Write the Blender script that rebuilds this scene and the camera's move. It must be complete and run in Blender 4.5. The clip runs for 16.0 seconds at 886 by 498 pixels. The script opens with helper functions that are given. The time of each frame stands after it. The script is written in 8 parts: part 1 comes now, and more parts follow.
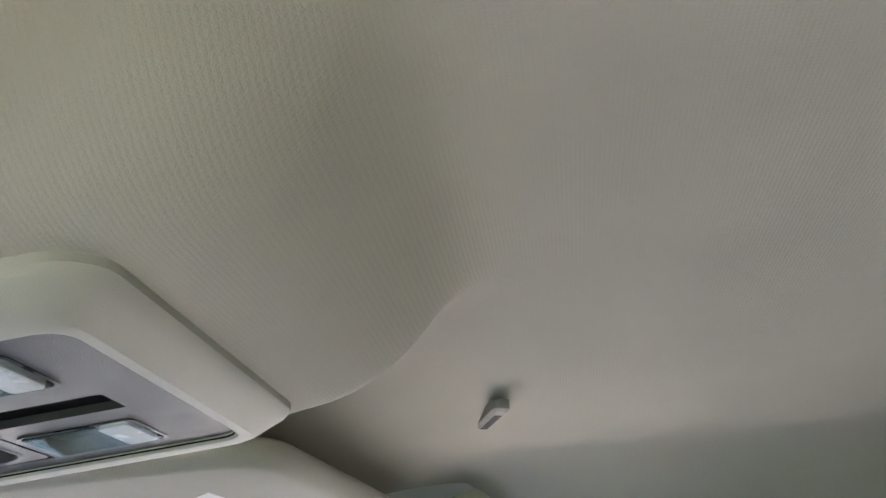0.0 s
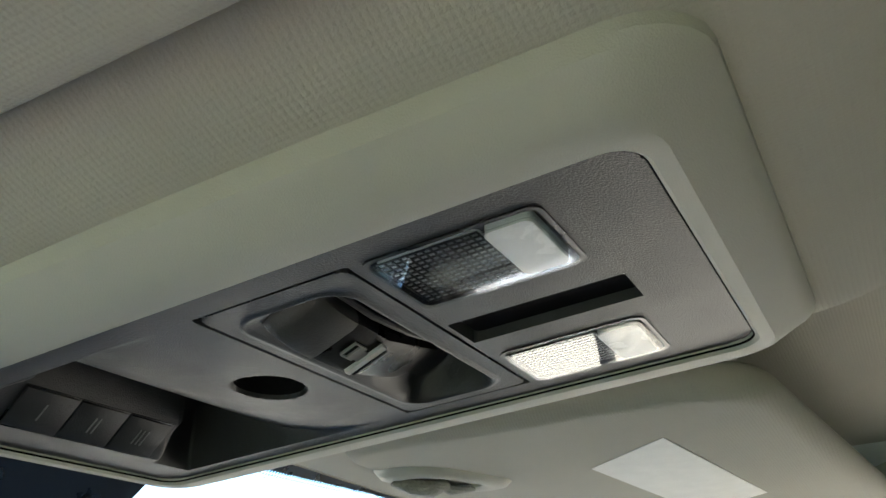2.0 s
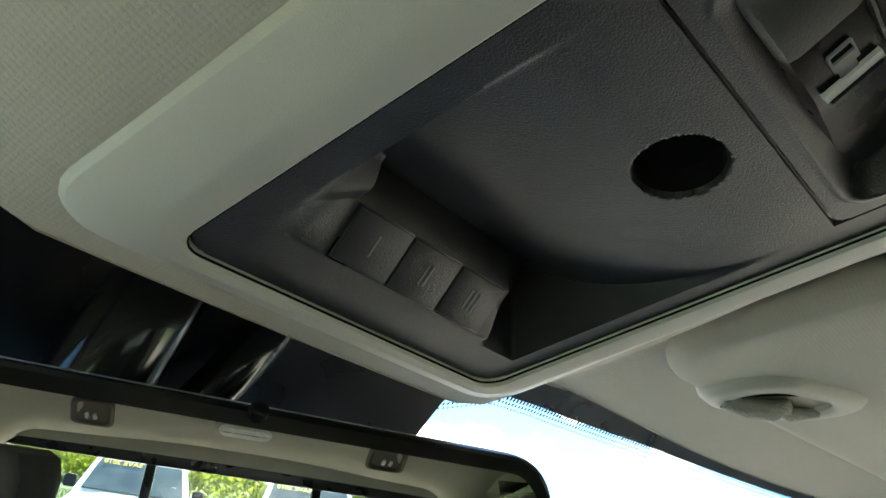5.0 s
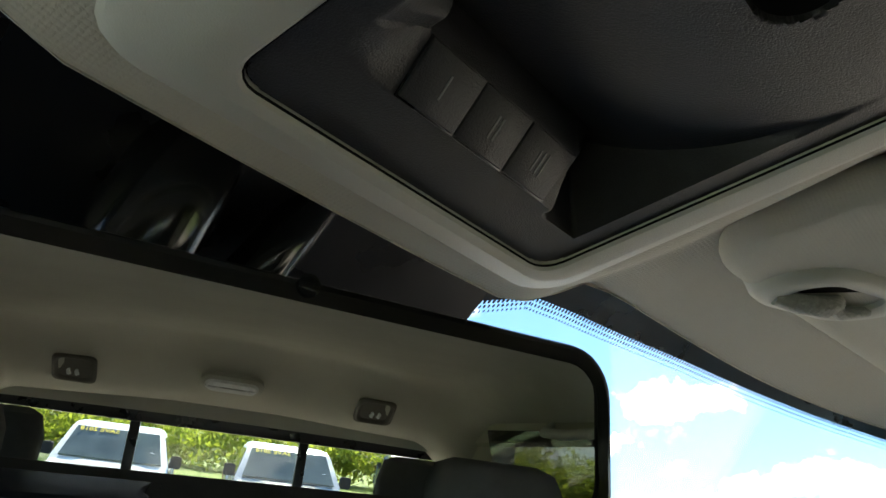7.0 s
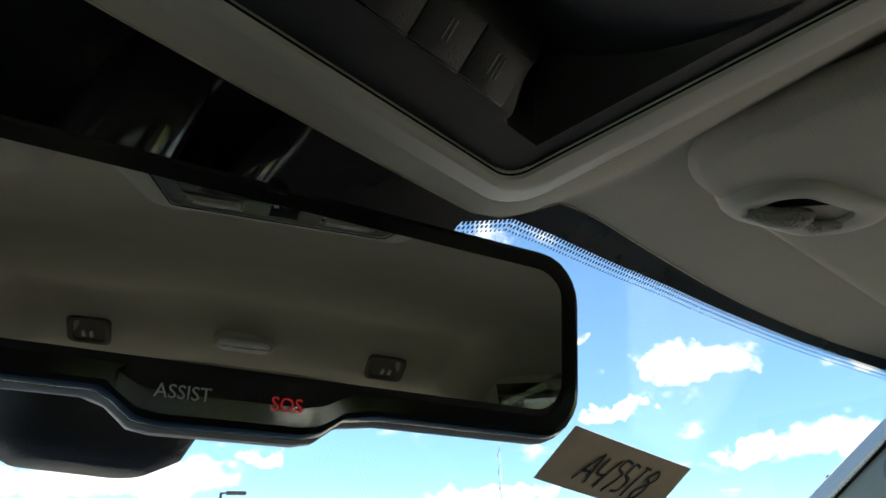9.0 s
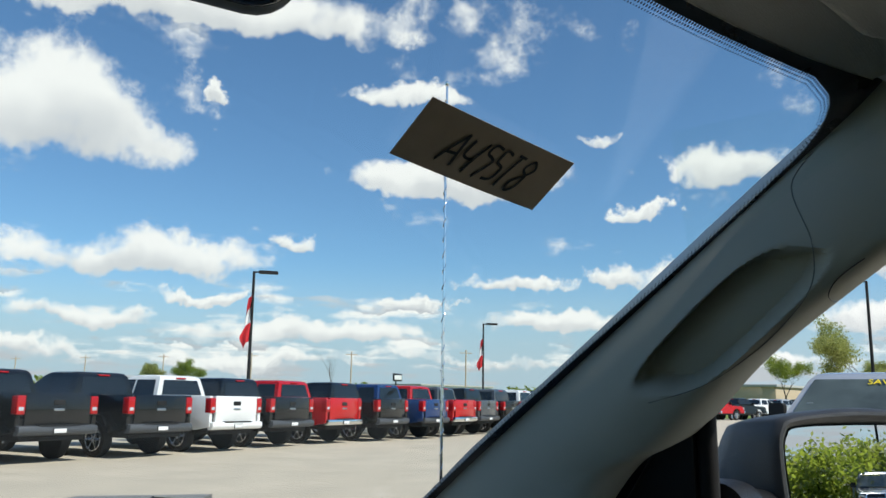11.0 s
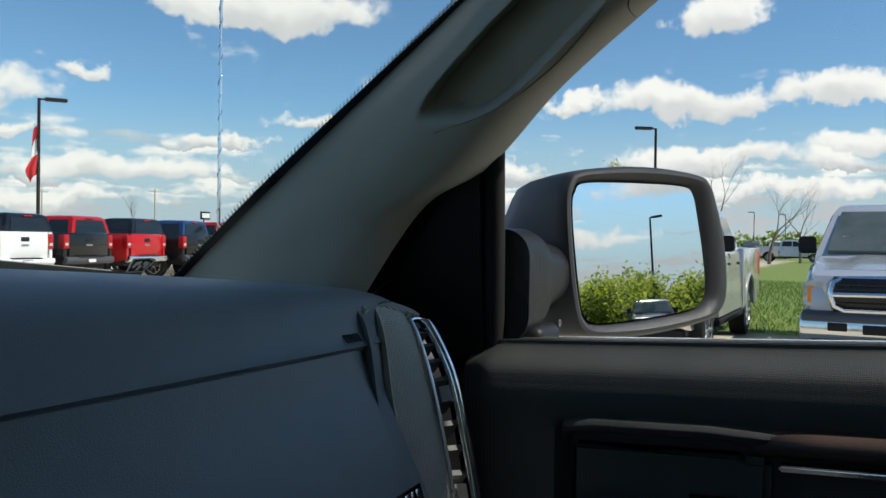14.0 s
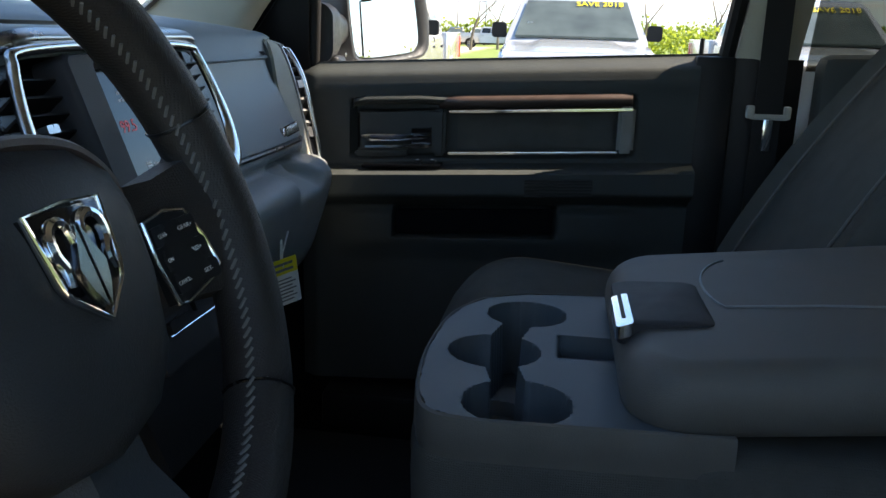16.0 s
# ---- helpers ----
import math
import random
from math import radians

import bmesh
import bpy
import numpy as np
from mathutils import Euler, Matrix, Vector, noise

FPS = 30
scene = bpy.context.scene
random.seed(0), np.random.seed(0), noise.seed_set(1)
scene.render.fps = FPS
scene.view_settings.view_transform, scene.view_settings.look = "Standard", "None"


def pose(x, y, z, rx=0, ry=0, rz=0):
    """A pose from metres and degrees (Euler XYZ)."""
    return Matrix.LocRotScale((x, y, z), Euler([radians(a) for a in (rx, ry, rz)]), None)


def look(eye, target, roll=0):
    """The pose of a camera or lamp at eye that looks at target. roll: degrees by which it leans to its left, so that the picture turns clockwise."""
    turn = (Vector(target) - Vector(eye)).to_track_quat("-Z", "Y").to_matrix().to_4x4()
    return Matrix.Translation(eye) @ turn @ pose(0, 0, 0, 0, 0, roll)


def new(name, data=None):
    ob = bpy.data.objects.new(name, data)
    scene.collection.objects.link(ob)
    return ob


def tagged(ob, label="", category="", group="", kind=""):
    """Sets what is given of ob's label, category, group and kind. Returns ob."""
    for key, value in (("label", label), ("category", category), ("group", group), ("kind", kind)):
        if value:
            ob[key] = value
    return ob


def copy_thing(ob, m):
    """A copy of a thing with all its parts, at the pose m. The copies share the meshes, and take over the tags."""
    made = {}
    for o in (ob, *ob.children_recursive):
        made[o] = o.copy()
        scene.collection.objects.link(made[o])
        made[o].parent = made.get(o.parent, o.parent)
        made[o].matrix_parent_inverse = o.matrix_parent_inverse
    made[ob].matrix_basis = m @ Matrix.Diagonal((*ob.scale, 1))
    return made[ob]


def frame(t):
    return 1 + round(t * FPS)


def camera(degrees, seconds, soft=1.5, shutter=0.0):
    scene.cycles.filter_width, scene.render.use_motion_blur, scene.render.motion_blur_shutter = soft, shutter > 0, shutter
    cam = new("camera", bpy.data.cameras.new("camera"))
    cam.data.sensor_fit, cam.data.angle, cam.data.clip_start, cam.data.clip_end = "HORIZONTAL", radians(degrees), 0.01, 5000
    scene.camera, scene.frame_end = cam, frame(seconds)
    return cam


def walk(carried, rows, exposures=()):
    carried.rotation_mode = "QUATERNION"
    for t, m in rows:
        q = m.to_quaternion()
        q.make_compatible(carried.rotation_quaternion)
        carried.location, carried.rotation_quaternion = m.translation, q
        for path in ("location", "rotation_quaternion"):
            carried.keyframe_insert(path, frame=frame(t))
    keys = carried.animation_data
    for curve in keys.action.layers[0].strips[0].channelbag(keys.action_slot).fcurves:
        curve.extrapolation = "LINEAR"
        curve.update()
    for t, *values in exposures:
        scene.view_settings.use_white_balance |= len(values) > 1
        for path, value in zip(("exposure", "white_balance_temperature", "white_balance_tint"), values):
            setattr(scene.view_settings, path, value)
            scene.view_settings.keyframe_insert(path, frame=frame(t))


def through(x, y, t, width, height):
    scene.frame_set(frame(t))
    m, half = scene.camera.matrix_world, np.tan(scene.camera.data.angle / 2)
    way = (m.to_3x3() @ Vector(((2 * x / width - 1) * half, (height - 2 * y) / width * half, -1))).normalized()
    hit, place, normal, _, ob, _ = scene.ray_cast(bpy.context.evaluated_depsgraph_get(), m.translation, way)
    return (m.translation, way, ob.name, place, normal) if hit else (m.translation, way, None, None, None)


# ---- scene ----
cam = camera(56.46, 16.0)
PATH = [
    (0, (-0.348, -0.002, 1.668), (1.443, 0.238, 2.526), -2.1),
    (0.5, (-0.354, 0.024, 1.663), (1.399, 0.486, 2.506), -0.3),
    (1, (-0.339, 0.053, 1.665), (1.361, 0.702, 2.494), 0.1),
    (1.5, (-0.304, 0.094, 1.654), (1.333, 0.876, 2.496), 0.3),
    (2, (-0.270, 0.129, 1.659), (1.312, 1.007, 2.511), 0.5),
    (2.5, (-0.252, 0.169, 1.654), (1.264, 1.121, 2.546), 0.5),
    (3, (-0.243, 0.211, 1.652), (1.216, 1.219, 2.576), 0.8),
    (3.5, (-0.235, 0.244, 1.638), (1.174, 1.303, 2.583), 1.2),
    (4.2, (-0.222, 0.275, 1.620), (1.139, 1.362, 2.603), 1.2),
    (6.3, (-0.215, 0.308, 1.588), (1.171, 1.400, 2.533), -2.4),
    (6.5, (-0.213, 0.322, 1.589), (1.198, 1.396, 2.515), -2.2),
    (7, (-0.205, 0.341, 1.582), (1.214, 1.422, 2.485), -1.2),
    (7.5, (-0.198, 0.360, 1.573), (1.226, 1.447, 2.448), -1.9),
    (8, (-0.199, 0.362, 1.572), (1.239, 1.463, 2.423), -2.0),
    (8.2, (-0.200, 0.363, 1.572), (1.245, 1.458, 2.418), -2.1),
    (10.3, (-0.102, 0.246, 1.509), (1.284, 1.553, 2.118), 0.8),
    (10.5, (-0.065, 0.256, 1.508), (1.334, 1.587, 2.029), 1.6),
    (10.7, (-0.062, 0.261, 1.495), (1.357, 1.591, 1.971), 1.3),
    (11, (-0.057, 0.269, 1.476), (1.434, 1.553, 1.835), 0.9),
    (11.5, (-0.046, 0.281, 1.464), (1.541, 1.477, 1.682), 0.8),
    (12, (-0.041, 0.291, 1.444), (1.592, 1.425, 1.661), 0.9),
    (12.5, (-0.017, 0.289, 1.435), (1.642, 1.379, 1.676), 0.8),
    (13, (0.004, 0.287, 1.427), (1.685, 1.341, 1.677), 0.8),
    (13.5, (0.030, 0.290, 1.411), (1.754, 1.287, 1.593), 0.6),
    (14, (0.052, 0.302, 1.383), (1.824, 1.230, 1.364), 0.8),
    (14.5, (-0.006, 0.368, 1.427), (1.821, 1.172, 1.301), 1.3),
    (14.8, (-0.097, 0.352, 1.417), (1.755, 1.075, 1.212), 1.4),
    (15, (-0.208, 0.330, 1.403), (1.670, 0.947, 1.098), 1.6),
    (15.3, (-0.348, 0.258, 1.395), (1.553, 0.754, 1.016), 1.4),
    (15.6, (-0.509, 0.192, 1.377), (1.425, 0.499, 0.971), 2.0),
    (15.8, (-0.628, 0.180, 1.357), (1.308, 0.435, 0.924), 1.9),
    (16, (-0.766, 0.169, 1.350), (1.151, 0.423, 0.841), 1.7),
]
EXPOSURES = [(0.0, 3.65, 6250, 22), (1.0, 3.25, 6400, 17), (2.0, 2.95, 6650, 10), (3.2, 2.95, 6700, 6), (4.2, 3.15, 6750, 3), (6.3, 2.35, 7100, 10), (8.2, 1.8, 7200, 11), (10.3, 0.48, 6600, 10), (11.5, 0.05, 6500, 9), (14.0, 0.08, 6700, 9), (15.0, 0.45, 7000, 10), (15.6, 0.95, 7500, 13), (16.0, 1.75, 7700, 15)]
walk(cam, [(t, look(e, g, r)) for t, e, g, r in PATH], EXPOSURES)

# ---- daylight: sun high behind the truck on the passenger side, blue sky with fair-weather clouds ----
SUN_AZIMUTH, SUN_HEIGHT = radians(172), radians(48)
sun = new("sun", bpy.data.lights.new("sun", "SUN"))
sun.data.energy, sun.data.angle, sun.data.color = 4.6, radians(0.5), (1.0, 0.96, 0.9)
sun.matrix_basis = look((0, 0, 0), (-math.sin(SUN_AZIMUTH) * math.cos(SUN_HEIGHT), -math.cos(SUN_AZIMUTH) * math.cos(SUN_HEIGHT), -math.sin(SUN_HEIGHT)))

world = bpy.data.worlds.new("sky")
scene.world = world
world.use_nodes = True
wn, wl = world.node_tree.nodes, world.node_tree.links
wn.clear()


def wnode(kind, **sets):
    n = wn.new(kind)
    for k, v in sets.items():
        if k in n.inputs.keys():
            n.inputs[k].default_value = v
    return n


def wmath(op, a, b=None, clamp=False):
    n = wn.new("ShaderNodeMath")
    n.operation, n.use_clamp = op, clamp
    for i, v in enumerate((a, b)):
        if v is None:
            continue
        if isinstance(v, (int, float)):
            n.inputs[i].default_value = v
        else:
            wl.new(v, n.inputs[i])
    return n.outputs[0]


sky = wn.new("ShaderNodeTexSky")
sky.sky_type, sky.sun_disc = "NISHITA", False
sky.sun_elevation, sky.sun_rotation = SUN_HEIGHT, SUN_AZIMUTH
sky.air_density, sky.dust_density, sky.ozone_density = 1.0, 0.25, 2.2
coord = wn.new("ShaderNodeTexCoord")
axes = wn.new("ShaderNodeSeparateXYZ")
wl.new(coord.outputs["Generated"], axes.inputs[0])
dx, dy, dz = axes.outputs
flat = wmath("ADD", wmath("MAXIMUM", dz, 0.0), 0.09)
plane = wn.new("ShaderNodeCombineXYZ")
wl.new(wmath("DIVIDE", dx, flat), plane.inputs[0])
wl.new(wmath("DIVIDE", dy, flat), plane.inputs[1])
big = wnode("ShaderNodeTexNoise", Scale=1.5, Detail=9.0, Roughness=0.56)
wl.new(plane.outputs[0], big.inputs["Vector"])
fine = wnode("ShaderNodeTexNoise", Scale=9.0, Detail=8.0, Roughness=0.62)
wl.new(coord.outputs["Generated"], fine.inputs["Vector"])
# the larger heaps of cloud: azimuth, height, half width, half height (degrees), weight
HEAPS = [(166, 8, 7, 2.6, 0.46), (157, 5.5, 6, 1.5, 0.42), (176, 4.5, 6, 1.2, 0.4), (12, 9, 6, 1.6, 0.36), (46, 20.5, 5, 1.0, 0.22), (60, 17.5, 3, 0.6, 0.22), (20, 2.6, 9, 0.8, 0.30), (36, 2.3, 9, 0.7, 0.28), (52, 2.8, 9, 0.7, 0.28), (68, 2.6, 9, 0.8, 0.30), (86, 3.2, 9, 0.9, 0.32), (104, 3.0, 9, 0.9, 0.30), (33, 6.2, 4, 0.6, 0.26), (48, 6.4, 3, 0.6, 0.26), (66, 5.0, 4, 0.7, 0.28), (72, 9.6, 3, 0.8, 0.28), (97, 9.0, 5, 1.2, 0.34), (108, 8, 6, 1.4, 0.36), (23.5, 17.0, 8.5, 5.5, 0.5), (31, 25, 17, 2.6, 0.42), (29, 8.7, 8, 2.2, 0.42), (50, 14.6, 9, 2.2, 0.45), (70, 15.2, 4.6, 2.1, 0.42), (32, 19.7, 1.3, 0.9, 0.3), (63.6, 12.5, 2.0, 0.7, 0.28), (38.4, 10.8, 2.6, 0.8, 0.28), (54, 7.8, 3.8, 0.8, 0.3), (61.6, 8.2, 3.6, 1.1, 0.32), (42, 4.3, 7, 1.1, 0.34), (25, 4.8, 5, 0.9, 0.3), (57, 5.2, 7, 1.0, 0.32), (79, 9.1, 7, 1.7, 0.4), (88, 9.4, 4.5, 1.5, 0.38), (80, 5.6, 9, 1.3, 0.36), (81, 14.6, 3.4, 1.9, 0.38), (93, 6.3, 8, 1.3, 0.36), (100, 5, 6, 1.2, 0.34), (170, 16, 14, 5, 0.45), (150, 24, 12, 4, 0.4)]
puff = wnode("ShaderNodeTexNoise", Scale=11.0, Detail=9.0, Roughness=0.62)
wl.new(coord.outputs["Generated"], puff.inputs["Vector"])
stray = wn.new("ShaderNodeSeparateXYZ")
wl.new(puff.outputs["Color"], stray.inputs[0])
azimuth = wmath("ADD", wmath("ARCTAN2", dx, dy), wmath("MULTIPLY", wmath("SUBTRACT", stray.outputs[0], 0.5), 0.20))
height = wmath("ADD", wmath("ARCSINE", dz), wmath("MULTIPLY", wmath("SUBTRACT", stray.outputs[1], 0.5), 0.085))
heap, lift = None, None
for az, el, w, h, k in HEAPS:
    u = wmath("DIVIDE", wmath("SUBTRACT", azimuth, radians(az)), radians(w))
    v0 = wmath("DIVIDE", wmath("SUBTRACT", height, radians(el)), radians(h))
    v = wmath("ADD", v0, wmath("MULTIPLY", wmath("MINIMUM", v0, 0.0), 0.9))
    r = wmath("ADD", wmath("MULTIPLY", u, u), wmath("MULTIPLY", v, v))
    g = wmath("MAXIMUM", wmath("MULTIPLY", wmath("SUBTRACT", 1.0, r), 0.35 + k), -1.0)
    if heap is None:
        heap, lift = g, v0
    else:
        over = wmath("GREATER_THAN", g, heap)
        lift = wmath("ADD", lift, wmath("MULTIPLY", wmath("SUBTRACT", v0, lift), over))
        heap = wmath("MAXIMUM", heap, g)
low = wn.new("ShaderNodeMapRange")
low.interpolation_type = "SMOOTHSTEP"
low.inputs["From Min"].default_value, low.inputs["From Max"].default_value = 0.17, 0.02
wl.new(dz, low.inputs["Value"])
wisps = wmath("ADD", wmath("MULTIPLY", wmath("SUBTRACT", big.outputs[0], 0.60), 2.6), wmath("MULTIPLY", low.outputs[0], 0.42))
ragged = wmath("ADD", wmath("MULTIPLY", wmath("SUBTRACT", fine.outputs[0], 0.5), 1.9), wmath("MULTIPLY", wmath("SUBTRACT", stray.outputs[2], 0.5), 1.1))
thick = wmath("ADD", wmath("MAXIMUM", heap, wisps), ragged)
cover = wn.new("ShaderNodeMapRange")
cover.interpolation_type = "SMOOTHSTEP"
cover.inputs["From Min"].default_value, cover.inputs["From Max"].default_value = 0.0, 0.50
cover.inputs["To Max"].default_value = 0.97
wl.new(thick, cover.inputs["Value"])
# flat grey bases under white heads
shade = wn.new("ShaderNodeMapRange")
shade.interpolation_type = "SMOOTHSTEP"
shade.inputs["From Min"].default_value, shade.inputs["From Max"].default_value = -0.75, 0.35
shade.inputs["To Min"].default_value, shade.inputs["To Max"].default_value = 0.0, 1.0
wl.new(wmath("ADD", lift, wmath("ADD", wmath("MULTIPLY", ragged, 0.7), wmath("MULTIPLY", wmath("SUBTRACT", 0.45, thick), 0.5))), shade.inputs["Value"])
cloud = wn.new("ShaderNodeMix")
cloud.data_type = "RGBA"
cloud.inputs[6].default_value, cloud.inputs[7].default_value = (4.5, 4.75, 5.1, 1), (8.2, 8.2, 8.1, 1)
wl.new(shade.outputs[0], cloud.inputs[0])
mixed = wn.new("ShaderNodeMix")
mixed.data_type = "RGBA"
wl.new(cover.outputs[0], mixed.inputs[0])
deep = wn.new("ShaderNodeVectorMath")
deep.operation = "MULTIPLY"
deep.inputs[1].default_value = (0.68, 0.92, 1.07)
wl.new(sky.outputs[0], deep.inputs[0])
haze = wn.new("ShaderNodeMix")
haze.data_type = "RGBA"
haze.inputs[7].default_value = (3.7, 4.8, 5.7, 1)
wl.new(wmath("MULTIPLY", low.outputs[0], 0.9), haze.inputs[0])
wl.new(deep.outputs[0], haze.inputs[6])
wl.new(haze.outputs[2], mixed.inputs[6])
wl.new(cloud.outputs[2], mixed.inputs[7])
back = wnode("ShaderNodeBackground", Strength=0.115)
wl.new(mixed.outputs[2], back.inputs["Color"])
wl.new(back.outputs[0], wn.new("ShaderNodeOutputWorld").inputs[0])

# ---- materials ----
def mat(name, col, rough=0.5, metal=0.0, var=0.10, scale=25.0, bump=0.12, grain=350.0, weave=0.0, spec=0.5, coat=0.0, glow=None, island=0.0, flat_weave=False):
    """A surface with colour variation at a large and a small scale and a fine relief. weave: cells a metre of a knitted or grained relief."""
    m = bpy.data.materials.new(name)
    m.use_nodes = True
    n, l = m.node_tree.nodes, m.node_tree.links
    b = n["Principled BSDF"]
    b.inputs["Metallic"].default_value, b.inputs["Specular IOR Level"].default_value = metal, spec
    b.inputs["Coat Weight"].default_value, b.inputs["Coat Roughness"].default_value = coat, 0.05
    tc = n.new("ShaderNodeTexCoord")
    large, small = n.new("ShaderNodeTexNoise"), n.new("ShaderNodeTexNoise")
    large.inputs["Scale"].default_value, large.inputs["Detail"].default_value = scale, 4
    small.inputs["Scale"].default_value, small.inputs["Detail"].default_value = grain, 3
    for t in (large, small):
        l.new(tc.outputs["Object"], t.inputs["Vector"])
    add = n.new("ShaderNodeMath")
    add.operation = "MULTIPLY_ADD"
    l.new(small.outputs[0], add.inputs[0])
    add.inputs[1].default_value = 0.4
    l.new(large.outputs[0], add.inputs[2])
    ramp = n.new("ShaderNodeMapRange")
    ramp.inputs["From Min"].default_value, ramp.inputs["From Max"].default_value = 0.45, 0.95
    ramp.inputs["To Min"].default_value, ramp.inputs["To Max"].default_value = 1 - var, 1 + var
    l.new(add.outputs[0], ramp.inputs["Value"])
    factor = ramp.outputs[0]
    if island:
        geo = n.new("ShaderNodeNewGeometry")
        spread = n.new("ShaderNodeMapRange")
        spread.inputs["To Min"].default_value, spread.inputs["To Max"].default_value = 1 - island, 1 + island
        l.new(geo.outputs["Random Per Island"], spread.inputs["Value"])
        both = n.new("ShaderNodeMath")
        both.operation = "MULTIPLY"
        l.new(factor, both.inputs[0]), l.new(spread.outputs[0], both.inputs[1])
        factor = both.outputs[0]
    tint = n.new("ShaderNodeVectorMath")
    tint.operation = "SCALE"
    tint.inputs[0].default_value = col
    l.new(factor, tint.inputs["Scale"])
    l.new(tint.outputs[0], b.inputs["Base Color"])
    gloss = n.new("ShaderNodeMapRange")
    gloss.inputs["From Min"].default_value, gloss.inputs["From Max"].default_value = 0.3, 0.7
    gloss.inputs["To Min"].default_value, gloss.inputs["To Max"].default_value = max(rough - 0.06, 0.02), min(rough + 0.06, 1)
    l.new(large.outputs[0], gloss.inputs["Value"])
    l.new(gloss.outputs[0], b.inputs["Roughness"])
    if bump:
        rel = n.new("ShaderNodeBump")
        rel.inputs["Strength"].default_value = bump
        rel.inputs["Distance"].default_value = 0.001
        if weave:
            v = n.new("ShaderNodeTexVoronoi")
            v.voronoi_dimensions = "2D" if flat_weave else "3D"
            v.inputs["Scale"].default_value, v.inputs["Randomness"].default_value = weave, 0.12
            l.new(tc.outputs["Object"], v.inputs["Vector"])
            inv = n.new("ShaderNodeMath")
            inv.operation = "MULTIPLY_ADD"
            inv.inputs[1].default_value = -1.0
            l.new(v.outputs["Distance"], inv.inputs[0])
            l.new(small.outputs[0], inv.inputs[2])
            l.new(inv.outputs[0], rel.inputs["Height"])
        else:
            l.new(small.outputs[0], rel.inputs["Height"])
        l.new(rel.outputs[0], b.inputs["Normal"])
    if glow:
        b.inputs["Emission Color"].default_value, b.inputs["Emission Strength"].default_value = (*glow[:3], 1), glow[3]
    return m


def glass_mat(name, tint=(1, 1, 1), gloss=0.02, ior=1.45, dots=None):
    """A thin pane: clear, with a reflection that grows towards grazing angles."""
    m = bpy.data.materials.new(name)
    m.use_nodes = True
    n, l = m.node_tree.nodes, m.node_tree.links
    n.clear()
    clear, shine, f, mix, out = (n.new("ShaderNode" + k) for k in ("BsdfTransparent", "BsdfGlossy", "LayerWeight", "MixShader", "OutputMaterial"))
    clear.inputs[0].default_value = (*tint, 1)
    shine.inputs["Roughness"].default_value = gloss
    f.inputs[0].default_value = 0.5
    power, level = n.new("ShaderNodeMath"), n.new("ShaderNodeMath")
    power.operation, level.operation = "POWER", "MULTIPLY_ADD"
    power.inputs[1].default_value, level.inputs[1].default_value, level.inputs[2].default_value = 5.0, 0.9, 0.02 * ior
    l.new(f.outputs["Facing"], power.inputs[0]), l.new(power.outputs[0], level.inputs[0])
    l.new(level.outputs[0], mix.inputs[0]), l.new(clear.outputs[0], mix.inputs[1]), l.new(shine.outputs[0], mix.inputs[2])
    l.new(mix.outputs[0], out.inputs[0])
    return m


headliner_cloth = mat("headliner_cloth", (0.43, 0.41, 0.35), 0.95, var=0.05, scale=9, bump=0.36, grain=1300, weave=430, spec=0.15, flat_weave=True)
visor_cloth = mat("visor_cloth", (0.40, 0.385, 0.33), 0.95, var=0.05, scale=12, bump=0.30, grain=900, weave=480, spec=0.15, flat_weave=True)
beige_plastic = mat("beige_plastic", (0.43, 0.42, 0.37), 0.55, var=0.04, scale=20, bump=0.25, grain=1600, spec=0.3)
pillar_plastic = mat("pillar_plastic", (0.42, 0.40, 0.315), 0.6, var=0.04, scale=15, bump=0.22, grain=1500, spec=0.15)
grille_cloth = mat("grille_cloth", (0.22, 0.215, 0.19), 0.9, var=0.06, scale=30, bump=0.6, grain=1500, weave=700, spec=0.1)
console_panel = mat("console_panel", (0.023, 0.0235, 0.026), 0.40, var=0.35, scale=48, bump=0.35, grain=1300, spec=0.36)
console_dark = mat("console_dark", (0.034, 0.034, 0.037), 0.55, var=0.16, scale=40, bump=0.4, grain=1100, spec=0.3)
black_plastic = mat("black_plastic", (0.012, 0.012, 0.013), 0.42, var=0.1, scale=30, bump=0.25, grain=1200, spec=0.3)
gloss_black = mat("gloss_black", (0.006, 0.006, 0.007), 0.12, var=0.1, scale=10, bump=0.0, spec=0.5)
dash_skin = mat("dash_skin", (0.205, 0.232, 0.235), 0.42, var=0.08, scale=25, bump=0.4, grain=900, spec=0.55)
door_skin = mat("door_skin", (0.044, 0.050, 0.047), 0.6, var=0.1, scale=25, bump=0.35, grain=1200, weave=800, spec=0.4)
vent_grey = mat("vent_grey", (0.58, 0.56, 0.48), 0.6, var=0.06, scale=30, bump=0.9, grain=900, weave=520, spec=0.3)
trim_grey = mat("trim_grey", (0.27, 0.265, 0.24), 0.55, var=0.08, scale=30, bump=0.9, grain=700, weave=420, spec=0.35)
brown_accent = mat("brown_accent", (0.07, 0.045, 0.036), 0.42, var=0.12, scale=30, bump=0.3, grain=900, spec=0.45)
seat_cloth = mat("seat_cloth", (0.080, 0.080, 0.072), 0.92, var=0.14, scale=30, bump=0.6, grain=1200, weave=500, spec=0.2)
vinyl = mat("vinyl", (0.115, 0.110, 0.100), 0.55, var=0.1, scale=25, bump=0.4, grain=900, spec=0.4)
tray_grey = mat("tray_grey", (0.085, 0.102, 0.112), 0.5, var=0.12, scale=20, bump=0.3, grain=1000, spec=0.4)
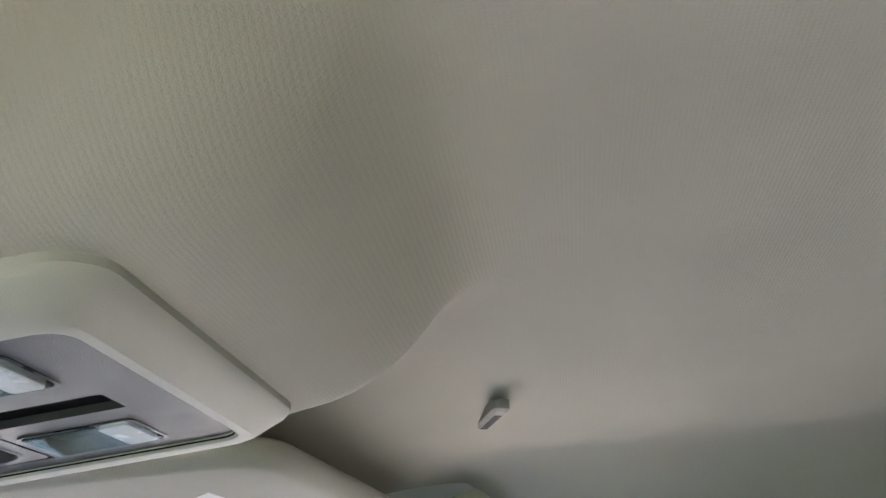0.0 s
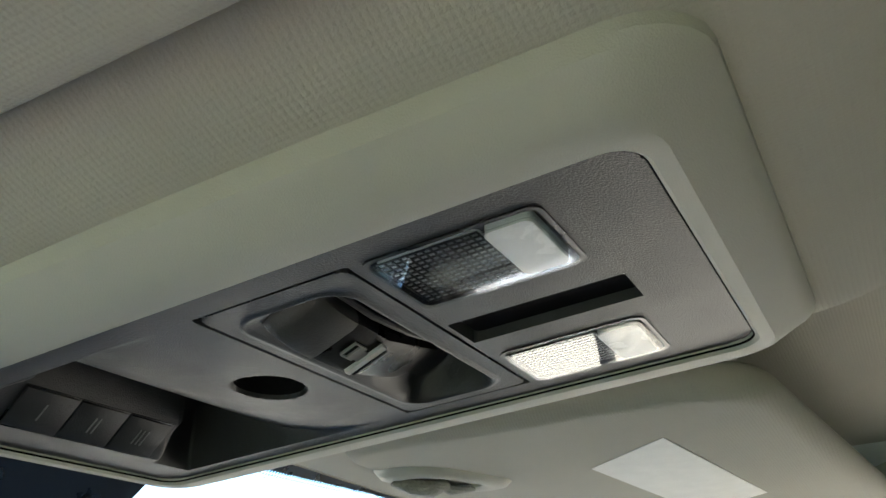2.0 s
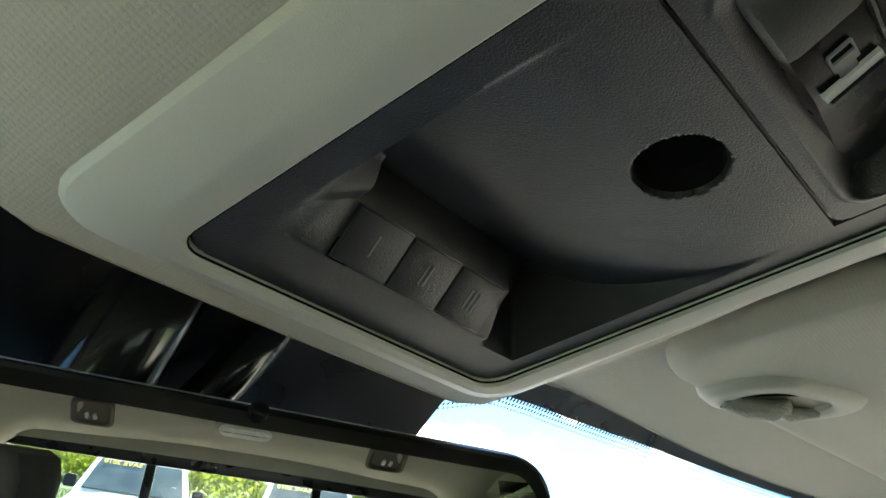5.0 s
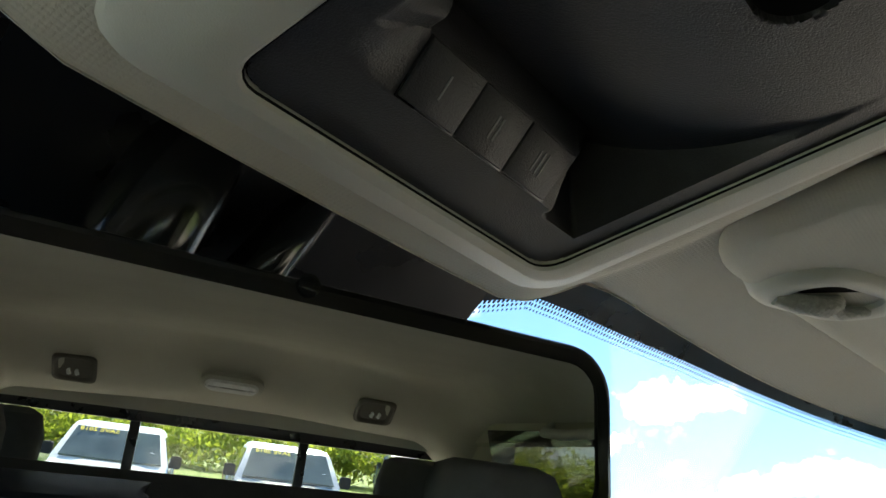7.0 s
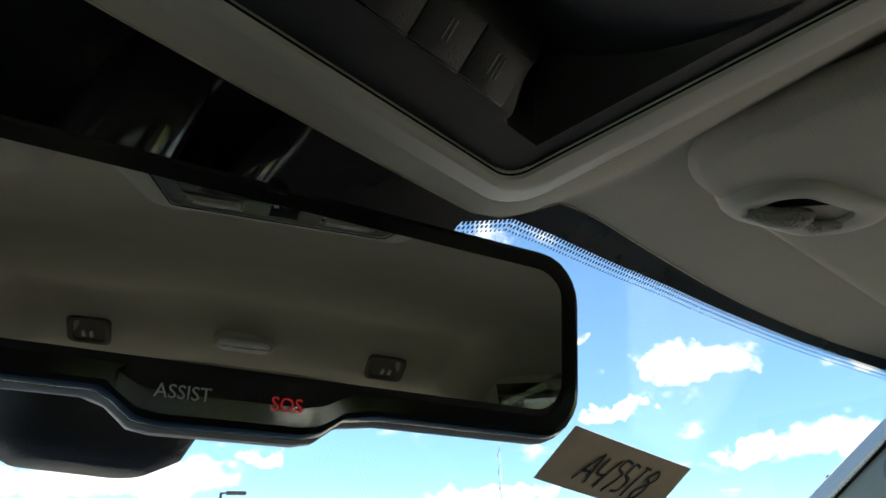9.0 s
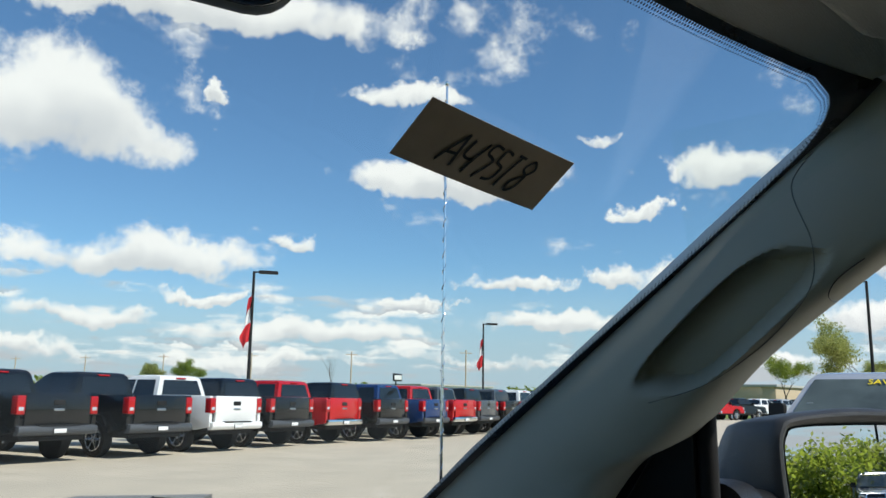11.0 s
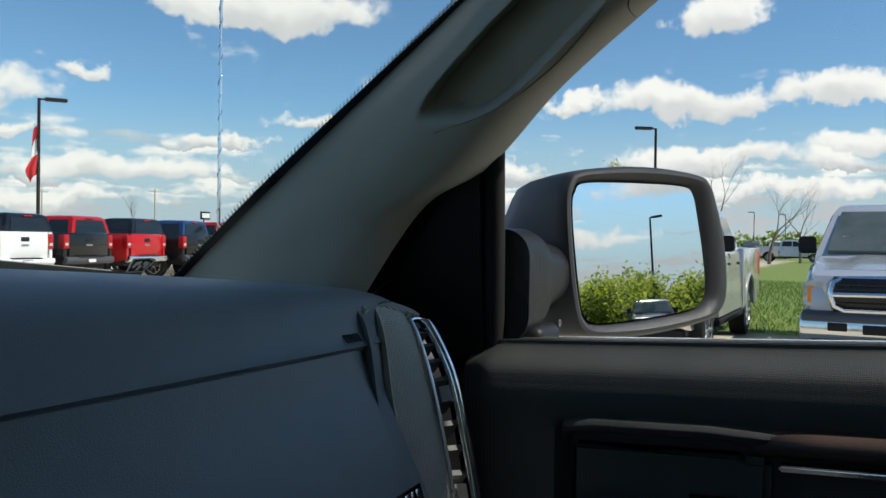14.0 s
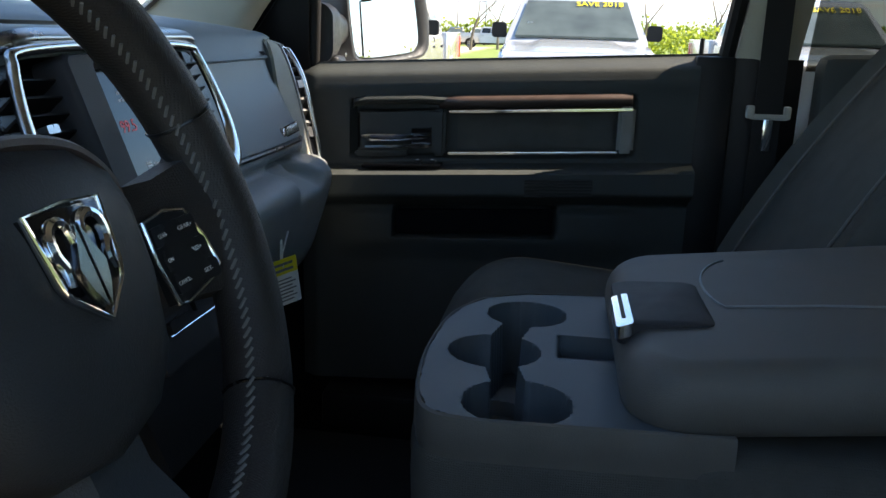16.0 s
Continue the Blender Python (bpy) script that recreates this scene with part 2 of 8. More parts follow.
leather = mat("leather", (0.028, 0.023, 0.020), 0.5, var=0.16, scale=40, bump=0.5, grain=800, weave=600, spec=0.45)
thread = mat("thread", (0.16, 0.15, 0.14), 0.8, bump=0.0)
carpet = mat("carpet", (0.006, 0.006, 0.006), 0.95, var=0.25, scale=20, bump=0.8, grain=600, spec=0.1)
chrome = mat("chrome", (0.82, 0.83, 0.84), 0.12, 1.0, var=0.03, scale=40, bump=0.02, grain=600)
satin_metal = mat("satin_metal", (0.55, 0.56, 0.57), 0.3, 1.0, var=0.05, scale=40, bump=0.04, grain=900)
rubber = mat("rubber", (0.014, 0.014, 0.014), 0.75, var=0.15, scale=15, bump=0.3, grain=500, spec=0.3)
white_print = mat("white_print", (0.75, 0.75, 0.74), 0.6, bump=0.0)
pale_print = mat("pale_print", (0.42, 0.42, 0.42), 0.6, bump=0.0)
dim_print = mat("dim_print", (0.16, 0.16, 0.165), 0.6, bump=0.0)
screen_print = mat("screen_print", (0.5, 0.55, 0.6), 0.4, bump=0.0, glow=(0.6, 0.7, 0.8, 0.05))
red_print = mat("red_print", (0.5, 0.02, 0.02), 0.4, bump=0.0, glow=(1.0, 0.05, 0.05, 0.05))
paper = mat("paper", (0.74, 0.74, 0.71), 0.8, var=0.05, scale=60, bump=0.2, grain=600)
yellow_paper = mat("yellow_paper", (0.72, 0.60, 0.03), 0.8, bump=0.1)
kraft = mat("kraft", (0.48, 0.38, 0.26), 0.85, var=0.08, scale=40, bump=0.3, grain=900)
ink = mat("ink", (0.03, 0.03, 0.032), 0.7, bump=0.0)
lens_white = mat("lens_white", (0.75, 0.76, 0.76), 0.25, var=0.04, scale=60, bump=0.0)
reflector = mat("reflector", (0.62, 0.64, 0.66), 0.22, 0.7, var=0.1, scale=80, bump=0.0)
mirror_silver = mat("mirror_silver", (0.80, 0.82, 0.83), 0.02, 1.0, var=0.0, bump=0.0)
mirror_silver.node_tree.nodes["Principled BSDF"].inputs["Roughness"].default_value = 0.0
for lk in list(mirror_silver.node_tree.nodes["Principled BSDF"].inputs["Roughness"].links):
    mirror_silver.node_tree.links.remove(lk)
tinted_glass = glass_mat("tinted_glass", (0.33, 0.34, 0.32))
rear_glass = glass_mat("rear_glass", (0.85, 0.88, 0.85))
window_glass = glass_mat("window_glass", (0.97, 0.99, 0.98))
screen_glass = mat("screen_glass", (0.075, 0.092, 0.085), 0.06, var=0.35, scale=2.5, bump=0.0, spec=0.7)
dark_glass = mat("dark_glass", (0.014, 0.018, 0.020), 0.05, var=0.1, scale=3, bump=0.0, spec=0.6)
lamp_glass = glass_mat("lamp_glass", (0.93, 0.95, 0.96), 0.05)
lens_gloss = glass_mat("lens_gloss", (0.95, 0.96, 0.96), 0.03, 3.5)


# ---- mesh tools ----
def join(bm, other, m=None):
    """Adds the other bmesh, moved by m, to bm, and frees it."""
    if m is not None:
        other.transform(m)
    me = bpy.data.meshes.new("tmp")
    other.to_mesh(me)
    other.free()
    bm.from_mesh(me)
    bpy.data.meshes.remove(me)
    return bm


def box(lo, hi, r=0.0, seg=2):
    bm = bmesh.new()
    bmesh.ops.create_cube(bm, size=1)
    lo, hi = Vector(lo), Vector(hi)
    for v in bm.verts:
        v.co = Vector((lo[i] + (v.co[i] + 0.5) * (hi[i] - lo[i]) for i in range(3)))
    if r:
        bmesh.ops.bevel(bm, geom=bm.edges[:], offset=min(r, 0.45 * min(hi - lo)), segments=seg, affect="EDGES", profile=0.5, clamp_overlap=True)
    return bm


def loft(rings, closed=True, cap0=True, cap1=True, loop=False):
    """A skin over rings of points; closed: each ring closes; loop: the last ring joins the first."""
    bm = bmesh.new()
    vs = [[bm.verts.new(p) for p in ring] for ring in rings]
    pairs = list(zip(vs, vs[1:])) + ([(vs[-1], vs[0])] if loop else [])
    for a, b in pairs:
        n = len(a)
        for i in range(n if closed else n - 1):
            j = (i + 1) % n
            bm.faces.new((a[i], a[j], b[j], b[i]))
    if closed and not loop:
        if cap0:
            bm.faces.new(vs[0][::-1])
        if cap1:
            bm.faces.new(vs[-1])
    bmesh.ops.recalc_face_normals(bm, faces=bm.faces[:])
    return bm


def prism(poly, axis, a, b, r=0.0, seg=2):
    """A polygon of 2D points pushed along an axis from a to b. The points are the other two axes in the order xyz."""
    def p3(p, w):
        return (w, p[0], p[1]) if axis == "x" else (p[0], w, p[1]) if axis == "y" else (p[0], p[1], w)
    bm = loft([[p3(p, a) for p in poly], [p3(p, b) for p in poly]])
    if r:
        bmesh.ops.bevel(bm, geom=[e for e in bm.edges], offset=r, segments=seg, affect="EDGES", profile=0.5, clamp_overlap=True)
    return bm


def sheet(fn, us, vs, off=None):
    """A surface fn(u, v); off: the thickness as a vector, which gives it a back and rims."""
    nu, nv = len(us), len(vs)
    front = [fn(u, v) for u in us for v in vs]
    verts = [tuple(p) for p in front]
    faces = [(i * nv + j, (i + 1) * nv + j, (i + 1) * nv + j + 1, i * nv + j + 1) for i in range(nu - 1) for j in range(nv - 1)]
    if off is not None:
        n = len(verts)
        off = Vector(off)
        verts += [tuple(Vector(p) + off) for p in front]
        faces += [tuple(n + k for k in f[::-1]) for f in faces]
        rim = [i * nv for i in range(nu)] + [(nu - 1) * nv + j for j in range(1, nv)] + [i * nv + nv - 1 for i in range(nu - 2, -1, -1)] + [j for j in range(nv - 2, 0, -1)]
        for a, b in zip(rim, rim[1:] + rim[:1]):
            faces.append((a, b, n + b, n + a))
    me = bpy.data.meshes.new("tmp")
    me.from_pydata(verts, [], faces)
    bm = bmesh.new()
    bm.from_mesh(me)
    bpy.data.meshes.remove(me)
    bmesh.ops.recalc_face_normals(bm, faces=bm.faces[:])
    return bm


def tube(pts, r, seg=10, closed=False, flat=1.0):
    """A round bar along points; r may be a list."""
    pts = [Vector(p) for p in pts]
    n = len(pts)
    rings, side = [], None
    for i, p in enumerate(pts):
        t = (pts[(i + 1) % n] - pts[i - 1]) if closed else (pts[min(i + 1, n - 1)] - pts[max(i - 1, 0)])
        t.normalize()
        if side is None:
            side = t.orthogonal().normalized()
        side = (side - t * side.dot(t)).normalized()
        up = t.cross(side)
        rr = r[i] if isinstance(r, (list, tuple)) else r
        rings.append([p + rr * (math.cos(a) * side + flat * math.sin(a) * up) for a in (2 * math.pi * k / seg for k in range(seg))])
    return loft(rings, loop=closed)


def disc(c, normal, prof, seg=24):
    """A turned body: prof is (radius, height along the normal) from bottom to top."""
    m = Vector(normal).to_track_quat("Z", "Y").to_matrix().to_4x4()
    m.translation = c
    rings = [[m @ Vector((r * math.cos(a), r * math.sin(a), h)) for a in (2 * math.pi * k / seg for k in range(seg))] for r, h in prof]
    return loft(rings)


def rrect(w, h, r, n=4):
    """A rounded rectangle round the origin as 2D points."""
    pts = []
    for cx, cy, a0 in ((w / 2 - r, h / 2 - r, 0), (-w / 2 + r, h / 2 - r, 90), (-w / 2 + r, -h / 2 + r, 180), (w / 2 - r, -h / 2 + r, 270)):
        pts += [(cx + r * math.cos(radians(a0 + 90 * k / n)), cy + r * math.sin(radians(a0 + 90 * k / n))) for k in range(n + 1)]
    return pts


def span(a, b, n):
    return [a + (b - a) * i / (n - 1) for i in range(n)]


def smooth(a, b, x):
    t = min(max((x - a) / (b - a), 0), 1)
    return t * t * (3 - 2 * t)


def to_mesh(bm, name, material, sharp=40):
    for e in bm.edges:
        if len(e.link_faces) == 2 and e.calc_face_angle(0) > radians(sharp):
            e.smooth = False
    for f in bm.faces:
        f.smooth = True
    me = bpy.data.meshes.new(name)
    bm.to_mesh(me)
    bm.free()
    me.materials.append(material)
    return me


def thing(name, at, label, category, group="", kind=""):
    """An Empty at a thing's base, to hold its parts."""
    ob = new(name)
    ob.location = at
    ob.empty_display_size = 0.05
    return tagged(ob, label, category, group, kind)


def origin_of(ob):
    return Vector((0, 0, 0)) if ob is None else Matrix.Translation(ob.location).to_translation() if ob.parent is None else origin_of(ob.parent)


def part(name, bm, material, parent=None, label="", sharp=40):
    ob = new(name, to_mesh(bm, name, material, sharp))
    if parent is not None:
        ob.parent = parent
        if parent.parent is None:
            ob.matrix_parent_inverse = Matrix.Translation(parent.location).inverted()
    return tagged(ob, label)


def solo(name, bm, material, label, category, group="", kind="", sharp=40):
    return tagged(part(name, bm, material, None, "", sharp), label, category, group, kind)


def lettering(text, size, m, depth=0.0006):
    """The text as a bmesh, its middle at m, reading along x with y up."""
    cu = bpy.data.curves.new("text", "FONT")
    cu.body, cu.size, cu.align_x, cu.align_y, cu.extrude = text, size, "CENTER", "CENTER", depth
    cu.resolution_u = 3
    ob = new("text", cu)
    bpy.context.view_layer.update()
    me = bpy.data.meshes.new_from_object(ob.evaluated_get(bpy.context.evaluated_depsgraph_get()))
    bm = bmesh.new()
    bm.from_mesh(me)
    bm.transform(m)
    bpy.data.objects.remove(ob)
    bpy.data.curves.remove(cu)
    bpy.data.meshes.remove(me)
    return bm


def facing(at, right, up):
    """A frame whose x runs along right and whose y runs along up."""
    x = Vector(right).normalized()
    z = x.cross(Vector(up)).normalized()
    y = z.cross(x)
    m = Matrix((x, y, z)).transposed().to_4x4()
    m.translation = at
    return m

# ---- the cab: shell ----
def console_z(y):
    return 1.757 - 0.106 * (y - 0.35)


def pod_rise(d):
    """How far the cloth has risen at a distance d from the edge of the console's pod: a round shoulder."""
    q = min(d, 0.083) / 0.098
    return 0.06 * d + 0.105 * (1 - math.sqrt(1 - q * q)) + 1.75 * max(d - 0.083, 0)


def roof_z(x, y):
    base = 1.876 - 0.025 * (abs(x) / 0.72) ** 3 - 0.085 * smooth(0.55, 0.71, abs(x)) * smooth(0.12, 0.02, y) - 0.010 * smooth(0.10, 0.45, abs(x)) - 0.096 * smooth(0.05, 0.52, y) - 0.165 * smooth(-1.30, -1.62, y)
    ax, ay = max(abs(x) - 0.098, 0) * 1.25, max(0.172 - y, 0)
    low = console_z(max(y, 0.15)) + 0.016 + pod_rise(max(math.hypot(ax, ay) - 0.024, 0))
    # the lower of the roof and the pod, with a soft hollow where they meet
    gap = min(max(0.5 + (base - low) / 0.104, 0), 1)
    z = base * (1 - gap) + low * gap - 0.052 * gap * (1 - gap)
    return z + (0.06 if abs(x) < 0.098 and 0.172 < y < 0.512 else 0.0)


def glass_y(x, z):
    return 0.6016 + 1.242 * (1.76 - z) - 0.338 * x * x


def side_x(z):
    return 0.80 - 0.27 * (z - 1.286)


def roof_front(x):
    """The front edge of the headliner, bowed like the glass."""
    return 0.537 + 0.016 * (1 - smooth(0.115, 0.23, abs(x))) - 0.085 * x * x - 0.10 * x ** 4 - 0.045 * (abs(x) / 0.72) ** 3


ROOF_X = span(-0.70, -0.23, 32)[:-1] + span(-0.23, 0.23, 111)[:-1] + span(0.23, 0.70, 32)
ROOF_Y = span(-1.66, -0.05, 90)[:-1] + span(-0.05, 0.535, 141)
bm = sheet(lambda x, y: (x, y if y < 0.30 else 0.30 + (y - 0.30) * (roof_front(x) - 0.30) / 0.235, roof_z(x, y if y < 0.30 else 0.30 + (y - 0.30) * (roof_front(x) - 0.30) / 0.235)), ROOF_X, ROOF_Y, (0, 0, 0.014))
lip = sheet(lambda x, v: (x, roof_front(x) + 0.006 * math.sin(v * math.pi / 2), roof_z(x, roof_front(x)) + 0.030 * (1 - math.cos(v * math.pi / 2)) - 0.001), span(-0.70, 0.70, 61), span(0, 1, 7), (0, 0, 0.012))
ceiling = solo("ceiling", join(bm, lip), headliner_cloth, "light beige knitted cloth headliner of the truck cab", "headliner", kind="structure")

# outer roof skin
def roof_skin(x, v):
    y = -1.78 + v * (1.78 + 0.575 - 0.30 * x * x)
    return (x, y, 1.925 - 0.06 * (abs(x) / 0.75) ** 3 - 0.118 * smooth(0.05, 0.56, y + 0.30 * x * x) - 0.12 * smooth(-1.4, -1.75, y))


roof = sheet(roof_skin, span(-0.75, 0.75, 31), span(0, 1, 41), (0, 0, 0.006))
truck_paint = mat("truck_paint", (0.66, 0.66, 0.66), 0.3, 0.1, var=0.04, scale=4, bump=0.0, coat=0.6)
solo("roof", roof, truck_paint, "painted sheet metal roof over the truck cab", "roof", kind="structure")

# windscreen
TOP = [(-0.72, 1.748), (-0.60, 1.757), (-0.34, 1.773), (-0.19, 1.777), (-0.16, 1.771), (-0.12, 1.752), (0.12, 1.752), (0.16, 1.771), (0.19, 1.777), (0.34, 1.773), (0.46, 1.766), (0.60, 1.757), (0.72, 1.748)]


def top_z(x):
    for (a, za), (b, zb) in zip(TOP, TOP[1:]):
        if x <= b:
            return za + (zb - za) * (x - a) / (b - a)
    return TOP[-1][1]


def on_glass(x, z, off=0.0):
    return Vector((x, glass_y(x, z), z)) + off * Vector((0.3 * x, 0.62, 0.78)).normalized()


wind = sheet(lambda x, v: on_glass(x, 1.30 + v * (top_z(x) + 0.03 - 1.30), 0.004), span(-0.75, 0.75, 41), span(0, 1, 25), (0, 0.003, 0.004))
windscreen = solo("window_1", wind, window_glass, "clear laminated glass windscreen with a dotted black border", "windscreen", kind="structure")
windscreen.visible_shadow = False

# black ceramic border with rows of dots along the clear edge
CORNER = 0.05
HALF = 0.716
# flat black for hollows and gaps: their shade is put in its colour
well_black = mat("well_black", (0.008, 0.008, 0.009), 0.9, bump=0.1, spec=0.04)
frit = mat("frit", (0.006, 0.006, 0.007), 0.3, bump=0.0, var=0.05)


def half_at(z):
    return HALF - 0.022 * smooth(1.70, 1.40, z)


def border(n=48):
    """The inner edge of the black border as (x, z), clockwise from the lower left."""
    pts = [(-half_at(1.335), 1.335)] + [(-half_at(z), z) for z in span(1.36, top_z(HALF) - CORNER, 14)]
    pts += [(-HALF + CORNER * (1 - math.cos(a)), top_z(HALF) - CORNER + CORNER * math.sin(a)) for a in span(0.2, 1.4, 6)]
    pts += [(x, top_z(x)) for x in span(-HALF + 0.06, HALF - 0.06, 40)]
    pts += [(HALF - CORNER * (1 - math.cos(a)), top_z(HALF) - CORNER + CORNER * math.sin(a)) for a in span(1.4, 0.2, 6)]
    pts += [(half_at(z), z) for z in span(top_z(HALF) - CORNER, 1.36, 14)] + [(half_at(1.335), 1.335)]
    return pts


edge = border()
rim = []
for i, p in enumerate(edge):
    a, b = Vector(edge[max(i - 1, 0)]), Vector(edge[min(i + 1, len(edge) - 1)])
    t = (b - a).normalized()
    o = Vector((-t.y, t.x))
    rim.append((Vector(p), Vector(p) + 0.055 * o))
bm = bmesh.new()
rows = [[bm.verts.new(on_glass(*q)) for q in pair] + [bm.verts.new(on_glass(*q, 0.002)) for q in pair] for pair in rim]
for a, b in zip(rows, rows[1:]):
    bm.faces.new((a[0], b[0], b[1], a[1]))
    bm.faces.new((a[2], a[3], b[3], b[2]))
    bm.faces.new((a[0], a[2], b[2], b[0]))
    bm.faces.new((a[1], b[1], b[3], a[3]))
low = sheet(lambda x, v: on_glass(x, 1.295 + v * (0.044 + 0.012 * (1 - (x / 0.7) ** 2))), span(-HALF, HALF, 31), span(0, 1, 3), (0, 0.001, 0.001))
join(bm, low)
part("border", bm, frit, windscreen, "black ceramic border")
verts, faces = [], []
walkline = [Vector(p) for p in edge]
lengths = [0]
for a, b in zip(walkline, walkline[1:]):
    lengths.append(lengths[-1] + (b - a).length)
step = 0.0030
for row in range(3):
    size = (0.00105, 0.00085, 0.00062)[row]
    s = step * (row % 2) / 2
    k = 0
    while s < lengths[-1]:
        while k < len(lengths) - 2 and lengths[k + 1] < s:
            k += 1
        t = (s - lengths[k]) / max(lengths[k + 1] - lengths[k], 1e-6)
        a, b = walkline[k], walkline[k + 1]
        p = a.lerp(b, t)
        d = (b - a).normalized()
        inn = Vector((d.y, -d.x))
        c = p + inn * (0.0010 + 0.0022 * row)
        n = len(verts)
        for q in range(6):
            w = q * math.pi / 3
            u = c + size * (math.cos(w) * d + math.sin(w) * inn)
            verts.append(tuple(on_glass(u.x, u.y, 0.001)))
        faces.append(tuple(range(n, n + 6)))
        s += step
me = bpy.data.meshes.new("dots")
me.from_pydata(verts, [], faces)
me.materials.append(frit)
dot_part = tagged(new("dots", me), "rows of small black dots", kind="stuff")
dot_part.parent = windscreen

# ---- front pillars ----
WIND_EDGE = [(0.724, 0.430, 1.765), (0.724, 0.458, 1.737), (0.721, 0.535, 1.678), (0.716, 0.641, 1.594), (0.710, 0.747, 1.509), (0.705, 0.86, 1.42), (0.7035, 0.916, 1.374), (0.702, 1.005, 1.297)]
DOOR_EDGE = [(0.680, 0.245, 1.718), (0.692, 0.300, 1.682), (0.705, 0.370, 1.637), (0.722, 0.466, 1.575), (0.737, 0.548, 1.517), (0.744, 0.617, 1.452), (0.730, 0.680, 1.412), (0.712, 0.745, 1.310)]


def along(pts, s):
    k = min(int(s * (len(pts) - 1)), len(pts) - 2)
    t = s * (len(pts) - 1) - k
    p = [Vector(pts[max(i, 0)]) if i < len(pts) else Vector(pts[-1]) for i in (k - 1, k, k + 1, k + 2)]
    return 0.5 * ((2 * p[1]) + (p[2] - p[0]) * t + (2 * p[0] - 5 * p[1] + 4 * p[2] - p[3]) * t * t + (3 * p[1] - p[0] - 3 * p[2] + p[3]) * t ** 3)


def pillar_point(s, t, sx=1, recess=True):
    a, b = along(WIND_EDGE, s), along(DOOR_EDGE, s)
    p = a.lerp(b, t)
    crest = 0.66
    swell = 0.056 * (1 - (abs(t - crest) / (crest if t < crest else 1 - crest)) ** (2.2 if t < crest else 2.4)) * (1 - 0.35 * smooth(0.6, 1.0, s))
    inn = Vector((-0.86, -0.42, -0.28)).normalized()
    d = swell
    if recess:
        u = (s - 0.477) / 0.122
        v = (t - 0.505 - 0.055 * u) / 0.225
        r = (abs(u) ** 3.2 + abs(v) ** 3.0) ** (1 / 3.1)
        d -= 0.038 * (1 - smooth(0.76 + 0.17 * smooth(-0.2, 0.6, v), 1.0, r)) - 0.0008 * math.exp(-((r - 1.06) / 0.05) ** 2)
    p = p + inn * d
    return Vector((sx * p.x, p.y, p.z))


for sx, nm in ((1, "trim_1"), (-1, "trim_2")):
    bm = sheet(lambda s, t: pillar_point(s, t, sx, sx > 0), span(0, 1, 161 if sx > 0 else 30), span(0, 1, 91 if sx > 0 else 15), (sx * 0.012, 0.006, 0.004))
    solo(nm, bm, pillar_plastic, "grey beige moulded plastic trim over the front roof pillar" + (" with an oval recess" if sx > 0 else ""), "pillar trim", kind="structure")
    # painted pillar behind the trim
    bm = sheet(lambda s, t: Vector((sx * 0.03, 0.012, 0.008)) + Vector((sx * along(WIND_EDGE, s).lerp(along(DOOR_EDGE, s), t).x, *along(WIND_EDGE, s).lerp(along(DOOR_EDGE, s), t)[1:])), span(0, 1, 20), span(-0.08, 0.84, 6), (sx * 0.035, 0.01, 0.005))
    solo("pillar_1" if sx > 0 else "pillar_2", bm, truck_paint, "painted steel front pillar of the truck", "pillar", kind="structure")
# the seam and the cap line on the trim
SEAM = [(0.20, 0.02, 0), (0.277, 0.10, 0), (0.353, 0.475, 0), (0.409, 0.685, 0), (0.47, 0.775, 0), (0.53, 0.80, 0), (0.585, 0.73, 0), (0.612, 0.55, 0)]
seam = [pillar_point(along(SEAM, k).x, along(SEAM, k).y, 1, False) - Vector((0.0002, 0.0001, 0)) for k in span(0.05, 1, 40)]
part("seam", tube(seam, 0.0006, 6), grille_cloth, bpy.data.objects["trim_1"], "fine moulding line")
cap = [pillar_point(0.043 + 0.086 * t, t, 1, False) - Vector((0.0006, 0.0003, 0)) for t in span(0.08, 0.95, 20)]
part("seam", tube(cap, 0.0011, 6), frit, bpy.data.objects["trim_1"], "joint between trim pieces")
AIR = [(0.366, 0.77, 0), (0.385, 0.76, 0), (0.404, 0.775, 0), (0.423, 0.826, 0), (0.436, 0.90, 0), (0.444, 0.97, 0)]
air = [pillar_point(along(AIR, k).x, along(AIR, k).y, 1, False) - Vector((0.0002, 0.0001, 0)) for k in span(0, 1, 24)]
part("seam", tube(air, 0.0006, 6), frit, bpy.data.objects["trim_1"], "fine moulding line")

